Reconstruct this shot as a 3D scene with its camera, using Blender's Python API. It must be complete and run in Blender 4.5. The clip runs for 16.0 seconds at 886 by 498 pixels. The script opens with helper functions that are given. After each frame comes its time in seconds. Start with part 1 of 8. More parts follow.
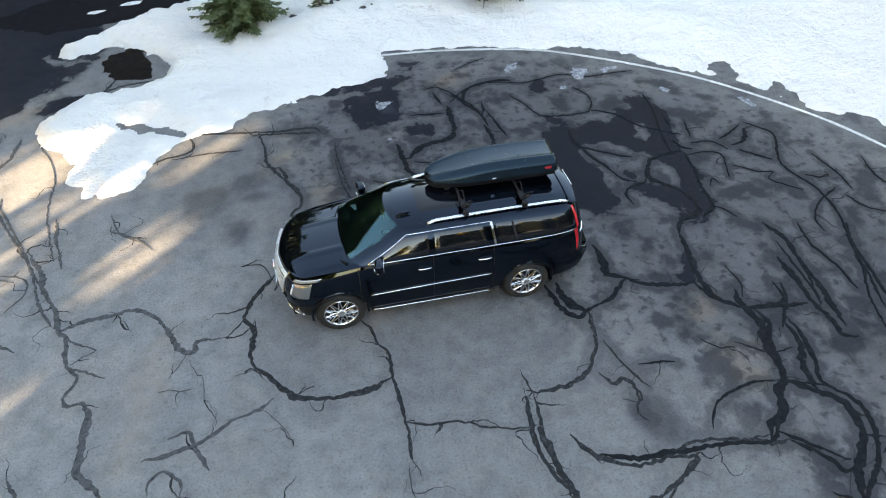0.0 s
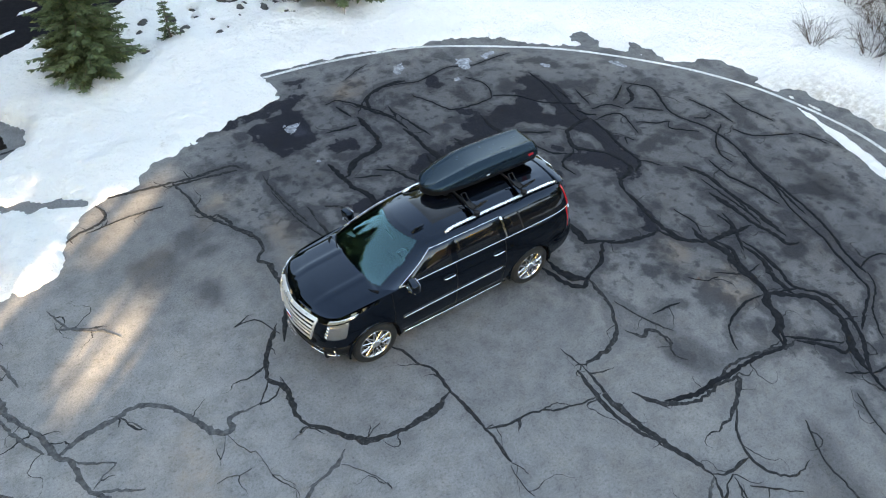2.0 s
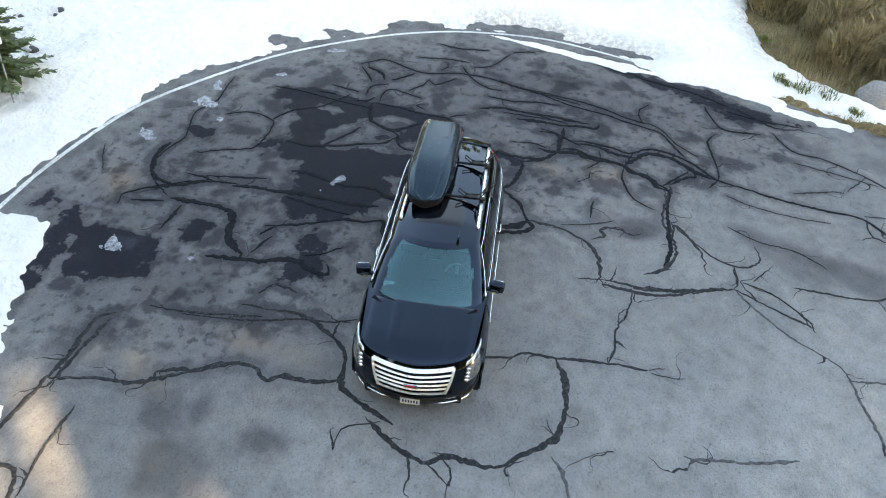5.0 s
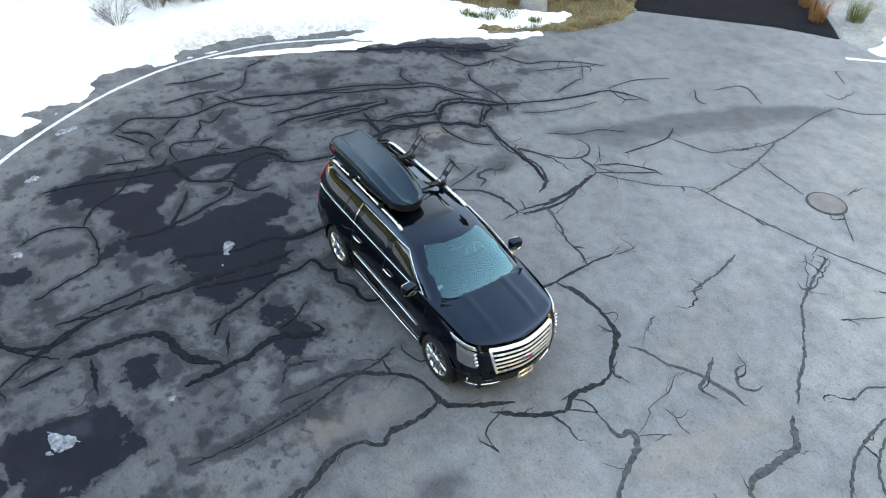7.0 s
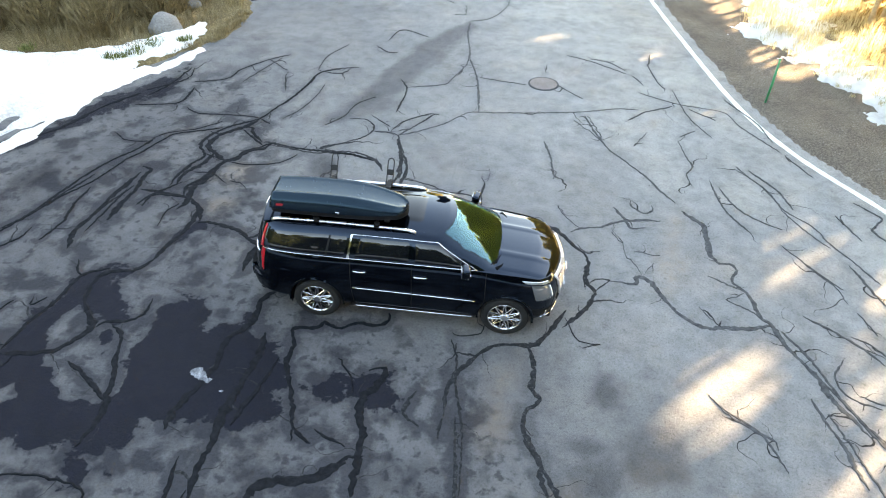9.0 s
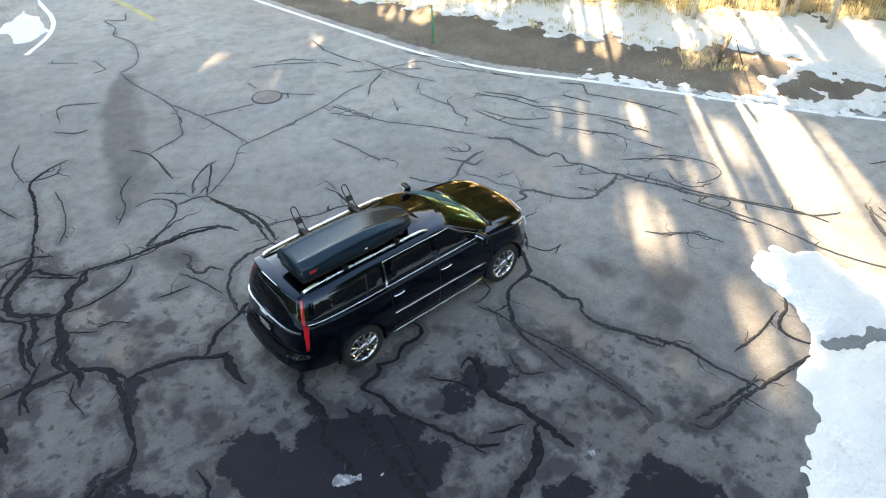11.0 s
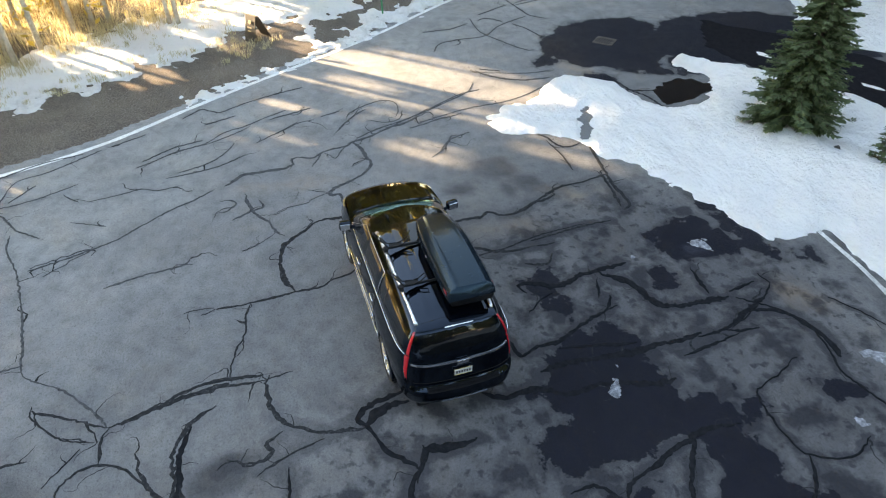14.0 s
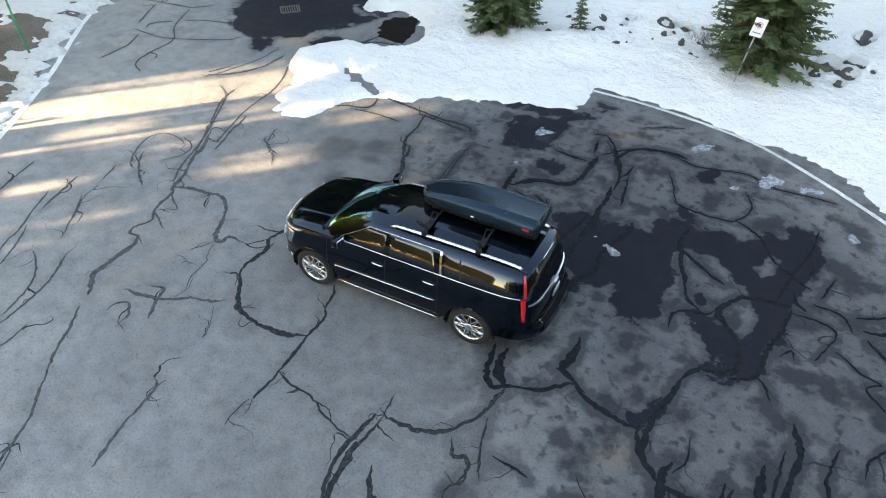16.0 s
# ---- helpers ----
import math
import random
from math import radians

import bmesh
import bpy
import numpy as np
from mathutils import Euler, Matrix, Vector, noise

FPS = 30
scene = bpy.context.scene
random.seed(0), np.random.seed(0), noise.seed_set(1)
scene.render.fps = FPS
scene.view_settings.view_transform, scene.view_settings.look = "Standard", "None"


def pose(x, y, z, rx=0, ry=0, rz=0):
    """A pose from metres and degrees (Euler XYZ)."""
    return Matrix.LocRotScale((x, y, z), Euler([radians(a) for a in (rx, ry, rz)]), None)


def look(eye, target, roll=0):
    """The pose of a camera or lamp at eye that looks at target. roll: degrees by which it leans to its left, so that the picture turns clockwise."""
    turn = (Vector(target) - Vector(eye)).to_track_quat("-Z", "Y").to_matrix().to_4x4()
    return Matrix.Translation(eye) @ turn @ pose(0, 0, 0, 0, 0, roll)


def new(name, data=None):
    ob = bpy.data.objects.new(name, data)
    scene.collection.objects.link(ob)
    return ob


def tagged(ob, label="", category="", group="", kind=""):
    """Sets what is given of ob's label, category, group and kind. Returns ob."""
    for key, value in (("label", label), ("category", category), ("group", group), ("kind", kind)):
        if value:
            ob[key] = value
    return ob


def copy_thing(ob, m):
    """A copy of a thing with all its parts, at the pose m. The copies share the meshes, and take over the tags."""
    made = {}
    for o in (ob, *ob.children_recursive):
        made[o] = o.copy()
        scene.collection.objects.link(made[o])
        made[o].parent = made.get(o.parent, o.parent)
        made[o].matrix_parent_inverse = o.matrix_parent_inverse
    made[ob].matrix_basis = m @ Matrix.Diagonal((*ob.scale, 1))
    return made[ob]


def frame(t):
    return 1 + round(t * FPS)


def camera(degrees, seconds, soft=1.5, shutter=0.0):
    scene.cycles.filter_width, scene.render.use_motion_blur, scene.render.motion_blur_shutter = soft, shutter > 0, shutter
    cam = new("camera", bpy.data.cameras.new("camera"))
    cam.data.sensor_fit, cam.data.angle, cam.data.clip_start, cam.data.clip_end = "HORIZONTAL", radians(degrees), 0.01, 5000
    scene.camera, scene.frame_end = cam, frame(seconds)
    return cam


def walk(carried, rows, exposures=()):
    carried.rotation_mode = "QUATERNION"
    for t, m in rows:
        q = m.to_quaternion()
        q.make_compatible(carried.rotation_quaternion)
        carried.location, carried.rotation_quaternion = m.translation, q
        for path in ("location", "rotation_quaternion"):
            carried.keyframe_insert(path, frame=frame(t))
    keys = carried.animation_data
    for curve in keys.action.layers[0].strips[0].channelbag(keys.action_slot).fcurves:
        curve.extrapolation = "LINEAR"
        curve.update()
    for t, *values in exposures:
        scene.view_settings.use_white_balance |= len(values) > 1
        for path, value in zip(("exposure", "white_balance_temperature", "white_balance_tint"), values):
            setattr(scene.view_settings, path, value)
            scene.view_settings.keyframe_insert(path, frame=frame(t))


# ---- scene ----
cam = camera(65.8, 16.0, 1.1)
PATH = [
    (0, (-1.384, -9.119, 9.085), (-1.104, -7.67, 7.735), -0.1),
    (0.5, (-2.127, -8.93, 9.093), (-1.726, -7.508, 7.745), 0.1),
    (1, (-2.938, -8.63, 9.109), (-2.405, -7.252, 7.761), 0.5),
    (1.5, (-3.805, -8.201, 9.14), (-3.135, -6.888, 7.789), 0.9),
    (2, (-4.681, -7.679, 9.169), (-3.869, -6.448, 7.818), 1.3),
    (2.5, (-5.577, -7.034, 9.14), (-4.62, -5.905, 7.795), 1.9),
    (3, (-6.414, -6.227, 9.105), (-5.317, -5.226, 7.766), 2.4),
    (3.5, (-7.195, -5.272, 9.021), (-5.969, -4.421, 7.69), 2.8),
    (3.7, (-7.469, -4.819, 9.012), (-6.196, -4.038, 7.681), 3.0),
    (5.8, (-8.909, 1.254, 8.794), (-7.404, 1.033, 7.497), 4.0),
    (6, (-8.846, 1.88, 8.778), (-7.356, 1.554, 7.484), 3.8),
    (6.5, (-8.418, 3.448, 8.76), (-7.012, 2.848, 7.471), 3.5),
    (7, (-7.695, 4.99, 8.743), (-6.424, 4.127, 7.464), 3.0),
    (7.5, (-6.651, 6.441, 8.747), (-5.577, 5.336, 7.472), 2.4),
    (8, (-5.276, 7.743, 8.762), (-4.453, 6.436, 7.491), 2.2),
    (8.5, (-3.614, 8.762, 8.769), (-3.081, 7.309, 7.503), 2.0),
    (9, (-1.769, 9.456, 8.745), (-1.552, 7.918, 7.486), 1.8),
    (9.2, (-1.008, 9.578, 8.751), (-0.918, 8.027, 7.492), 1.4),
    (11.3, (6.533, 7.456, 8.745), (5.404, 6.356, 7.514), -0.5),
    (11.5, (7.091, 6.94, 8.772), (5.878, 5.932, 7.542), -0.7),
    (12, (8.271, 5.413, 8.908), (6.886, 4.665, 7.674), -0.9),
    (12.5, (9.135, 3.734, 9.007), (7.634, 3.261, 7.772), -1.1),
    (13, (9.69, 1.893, 9.07), (8.131, 1.705, 7.832), -1.3),
    (13.5, (9.86, -0.006, 9.141), (8.299, 0.095, 7.896), -1.2),
    (14, (9.693, -1.965, 9.198), (8.185, -1.57, 7.945), -1.1),
    (14.5, (9.108, -3.844, 9.252), (7.715, -3.172, 7.984), -0.9),
    (15, (8.183, -5.573, 9.299), (6.961, -4.649, 8.013), -0.6),
    (15.5, (6.975, -7.028, 9.368), (5.968, -5.898, 8.062), -0.5),
    (16, (5.39, -8.19, 9.423), (4.64, -6.892, 8.099), -0.1),
]
walk(cam, [(t, look(eye, target, roll)) for t, eye, target, roll in PATH], [(0, 3.38, 10300, 14), (3.5, 3.54, 10300, 14), (6, 3.72, 10500, 14), (9, 3.95, 10700, 14), (11.5, 3.42, 10300, 14), (13, 3.10, 9900, 14), (14.5, 3.27, 10000, 14), (16, 3.42, 10200, 14)])

# ---- light: a low winter sun behind the forest, blue sky over an open lot in its shade ----
SUN_WAY = Vector((-0.690, -0.724, 0.0)).normalized()      # towards the sun, on plan
SUN_HIGH = radians(15.0)
world = bpy.data.worlds.new("winter_sky")
scene.world = world
world.use_nodes = True
sky = world.node_tree.nodes.new("ShaderNodeTexSky")
sky.sky_type = "NISHITA"
sky.sun_disc = False
sky.sun_elevation = SUN_HIGH
sky.sun_rotation = math.atan2(SUN_WAY.x, SUN_WAY.y)
sky.air_density, sky.dust_density, sky.ozone_density = 1.0, 0.3, 1.75
backing = world.node_tree.nodes["Background"]
backing.inputs["Strength"].default_value = 0.15
world.node_tree.links.new(sky.outputs["Color"], backing.inputs["Color"])

sun_data = bpy.data.lights.new("sun", "SUN")
sun_data.energy, sun_data.angle, sun_data.color = 5.0, radians(1.1), (1.0, 0.89, 0.74)
sun = new("sun", sun_data)
sun.matrix_world = look((-40, -42, 16), Vector((-40, -42, 16)) - Vector((SUN_WAY.x * math.cos(SUN_HIGH), SUN_WAY.y * math.cos(SUN_HIGH), math.sin(SUN_HIGH))))


# ---- materials ----
class Nodes:
    """A principled material and short ways to wire it."""

    def __init__(self, name, rough=0.6, metal=0.0):
        self.mat = bpy.data.materials.new(name)
        self.mat.use_nodes = True
        self.tree = self.mat.node_tree
        self.bsdf = self.tree.nodes["Principled BSDF"]
        self.bsdf.inputs["Roughness"].default_value = rough
        self.bsdf.inputs["Metallic"].default_value = metal
        self.coord = self.node("ShaderNodeTexCoord").outputs["Object"]

    def node(self, kind, **values):
        made = self.tree.nodes.new(kind)
        for key, value in values.items():
            made.inputs[key].default_value = value
        return made

    def link(self, a, b):
        self.tree.links.new(a, b)

    def to(self, name, socket):
        self.link(socket, self.bsdf.inputs[name])

    def noise(self, scale, detail=4.0, rough=0.55, at=None):
        made = self.node("ShaderNodeTexNoise", Scale=scale, Detail=detail, Roughness=rough)
        self.link(at or self.coord, made.inputs["Vector"])
        return made.outputs["Fac"]

    def ramp(self, fac, *stops):
        made = self.node("ShaderNodeValToRGB")
        bar = made.color_ramp.elements
        while len(bar) < len(stops):
            bar.new(0.5)
        for spot, (at, colour) in zip(bar, stops):
            spot.position = at
            spot.color = (*colour, 1) if isinstance(colour, tuple) else (colour, colour, colour, 1)
        self.link(fac, made.inputs["Fac"])
        return made.outputs["Color"]

    def mix(self, fac, a, b, how="MIX"):
        made = self.node("ShaderNodeMix")
        made.data_type, made.blend_type = "RGBA", how
        for socket, value in ((made.inputs[0], fac), (made.inputs[6], a), (made.inputs[7], b)):
            if isinstance(value, bpy.types.NodeSocket):
                self.link(value, socket)
            else:
                socket.default_value = (*value, 1) if isinstance(value, tuple) else value
        return made.outputs[2]

    def math(self, how, a, b=0.0):
        made = self.node("ShaderNodeMath")
        made.operation = how
        for socket, value in zip(made.inputs, (a, b)):
            if isinstance(value, bpy.types.NodeSocket):
                self.link(value, socket)
            else:
                socket.default_value = value
        return made.outputs[0]

    def field(self, name):
        made = self.node("ShaderNodeAttribute")
        made.attribute_name = name
        return made.outputs["Fac"]

    def bump(self, height, strength, distance):
        made = self.node("ShaderNodeBump", Strength=strength, Distance=distance)
        self.link(height, made.inputs["Height"])
        self.to("Normal", made.outputs["Normal"])


def plain(name, colour, rough=0.5, metal=0.0, grain=30.0, spread=0.15, relief=0.0, coat=0.0):
    """A surface of one colour with a fine grain and broad, faint blotches."""
    m = Nodes(name, rough, metal)
    dark, light = (tuple(c * k for c in colour) for k in (1 - spread, 1 + spread))
    fine = m.ramp(m.noise(grain), (0.3, dark), (0.7, light))
    broad = m.ramp(m.noise(grain / 14), (0.3, 1 - spread), (0.7, 1.0))
    m.to("Base Color", m.mix(1.0, fine, broad, "MULTIPLY"))
    m.to("Roughness", m.ramp(m.noise(grain / 5), (0.3, max(rough - 0.06, 0.02)), (0.7, min(rough + 0.06, 1.0))))
    if relief:
        m.bump(m.noise(grain * 2), 0.5, relief)
    if coat:
        m.bsdf.inputs["Coat Weight"].default_value = coat
        m.bsdf.inputs["Coat Roughness"].default_value = 0.03
    return m.mat


def asphalt_material():
    m = Nodes("worn_asphalt", 0.88)
    grit = m.ramp(m.noise(75, 3, 0.75), (0.28, 0.60), (0.5, 1.0), (0.72, 1.42))
    pits = m.ramp(m.noise(24, 5, 0.7), (0.32, 0.60), (0.46, 1.0), (0.75, 1.2))
    patch = m.ramp(m.noise(0.55, 6, 0.6), (0.3, (0.115, 0.116, 0.119)), (0.5, (0.137, 0.137, 0.138)), (0.7, (0.160, 0.158, 0.155)))
    mottle = m.ramp(m.noise(2.8, 7, 0.68), (0.30, 0.74), (0.5, 1.0), (0.72, 1.18))
    base = m.mix(1.0, m.mix(1.0, m.mix(1.0, patch, mottle, "MULTIPLY"), grit, "MULTIPLY"), pits, "MULTIPLY")
    # soft smudges of oil and dust, and dark specks
    smudge = m.math("MULTIPLY", m.ramp(m.noise(1.15, 4, 0.55), (0.50, 0.0), (0.66, 1.0)), m.ramp(m.noise(0.35, 3), (0.38, 0.10), (0.60, 0.60)))
    base = m.mix(smudge, base, m.mix(1.0, base, (0.62, 0.61, 0.62), "MULTIPLY"))
    dust = m.ramp(m.noise(0.8, 6, 0.65), (0.52, 0.0), (0.72, 0.55))
    base = m.mix(dust, base, m.mix(1.0, base, (1.22, 1.12, 1.0), "MULTIPLY"))
    speckle = m.ramp(m.noise(8.5, 4, 0.6), (0.63, 0.0), (0.70, 0.55))
    base = m.mix(speckle, base, m.mix(1.0, base, (0.45, 0.45, 0.46), "MULTIPLY"))
    # lightened on the road side: brighter light there is put into the colour
    lit_side = m.math("MULTIPLY", m.field("lit_side"), 0.8)
    base = m.mix(lit_side, base, m.mix(1.0, base, (2.10, 2.10, 2.07), "MULTIPLY"))
    rust = m.math("MULTIPLY", m.field("rust"), m.ramp(m.noise(1.8, 6, 0.65), (0.35, 0.1), (0.65, 0.8)))
    base = m.mix(rust, base, (0.30, 0.215, 0.145))
    base = m.mix(m.math("MULTIPLY", m.field("pale"), 0.75), base, (0.50, 0.52, 0.55))
    base = m.mix(m.math("MULTIPLY", m.field("tone"), 0.95), base, m.mix(1.0, base, (0.42, 0.42, 0.44), "MULTIPLY"))
    # damp and painted shade: a broad darkening towards the melting snow, lobed blots inside
    damp_shade = m.field("damp_shade")
    base = m.mix(m.math("MULTIPLY", damp_shade, 0.95), base, m.mix(1.0, base, (0.46, 0.465, 0.49), "MULTIPLY"))
    speck = m.ramp(m.noise(1.25, 5, 0.55), (0.50, 0.0), (0.60, 0.75))
    fine = m.ramp(m.noise(4.6, 4, 0.55), (0.56, 0.0), (0.65, 0.65))
    blots = m.math("MULTIPLY", m.math("MAXIMUM", speck, fine), m.ramp(damp_shade, (0.12, 0.0), (0.5, 1.0)))
    lobes = m.math("ADD", m.field("wet"), m.math("MULTIPLY", m.math("SUBTRACT", m.noise(2.3, 6, 0.62), 0.5), 1.9))
    soaked = m.math("MULTIPLY", m.ramp(lobes, (0.40, 0.0), (0.55, 1.0)), m.ramp(m.field("wet"), (0.03, 0.0), (0.22, 1.0)))
    halo = m.math("MULTIPLY", m.ramp(lobes, (0.10, 0.0), (0.42, 0.42)), m.ramp(m.field("wet"), (0.0, 0.0), (0.15, 1.0)))
    seeping = m.math("ADD", m.field("seep"), m.math("MULTIPLY", m.math("SUBTRACT", m.noise(3.6, 5, 0.6), 0.5), 1.7))
    seep = m.math("MULTIPLY", m.ramp(seeping, (0.38, 0.0), (0.72, 1.0)), m.ramp(m.field("seep"), (0.02, 0.0), (0.2, 1.0)))
    seep = m.math("MULTIPLY", seep, m.ramp(damp_shade, (0.0, 0.10), (0.5, 0.65)))
    wet = m.math("MINIMUM", m.math("MAXIMUM", m.math("MAXIMUM", soaked, blots), m.math("MAXIMUM", seep, halo)), 1.0)
    wetted = m.mix(1.0, base, (0.20, 0.205, 0.235), "MULTIPLY")
    wetted = m.mix(m.ramp(m.noise(3.5, 8, 0.7), (0.35, 0.30), (0.65, 0.75)), wetted, (0.010, 0.011, 0.018))
    m.to("Base Color", m.mix(wet, base, wetted))
    m.to("Roughness", m.ramp(wet, (0.0, 0.78), (1.0, 0.55)))
    m.to("Specular IOR Level", m.ramp(wet, (0.0, 0.34), (1.0, 0.05)))
    m.bump(m.math("ADD", m.noise(110, 3, 0.7), m.math("MULTIPLY", m.noise(22, 4), 1.2)), 0.6, 0.010)
    return m.mat


def tar_material(name, dark, light, dust):
    """Crack sealant, worn through to the dusty stone here and there."""
    m = Nodes(name, 0.75)
    base = m.ramp(m.noise(9, 6, 0.7), (0.3, dark), (0.7, light))
    m.to("Base Color", m.mix(m.math("MULTIPLY", m.ramp(m.noise(16, 5, 0.7), (0.54, 0.0), (0.64, 1.0)), dust), base, (0.10, 0.10, 0.102)))
    m.to("Roughness", m.ramp(m.noise(5), (0.3, 0.65), (0.7, 0.9)))
    m.bsdf.inputs["Specular IOR Level"].default_value = 0.05
    m.bump(m.noise(40), 0.4, 0.006)
    return m.mat


def snow_material():
    m = Nodes("old_snow", 0.75)
    soft = m.ramp(m.noise(0.9, 6, 0.6), (0.3, (0.955, 0.945, 0.925)), (0.7, (0.99, 0.98, 0.96)))
    icy = m.ramp(m.noise(5.5, 8, 0.72), (0.54, 0.0), (0.70, 0.35))
    soft = m.mix(m.math("MULTIPLY", icy, m.ramp(m.noise(0.7, 4), (0.40, 0.0), (0.60, 1.0))), soft, (0.60, 0.64, 0.70))
    dirt = m.math("MULTIPLY", m.ramp(m.noise(3.0, 9, 0.75), (0.58, 0.0), (0.72, 0.6)), m.ramp(m.noise(0.5, 3), (0.45, 0.0), (0.62, 1.0)))
    crumbs = m.ramp(m.noise(19, 6, 0.75), (0.71, 0.0), (0.76, 0.45))
    grime = m.math("MULTIPLY", m.field("grime"), m.ramp(m.noise(7, 8, 0.7), (0.35, 0.0), (0.6, 0.8)))
    m.to("Base Color", m.mix(m.math("MAXIMUM", m.math("MAXIMUM", dirt, crumbs), grime), soft, (0.40, 0.36, 0.31)))
    m.bsdf.inputs["Subsurface Weight"].default_value = 0.08
    m.bsdf.inputs["Subsurface Radius"].default_value = (0.05, 0.06, 0.08)
    drawn = m.node("ShaderNodeMapping")
    drawn.inputs["Scale"].default_value = (0.8, 6.0, 1.0)
    drawn.inputs["Rotation"].default_value = (0, 0, radians(-22))
    m.link(m.coord, drawn.inputs["Vector"])
    streaks = m.noise(1.0, 6, 0.6, drawn.outputs["Vector"])
    lumps = m.math("ADD", m.math("ADD", m.noise(13, 8, 0.72), m.math("MULTIPLY", m.noise(2.6, 6, 0.65), 3.2)), m.math("MULTIPLY", streaks, 0.7))
    m.bump(lumps, 1.0, 0.13)
    return m.mat


def soil_material(name, dark, mid, light, scale=26):
    m = Nodes(name, 0.95)
    stones = m.ramp(m.noise(scale, 6, 0.75), (0.32, dark), (0.5, mid), (0.70, light))
    broad = m.ramp(m.noise(0.8, 5), (0.3, 0.7), (0.7, 1.15))
    m.to("Base Color", m.mix(1.0, stones, broad, "MULTIPLY"))
    m.bsdf.inputs["Specular IOR Level"].default_value = 0.12
    m.bump(m.noise(scale * 1.5, 6, 0.7), 0.9, 0.04)
    return m.mat


def leaf_material(name, dark, light, glow):
    """Thin foliage: part of the light that falls on one side comes out of the other."""
    m = Nodes(name, 0.6)
    island = m.node("ShaderNodeNewGeometry").outputs["Random Per Island"]
    colour = m.mix(m.ramp(m.noise(0.7, 3), (0.35, 0.0), (0.65, 1.0)), m.ramp(island, (0.0, dark), (1.0, light)), tuple(c * 0.75 for c in light))
    m.to("Base Color", colour)
    thin = m.node("ShaderNodeBsdfTranslucent")
    m.link(colour, thin.inputs["Color"])
    both = m.node("ShaderNodeMixShader", Fac=glow)
    m.link(m.bsdf.outputs[0], both.inputs[1])
    m.link(thin.outputs[0], both.inputs[2])
    m.link(both.outputs[0], m.tree.nodes["Material Output"].inputs["Surface"])
    return m.mat


ASPHALT, SNOW = asphalt_material(), snow_material()
TAR = tar_material("crack_sealant", (0.0055, 0.006, 0.0075), (0.016, 0.017, 0.020), 0.0)
GREY_TAR = tar_material("greyed_crack_sealant", (0.011, 0.012, 0.013), (0.034, 0.035, 0.037), 0.4)
WORN_TAR = tar_material("worn_crack_sealant", (0.026, 0.027, 0.029), (0.10, 0.102, 0.105), 0.8)
SLUSH = soil_material("grey_slush", (0.07, 0.074, 0.082), (0.21, 0.222, 0.245), (0.48, 0.50, 0.53), 11)
COVER = plain("worn_iron_cover", (0.19, 0.158, 0.150), 0.8, grain=30, spread=0.3, relief=0.003)
# Needles whose dark colour holds the shade of the closing wood.
DARK_PINE = leaf_material("shade_toned_pine_needles", (0.015, 0.028, 0.012), (0.05, 0.075, 0.03), 0.1)
GRAVEL = soil_material("roadside_gravel", (0.07, 0.055, 0.045), (0.17, 0.14, 0.115), (0.38, 0.34, 0.30))
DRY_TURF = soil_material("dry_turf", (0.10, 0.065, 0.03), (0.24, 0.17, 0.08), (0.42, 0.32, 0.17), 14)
# The dry turf again, with the bed's shade darkened into its colour.
BED_TURF = soil_material("shade_toned_dead_turf", (0.06, 0.042, 0.022), (0.15, 0.11, 0.055), (0.30, 0.23, 0.13), 14)
MULCH = soil_material("bark_mulch", (0.004, 0.003, 0.003), (0.011, 0.008, 0.007), (0.030, 0.020, 0.017), 30)
PEBBLES = soil_material("pale_pebbles", (0.16, 0.15, 0.14), (0.34, 0.32, 0.30), (0.58, 0.56, 0.53), 18)
FRESH_ASPHALT = plain("fresh_black_asphalt", (0.013, 0.0125, 0.015), 0.8, grain=60, spread=0.35, relief=0.005)
FRESH_ASPHALT.node_tree.nodes["Principled BSDF"].inputs["Specular IOR Level"].default_value = 0.06
LINE_WHITE = plain("worn_white_paint", (0.80, 0.80, 0.78), 0.7, grain=22, spread=0.22)
LINE_WORN = soil_material("flaking_white_paint", (0.22, 0.22, 0.22), (0.62, 0.62, 0.60), (0.78, 0.78, 0.76), 16)
LINE_YELLOW = plain("worn_yellow_paint", (0.42, 0.35, 0.17), 0.7, grain=20, spread=0.25)
IRON = plain("rusty_cast_iron", (0.17, 0.14, 0.12), 0.6, 0.4, grain=40, spread=0.35, relief=0.002)
GALVANISED = plain("galvanised_steel", (0.42, 0.42, 0.42), 0.45, 0.7, grain=30, spread=0.2)
WET_ROCK = plain("dark_wet_fieldstone", (0.062, 0.060, 0.058), 0.7, grain=9, spread=0.4, relief=0.03)
ROCK = plain("grey_fieldstone", (0.22, 0.21, 0.20), 0.85, grain=9, spread=0.3, relief=0.03)
BARK = plain("grey_brown_bark", (0.15, 0.115, 0.085), 0.9, grain=14, spread=0.4, relief=0.03)
PALE_BARK = plain("pale_aspen_bark", (0.58, 0.52, 0.42), 0.8, grain=7, spread=0.3, relief=0.01)
TWIG = plain("bare_brown_twigs", (0.10, 0.070, 0.055), 0.85, grain=20, spread=0.3)
SPRUCE = leaf_material("spruce_needles", (0.034, 0.068, 0.030), (0.135, 0.180, 0.078), 0.3)
# Needles coloured gold: low sunlight is put into the leaf colour.
PINE = leaf_material("sun_toned_pine_needles", (0.46, 0.39, 0.08), (0.95, 0.74, 0.22), 0.85)
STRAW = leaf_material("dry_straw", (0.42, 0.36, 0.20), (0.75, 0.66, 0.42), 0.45)
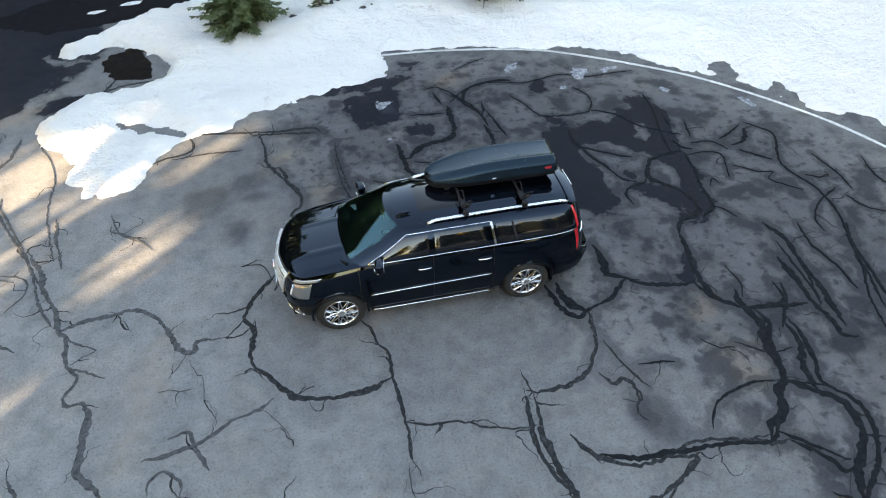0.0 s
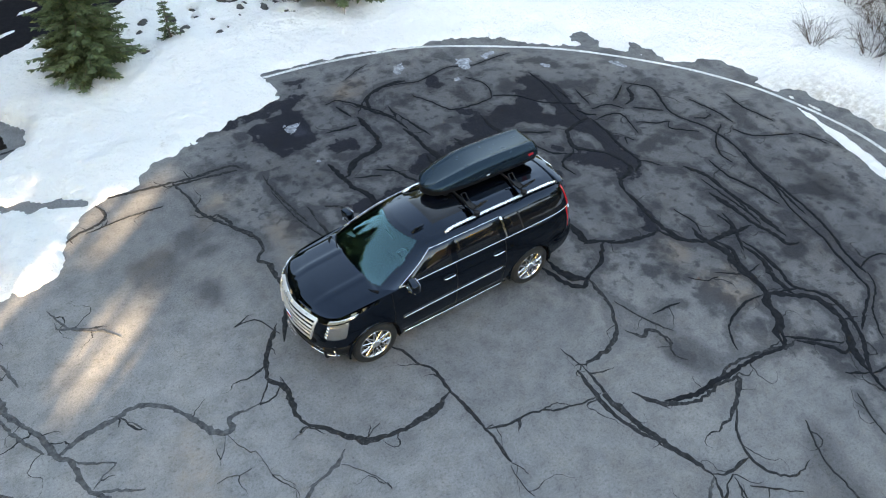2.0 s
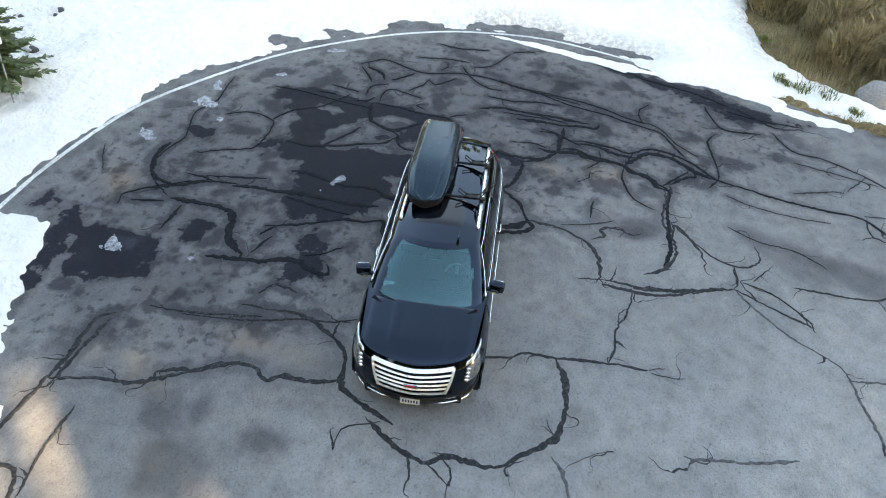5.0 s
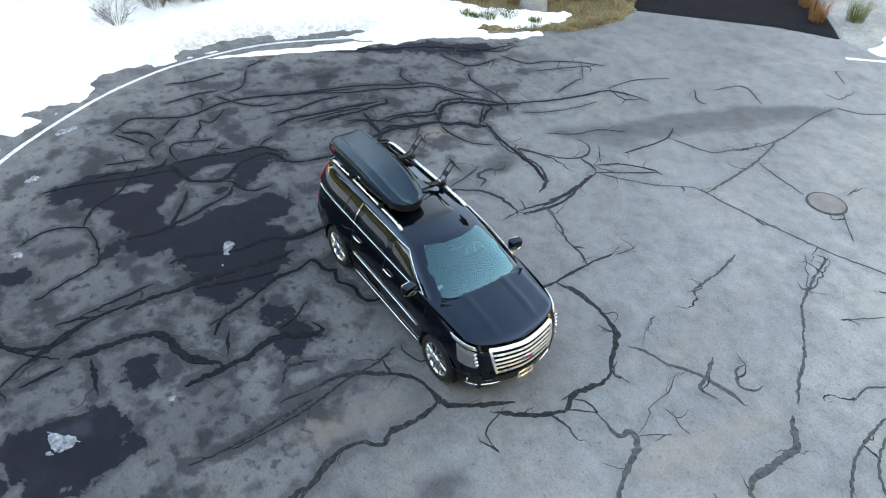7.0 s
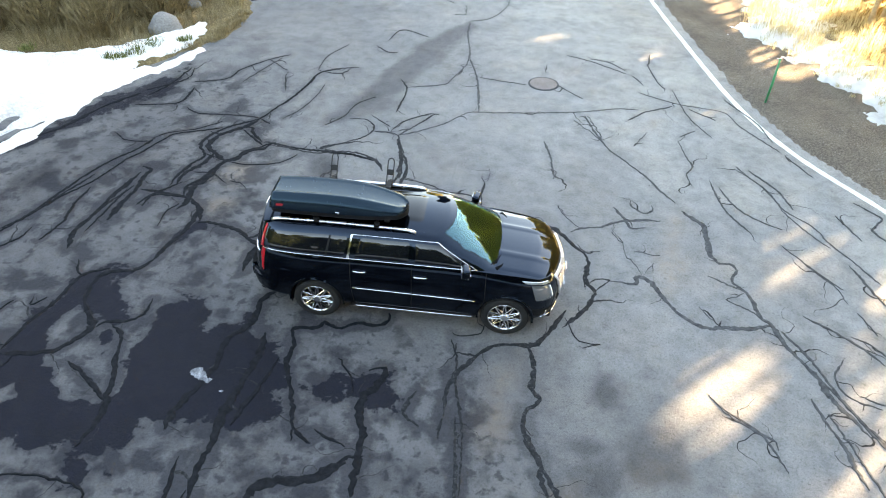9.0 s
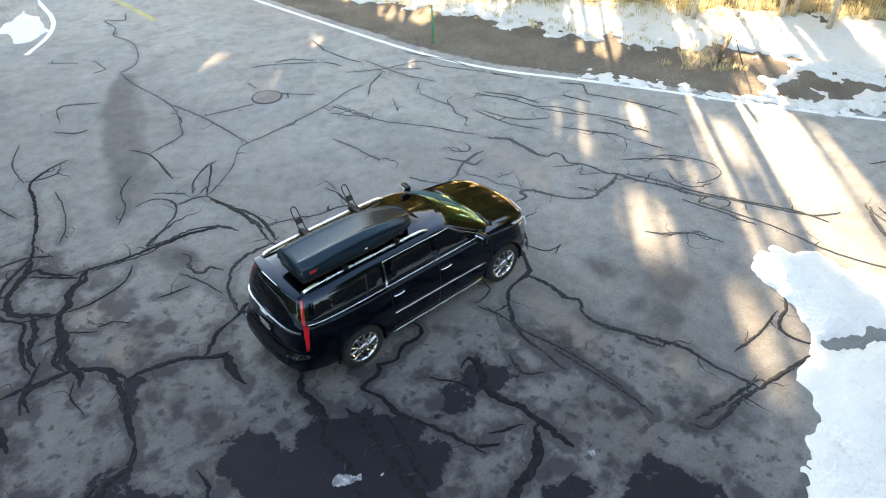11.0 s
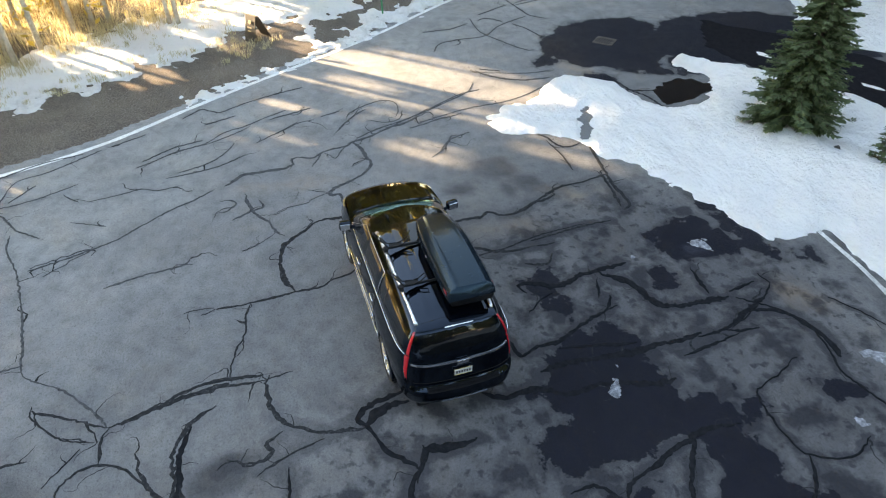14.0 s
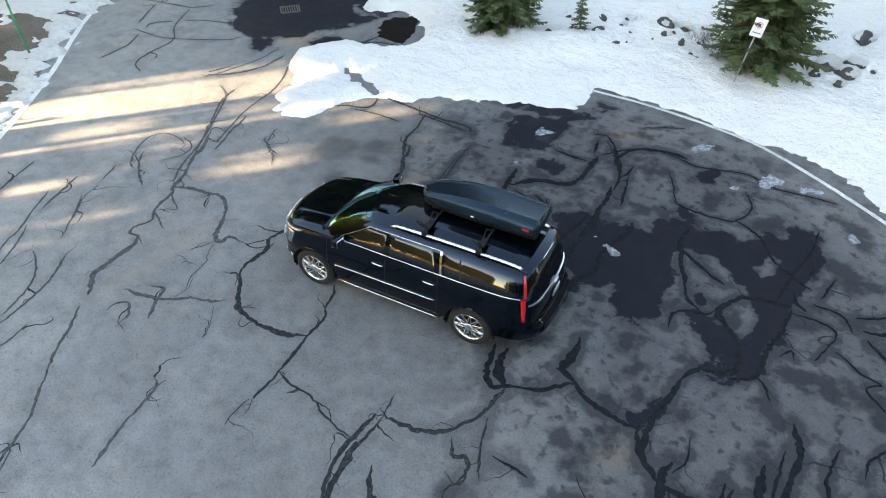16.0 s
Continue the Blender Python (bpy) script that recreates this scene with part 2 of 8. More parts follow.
# Darker, browner copy of the straw, toned like the bed turf.
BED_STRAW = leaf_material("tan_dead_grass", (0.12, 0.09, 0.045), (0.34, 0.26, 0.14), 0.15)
GREEN_TUFT = leaf_material("green_moss_tuft", (0.06, 0.08, 0.02), (0.17, 0.19, 0.05), 0.3)
RUSSET = leaf_material("russet_grass", (0.20, 0.08, 0.03), (0.40, 0.20, 0.09), 0.3)
GREEN_PLASTIC = plain("green_plastic", (0.01, 0.24, 0.10), 0.5, grain=20, spread=0.12)
DARK_BOARD = plain("dark_brown_board", (0.050, 0.040, 0.030), 0.7, grain=12, spread=0.3, relief=0.002)
SIGN_WHITE = plain("white_sign_face", (0.78, 0.78, 0.77), 0.45, grain=18, spread=0.06)
SIGN_RED = plain("red_sign_ink", (0.55, 0.03, 0.03), 0.5, grain=18, spread=0.1)
SIGN_BLACK = plain("black_sign_ink", (0.02, 0.02, 0.02), 0.5, grain=18, spread=0.1)
GOLD_INK = plain("tan_sign_ink", (0.36, 0.28, 0.16), 0.6, grain=18, spread=0.1)


# ---- small builders ----
def part(name, bm, material, parent=None, label="", smooth=False):
    mesh = bpy.data.meshes.new(name)
    bm.to_mesh(mesh)
    bm.free()
    return part_mesh(name, mesh, material, parent, label, smooth)


def part_mesh(name, mesh, material, parent=None, label="", smooth=False):
    if material:
        mesh.materials.append(material)
    if smooth:
        for face in mesh.polygons:
            face.use_smooth = True
    ob = new(name, mesh)
    ob.parent = parent
    if label:
        ob["label"] = label
    return ob


def raw(verts, faces):
    mesh = bpy.data.meshes.new("mesh")
    mesh.from_pydata([tuple(map(float, v)) for v in verts], [], [tuple(map(int, f)) for f in faces])
    mesh.update()
    return mesh


def thing(name, label, category, place=None, group="", kind=""):
    ob = tagged(new(name), label, category, group, kind)
    if place is not None:
        ob.matrix_world = place
    return ob


def box(bm, size, m=None, bevel=0.0, segments=2):
    made = bmesh.ops.create_cube(bm, size=1.0, matrix=(m or Matrix()) @ Matrix.Diagonal((*size, 1)))["verts"]
    if bevel:
        edges = {e for v in made for e in v.link_edges}
        bmesh.ops.bevel(bm, geom=list(edges), offset=bevel, segments=segments, profile=0.6, affect="EDGES")
    return bm


def tube(bm, points, radius, sides=8, ends=True):
    """A round bar along the points; radius may be a list."""
    pts = [Vector(p) for p in points]
    radii = radius if isinstance(radius, (list, tuple)) else [radius] * len(pts)
    rings = []
    for i, p in enumerate(pts):
        way = (pts[min(i + 1, len(pts) - 1)] - pts[max(i - 1, 0)]).normalized()
        side = way.cross(Vector((0, 0, 1)))
        if side.length < 1e-3:
            side = Vector((1, 0, 0))
        side.normalize()
        up = side.cross(way)
        rings.append([bm.verts.new(p + radii[i] * (math.cos(a) * side + math.sin(a) * up)) for a in np.linspace(0, 2 * math.pi, sides, endpoint=False)])
    for a, b in zip(rings, rings[1:]):
        for k in range(sides):
            bm.faces.new((a[k], a[(k + 1) % sides], b[(k + 1) % sides], b[k]))
    if ends:
        bm.faces.new(rings[0][::-1])
        bm.faces.new(rings[-1])
    return bm


def smooth_line(points, step=0.08, wobble=0.0, seed=0):
    """A line through the points (Catmull-Rom), evenly stepped, with a small wobble."""
    p = np.array(points, float)
    p = np.vstack([2 * p[0] - p[1], p, 2 * p[-1] - p[-2]])
    out = []
    for i in range(1, len(p) - 2):
        n = max(2, int(np.linalg.norm(p[i + 1] - p[i]) / step))
        t = np.linspace(0, 1, n, endpoint=False)[:, None]
        out.append(0.5 * (2 * p[i] + (p[i + 1] - p[i - 1]) * t + (2 * p[i - 1] - 5 * p[i] + 4 * p[i + 1] - p[i + 2]) * t**2 + (3 * p[i] - p[i - 1] - 3 * p[i + 1] + p[i + 2]) * t**3))
    out.append(p[-2:-1])
    out = np.vstack(out)
    if wobble:
        rng = np.random.default_rng(seed)
        out = out + rng.normal(0, wobble, out.shape)
    return out


def hash_noise(x, y, seed=0):
    """Value noise on the plan, 0 to 1, for arrays."""
    xi, yi = np.floor(x).astype(np.int64), np.floor(y).astype(np.int64)
    fx, fy = x - xi, y - yi
    fx, fy = fx * fx * (3 - 2 * fx), fy * fy * (3 - 2 * fy)

    def corner(i, j):
        n = (i * 374761393 + j * 668265263 + seed * 2147483647) & 0xFFFFFFFF
        n = ((n ^ (n >> 13)) * 1274126177) & 0xFFFFFFFF
        return ((n ^ (n >> 16)) & 0xFFFF) / 65535.0

    a, b, c, d = corner(xi, yi), corner(xi + 1, yi), corner(xi, yi + 1), corner(xi + 1, yi + 1)
    return (a * (1 - fx) + b * fx) * (1 - fy) + (c * (1 - fx) + d * fx) * fy


def fractal(x, y, scale, seed=0, octaves=4):
    """Noise about zero, -1 to 1, whose largest blots measure 1 / scale."""
    total, weight, sum_ = 0.0, 1.0, 0.0
    for k in range(octaves):
        total = total + weight * (2 * hash_noise(x * scale * 2**k + 17 * k, y * scale * 2**k - 9 * k, seed + k) - 1)
        sum_ += weight
        weight *= 0.5
    return total / sum_ * 1.6


def inside_by(x, y, outline):
    """The distance to a closed outline, positive inside, for arrays."""
    p = np.array(outline, float)
    q = np.roll(p, -1, axis=0)
    best, odd = np.full(x.shape, 1e9), np.zeros(x.shape, bool)
    for (ax, ay), (bx, by) in zip(p, q):
        dx, dy = bx - ax, by - ay
        t = np.clip(((x - ax) * dx + (y - ay) * dy) / (dx * dx + dy * dy + 1e-12), 0, 1)
        best = np.minimum(best, (x - ax - t * dx) ** 2 + (y - ay - t * dy) ** 2)
        cross = (ay > y) != (by > y)
        odd ^= cross & (x < dx * (y - ay) / (dy if dy else 1e-12) + ax)
    return np.sqrt(best) * np.where(odd, 1, -1)


def steps(a, b, cell, far=0.0, reach=0):
    """Grid lines from a to b, and, past both ends, ever wider ones out to far."""
    core = np.arange(a, b + cell / 2, cell)
    if not far:
        return core
    grow = np.geomspace(cell, far, reach)
    return np.concatenate([a - grow[::-1], core, b + grow])


def sheet(xs, ys, z, keep=None):
    """A grid mesh of the heights z[iy, ix]; keep drops cells."""
    nx, ny = len(xs), len(ys)
    gx, gy = np.meshgrid(xs, ys)
    i = np.arange(nx * ny).reshape(ny, nx)
    quads = np.stack([i[:-1, :-1], i[:-1, 1:], i[1:, 1:], i[1:, :-1]], -1)
    if keep is not None:
        quads = quads[keep]
    quads = quads.reshape(-1, 4)
    used = np.unique(quads)
    index = np.full(nx * ny, -1)
    index[used] = np.arange(len(used))
    verts = np.stack([gx.ravel(), gy.ravel(), z.ravel()], -1)[used]
    return raw(verts, index[quads]), used


# ---- ground: one asphalt sheet, its stains, and what lies on it ----
GX, GY = steps(-20, 20, 0.1, 900, 26), steps(-21, 21, 0.1, 900, 26)
PX, PY = np.meshgrid(GX, GY)
FIELDS = {name: np.zeros(PX.shape) for name in ("wet", "dry", "damp_shade", "rust", "pale", "tone")}
SOFT = {"wet": 0.75, "dry": 0.5, "damp_shade": 1.6, "rust": 0.5, "pale": 0.12, "tone": 0.30}
WARP = 0.16 * fractal(PX, PY, 1.4, 5, 5)


def stain(field, strength, outline):
    near = inside_by(PX, PY, outline) + WARP * (1.0 if field in ("wet", "dry") else 0.6)
    fill = np.clip(near / SOFT[field] + 0.5, 0, 1)
    FIELDS[field] = np.maximum(FIELDS[field], strength * fill * fill * (3 - 2 * fill))


stain('wet', 1.0, [(4.2, 0.9), (3.9, 1.0), (3.8, 1.4), (3.7, 1.9), (3.4, 1.9), (3.0, 1.6), (2.8, 1.4), (2.6, 2.1), (2.5, 2.5), (2.0, 2.1), (1.7, 2.7), (1.9, 3.4), (2.5, 3.5), (3.1, 3.2), (3.5, 3.5), (3.8, 4.2), (4.0, 4.6), (4.5, 4.5), (5.1, 4.5), (5.5, 4.6), (5.8, 4.9), (6.2, 4.8), (6.3, 5.3), (6.6, 5.4), (7.0, 4.4), (6.8, 3.3), (6.6, 2.6), (6.7, 2.1), (6.5, 1.5), (6.1, 0.9), (5.9, 1.0), (5.9, 1.7), (6.0, 2.3), (5.8, 2.7), (5.5, 3.1), (4.9, 3.5), (4.4, 3.5), (4.3, 3.1), (4.6, 2.3), (4.5, 1.5), (4.4, 1.0)])
stain('wet', 1.0, [(2.9, 1.6), (2.6, 1.8), (2.1, 1.8), (1.9, 2.6), (1.9, 3.5), (2.1, 3.8), (2.7, 3.7), (3.0, 3.9), (3.7, 3.7), (3.8, 3.3), (3.9, 3.6), (4.1, 0.9), (3.8, 1.5), (3.7, 2.0), (3.3, 1.9), (3.1, 1.7)])
stain('wet', 0.9, [(-0.7, 5.3), (-1.0, 6.0), (-1.0, 6.6), (-0.5, 6.9), (-0.1, 7.0), (0.2, 7.3), (0.3, 7.5), (0.4, 6.5), (0.4, 6.1), (0.4, 5.5), (-0.1, 5.2)])
stain('wet', 0.8, [(0.4, 4.6), (0.5, 5.1), (0.9, 5.3), (1.1, 5.0), (1.1, 4.5)])
stain('wet', 0.8, [(0.0, 2.3), (-0.2, 2.6), (0.1, 2.9), (0.6, 3.0), (1.0, 2.9), (1.0, 2.5), (0.6, 2.4)])
stain('wet', 0.8, [(-2.1, 7.1), (-0.8, 7.6), (0.4, 7.8), (0.9, 7.6), (0.5, 7.1), (-0.2, 7.0), (-1.2, 6.9)])
stain('tone', 0.55, [(-1.6, 3.8), (-1.3, 4.6), (-1.6, 5.3), (-0.1, 5.2), (0.1, 4.5), (0.1, 3.8), (-0.9, 3.7)])
stain('wet', 0.8, [(0.7, 8.1), (0.6, 8.6), (1.3, 8.4), (1.3, 8.1)])
stain('wet', 0.9, [(2.1, 3.7), (2.4, 3.5), (2.6, 3.0), (2.5, 2.3), (2.2, 2.0), (1.9, 2.5), (1.7, 3.3), (1.8, 3.6)])
stain('wet', 0.9, [(1.2, 2.7), (1.0, 2.4), (0.5, 2.3), (0.1, 2.2), (-0.1, 2.5), (0.0, 2.8), (0.5, 2.9), (0.9, 2.9)])
stain('wet', 0.8, [(5.4, 2.2), (5.2, 1.9), (4.8, 2.1), (4.6, 2.5), (4.8, 2.7), (5.2, 2.6)])
stain('wet', 0.9, [(6.5, 3.1), (5.6, 2.9), (5.1, 3.5), (5.1, 4.2), (5.5, 4.5)])
stain('wet', 0.7, [(4.7, 4.4), (4.0, 4.2), (3.6, 4.7), (3.9, 5.0), (4.3, 4.9)])
stain('tone', 0.5, [(-4.6, 3.4), (-4.3, 3.7), (-3.8, 3.5), (-3.6, 2.9), (-4.0, 2.5), (-4.4, 2.7)])
stain('tone', 0.5, [(-3.7, 2.1), (-3.3, 2.2), (-3.1, 1.7), (-3.4, 1.5)])
stain('tone', 0.5, [(-3.5, 3.1), (-3.2, 3.4), (-2.9, 3.4), (-3.3, 2.9)])
stain('tone', 0.6, [(2.8, -3.2), (3.2, -3.4), (3.4, -3.7), (3.3, -4.1), (2.8, -4.3), (2.6, -3.9)])
stain('tone', 0.45, [(4.3, -0.8), (4.6, -1.7), (4.6, -2.4), (4.1, -2.7), (4.0, -2.0)])
stain('wet', 0.8, [(4.9, -0.2), (5.3, -0.3), (5.0, -1.1), (4.7, -1.1)])
stain('wet', 0.8, [(4.8, 1.8), (5.7, 2.3), (6.6, 1.9), (6.4, 0.9), (5.9, 0.3), (5.6, 0.3), (5.5, 0.9)])
stain('tone', 0.5, [(6.7, -2.9), (7.5, -2.5), (7.4, -3.0), (6.7, -3.2)])
stain('tone', 0.45, [(5.0, -4.9), (5.4, -4.9), (5.3, -5.3), (4.9, -5.4)])
stain('tone', 0.6, [(3.2, -5.9), (2.9, -7.5), (1.9, -10.0), (1.2, -12.5), (0.8, -13.7), (0.6, -12.9), (1.1, -10.6), (2.0, -8.4), (2.1, -6.8)])
stain('tone', 0.45, [(9.7, -2.3), (9.3, -2.7), (8.7, -2.5), (8.6, -1.8), (9.0, -1.4), (9.5, -1.6)])
stain('tone', 0.45, [(7.4, -9.5), (7.4, -10.1), (6.8, -10.5), (6.6, -9.7), (6.8, -9.1)])
stain('wet', 0.8, [(10.5, -2.5), (9.7, -3.9), (9.1, -5.2), (8.2, -6.5), (8.5, -8.6), (8.7, -7.5), (9.7, -6.2), (10.3, -4.8), (10.9, -3.2)])
stain('tone', 0.5, [(8.9, -5.6), (8.1, -6.2), (7.9, -7.2), (8.4, -7.8), (8.8, -7.0), (9.3, -6.3)])
stain('wet', 1.0, [(-10.3, 6.9), (-11.6, 7.2), (-12.5, 8.2), (-12.8, 9.7), (-12.5, 11.0), (-11.5, 11.6), (-9.8, 11.0), (-8.9, 10.1), (-8.6, 8.8), (-9.1, 7.7)])
stain('wet', 0.8, [(-9.7, 6.1), (-10.3, 6.9), (-9.6, 7.1), (-9.4, 6.5)])
stain('wet', 0.8, [(-8.7, 7.9), (-8.1, 8.4), (-7.4, 8.1), (-7.7, 7.7), (-8.3, 7.1)])
stain('wet', 0.8, [(-8.5, 9.6), (-8.2, 10.2), (-7.7, 10.1), (-7.7, 9.6)])
stain('wet', 0.8, [(-10.0, 10.0), (-9.0, 10.4), (-7.9, 9.7), (-8.3, 8.7), (-9.0, 8.2), (-9.5, 8.0)])
stain('dry', 1, [(4.6, 3.2), (4.6, 3.5), (4.9, 3.3), (5.3, 3.1), (5.5, 2.9), (5.4, 2.6), (5.1, 2.5), (4.8, 2.9)])
stain('dry', 1, [(5.8, 2.5), (6.2, 2.0), (5.9, 1.7), (5.6, 1.9), (5.6, 2.2)])
stain('dry', 1, [(6.0, 2.5), (5.9, 2.1), (5.6, 2.0), (5.3, 2.2), (5.5, 2.5), (5.8, 2.7)])
stain('dry', 1, [(5.4, 3.0), (5.1, 2.8), (4.5, 2.8), (4.3, 3.2), (4.5, 3.3), (4.9, 3.5), (5.1, 3.4)])
stain('dry', 1, [(5.0, 4.6), (4.8, 4.5), (4.7, 4.8), (4.9, 4.8)])
stain('dry', 1, [(5.1, 4.6), (5.4, 4.7), (5.6, 4.7), (5.4, 4.4)])
stain('dry', 1, [(5.9, 3.7), (6.0, 4.2), (6.2, 4.1), (6.2, 3.7), (6.0, 3.5)])
stain('dry', 1, [(6.8, 3.2), (6.9, 3.7), (7.2, 3.8), (7.3, 3.3), (7.1, 2.9)])
stain('damp_shade', 0.5, [(0.3, 1.1), (-2.1, 2.6), (-2.6, 5.4), (-2.7, 7.1), (0.6, 8.0), (0.8, 8.6), (3.5, 7.5), (4.1, 0.9), (2.4, 1.1)])
stain('damp_shade', 0.5, [(8.4, 0.4), (5.3, 0.4), (2.8, 1.7), (0.0, 1.9), (-1.6, 3.0), (-2.0, 4.1), (4.9, 5.3)])
stain('damp_shade', 0.4, [(5.6, 4.8), (9.4, 5.5), (10.9, 1.5), (7.4, -3.3), (5.6, -3.9), (4.7, -2.0), (3.7, -0.6)])
stain('rust', 1, [(4.6, -1.5), (4.9, -1.3), (5.1, -1.5), (4.9, -1.9), (4.5, -2.0)])
stain('rust', 0.9, [(4.9, -2.8), (5.4, -2.7), (5.3, -3.1), (5.0, -3.5), (4.7, -3.3)])
stain('rust', 0.6, [(1.9, 7.3), (2.3, 7.5), (2.3, 7.0), (1.9, 6.8)])
stain('rust', 0.8, [(5.1, -3.2), (4.6, -3.5), (4.4, -2.9), (4.8, -2.5)])
stain('rust', 0.8, [(2.1, 7.7), (2.5, 7.4), (1.8, 6.8), (1.4, 7.2)])
stain('rust', 0.7, [(-2.3, 5.5), (-2.2, 5.1), (-2.7, 5.0), (-2.7, 5.3)])
stain('rust', 0.7, [(-2.4, 4.7), (-2.2, 4.4), (-2.6, 3.9), (-3.0, 3.8), (-3.0, 4.4)])
stain('rust', 0.7, [(1.9, 7.1), (2.3, 7.8), (2.8, 7.5), (2.3, 7.0)])
stain('rust', 0.6, [(-1.6, 3.3), (-1.4, 2.9), (-1.6, 1.8), (-1.9, 1.6), (-2.0, 3.1)])
stain('rust', 0.5, [(-5.1, -3.2), (-4.6, -1.8), (-4.6, -0.7), (-5.0, -1.1)])
stain('pale', 0.9, [(-0.1, 6.0), (0.2, 6.3), (0.3, 5.8), (-0.1, 5.8)])
stain('wet', 0.9, [(-10.9, 11.0), (-12.1, 12.4), (-11.9, 15.0), (-10.7, 17.0), (-8.5, 18.5), (-6.6, 16.8), (-7.7, 14.7), (-7.8, 12.9), (-7.2, 11.3), (-7.7, 10.3), (-9.0, 10.4)])
stain('rust', 0.7, [(-10.5, 7.4), (-10.0, 8.1), (-8.4, 7.5), (-8.4, 6.8)])
stain('tone', 0.22, [(-5.2, 2.2), (-5.1, 4.5), (-3.3, 5.5), (-1.1, 6.4), (0.2, 6.3), (-1.4, 0.9), (-3.7, 1.6)])
stain('tone', 0.8, [(-4.5, 2.5), (-4.7, 3.2), (-4.1, 3.7), (-3.7, 3.3), (-3.9, 2.4)])
stain('tone', 0.8, [(-3.6, 2.9), (-3.7, 3.5), (-2.9, 4.1), (-2.8, 3.5)])
stain('tone', 0.8, [(-3.7, 1.7), (-3.8, 2.3), (-3.1, 2.3), (-3.2, 1.7)])
stain('tone', 0.85, [(0.8, -13.8), (0.4, -13.3), (1.1, -11.6), (1.7, -9.6), (1.9, -8.1), (3.2, -5.9), (3.7, -5.8), (3.2, -7.1), (2.8, -9.1), (2.2, -11.1), (1.4, -12.8)])



def spot(field, strength, x, y, long, wide_, turn=0.0):
    c, n = math.cos(radians(turn)), math.sin(radians(turn))
    stain(field, strength, [(x + c * long * math.cos(a) - n * wide_ * math.sin(a), y + n * long * math.cos(a) + c * wide_ * math.sin(a)) for a in np.linspace(0, 2 * math.pi, 14, endpoint=False)])


for place in ((-4.1, 3.2, 0.52, 0.40, 20), (-3.42, 1.95, 0.42, 0.26, 90), (-3.4, 3.6, 0.40, 0.24, 50), (-3.15, 3.05, 0.3, 0.2, 0), (3.0, -3.8, 0.5, 0.42, 100), (9.3, -2.1, 0.6, 0.4, 60)):
    spot("tone", 1.0, *place)
spot("rust", 0.55, -4.1, 3.3, 0.4, 0.25, 20)
spot("wet", 0.95, 4.2, 6.4, 0.42, 0.30, 30)
spot("wet", 1.8, -10.35, 9.35, 1.75, 1.45, 40)
spot("rust", 0.8, -9.0, 7.5, 0.75, 0.4, 30)
spot("rust", 0.8, -10.9, 7.5, 0.8, 0.3, 150)
# Plane gradients: the dark and light sides hold uneven light as well as damp.
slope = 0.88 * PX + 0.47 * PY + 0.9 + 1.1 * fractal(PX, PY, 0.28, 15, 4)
FIELDS["damp_shade"] = np.clip(np.maximum(0.4 * FIELDS["damp_shade"] * (slope > 0), 0) + np.clip(slope / 6.0, 0, 1) * np.clip((30 - np.hypot(PX, PY)) / 10, 0, 1), 0, 1)
FIELDS["lit_side"] = np.clip((-slope - 1.0) / 8.0, 0, 1)
FIELDS["damp_shade"] *= 1 - 0.65 * np.clip((np.hypot(PX - 1.76, PY + 1.08) - 7.6) / 2.0, 0, 1)
FIELDS["wet"] *= 1 - FIELDS["dry"]
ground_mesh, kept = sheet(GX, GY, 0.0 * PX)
for field in ("wet", "damp_shade", "rust", "pale", "lit_side", "tone"):
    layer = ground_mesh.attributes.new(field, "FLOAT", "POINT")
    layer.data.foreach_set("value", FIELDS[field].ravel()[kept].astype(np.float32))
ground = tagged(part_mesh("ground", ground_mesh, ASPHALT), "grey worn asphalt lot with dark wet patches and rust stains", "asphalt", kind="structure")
SEALS = []
SEEP = np.zeros(PX.shape)


def seal(width, points):
    """A bead of black sealant along a crack: flat-domed, ragged-edged, tapered at its ends."""
    n = len(SEALS)
    rng = np.random.default_rng(n)
    line = smooth_line(points, 0.06 if width > 0.045 else 0.09, 0.006 + 0.03 * width if width > 0.045 else 0.014, n)
    way = np.gradient(line, axis=0)
    side = np.stack([-way[:, 1], way[:, 0]], -1) / (np.linalg.norm(way, axis=1)[:, None] + 1e-9)
    along = np.arange(len(line)) * 0.06
    swell = 1 + 0.48 * fractal(along, 0 * along + n * 3.7, 1.9, n, 4)
    ragged = rng.uniform(-0.38, 0.38, (2, len(line)))
    end = np.minimum(np.arange(len(line)), np.arange(len(line))[::-1]) / 5.0
    taper = np.clip(0.25 + end, 0, 1)
    worn = 0.88 * np.mean(points, axis=0)[0] + 0.47 * np.mean(points, axis=0)[1]
    verts, faces = [], []
    high = 0.007 + 0.00004 * n
    for k, p in enumerate(line):
        half = (0.44 if worn > 1.6 else 0.33) * width * taper[k] * swell[k]
        for f, z in ((-1.0 - ragged[0, k], 0.0005), (-0.55, high), (0.55, high + 0.0006), (1.0 + ragged[1, k], 0.0005)):
            verts.append((*(p + side[k] * half * f), z))
        if k:
            for j in range(3):
                a = 4 * k - 4 + j
                faces.append((a, a + 1, a + 5, a + 4))
    for x, y in line[::2]:
        i, j = np.searchsorted(GX, x), np.searchsorted(GY, y)
        rows, cols = slice(max(j - 5, 0), j + 5), slice(max(i - 5, 0), i + 5)
        far = np.hypot(PX[rows, cols] - x, PY[rows, cols] - y)
        SEEP[rows, cols] = np.maximum(SEEP[rows, cols], np.exp(-((far / (0.10 + 1.15 * width)) ** 2)))
    SEALS.append(part_mesh("tar_seal" if width > 0.045 else "hairline_crack", raw(verts, faces), WORN_TAR if worn < -3.4 else GREY_TAR if worn < 1.6 else TAR, ground))


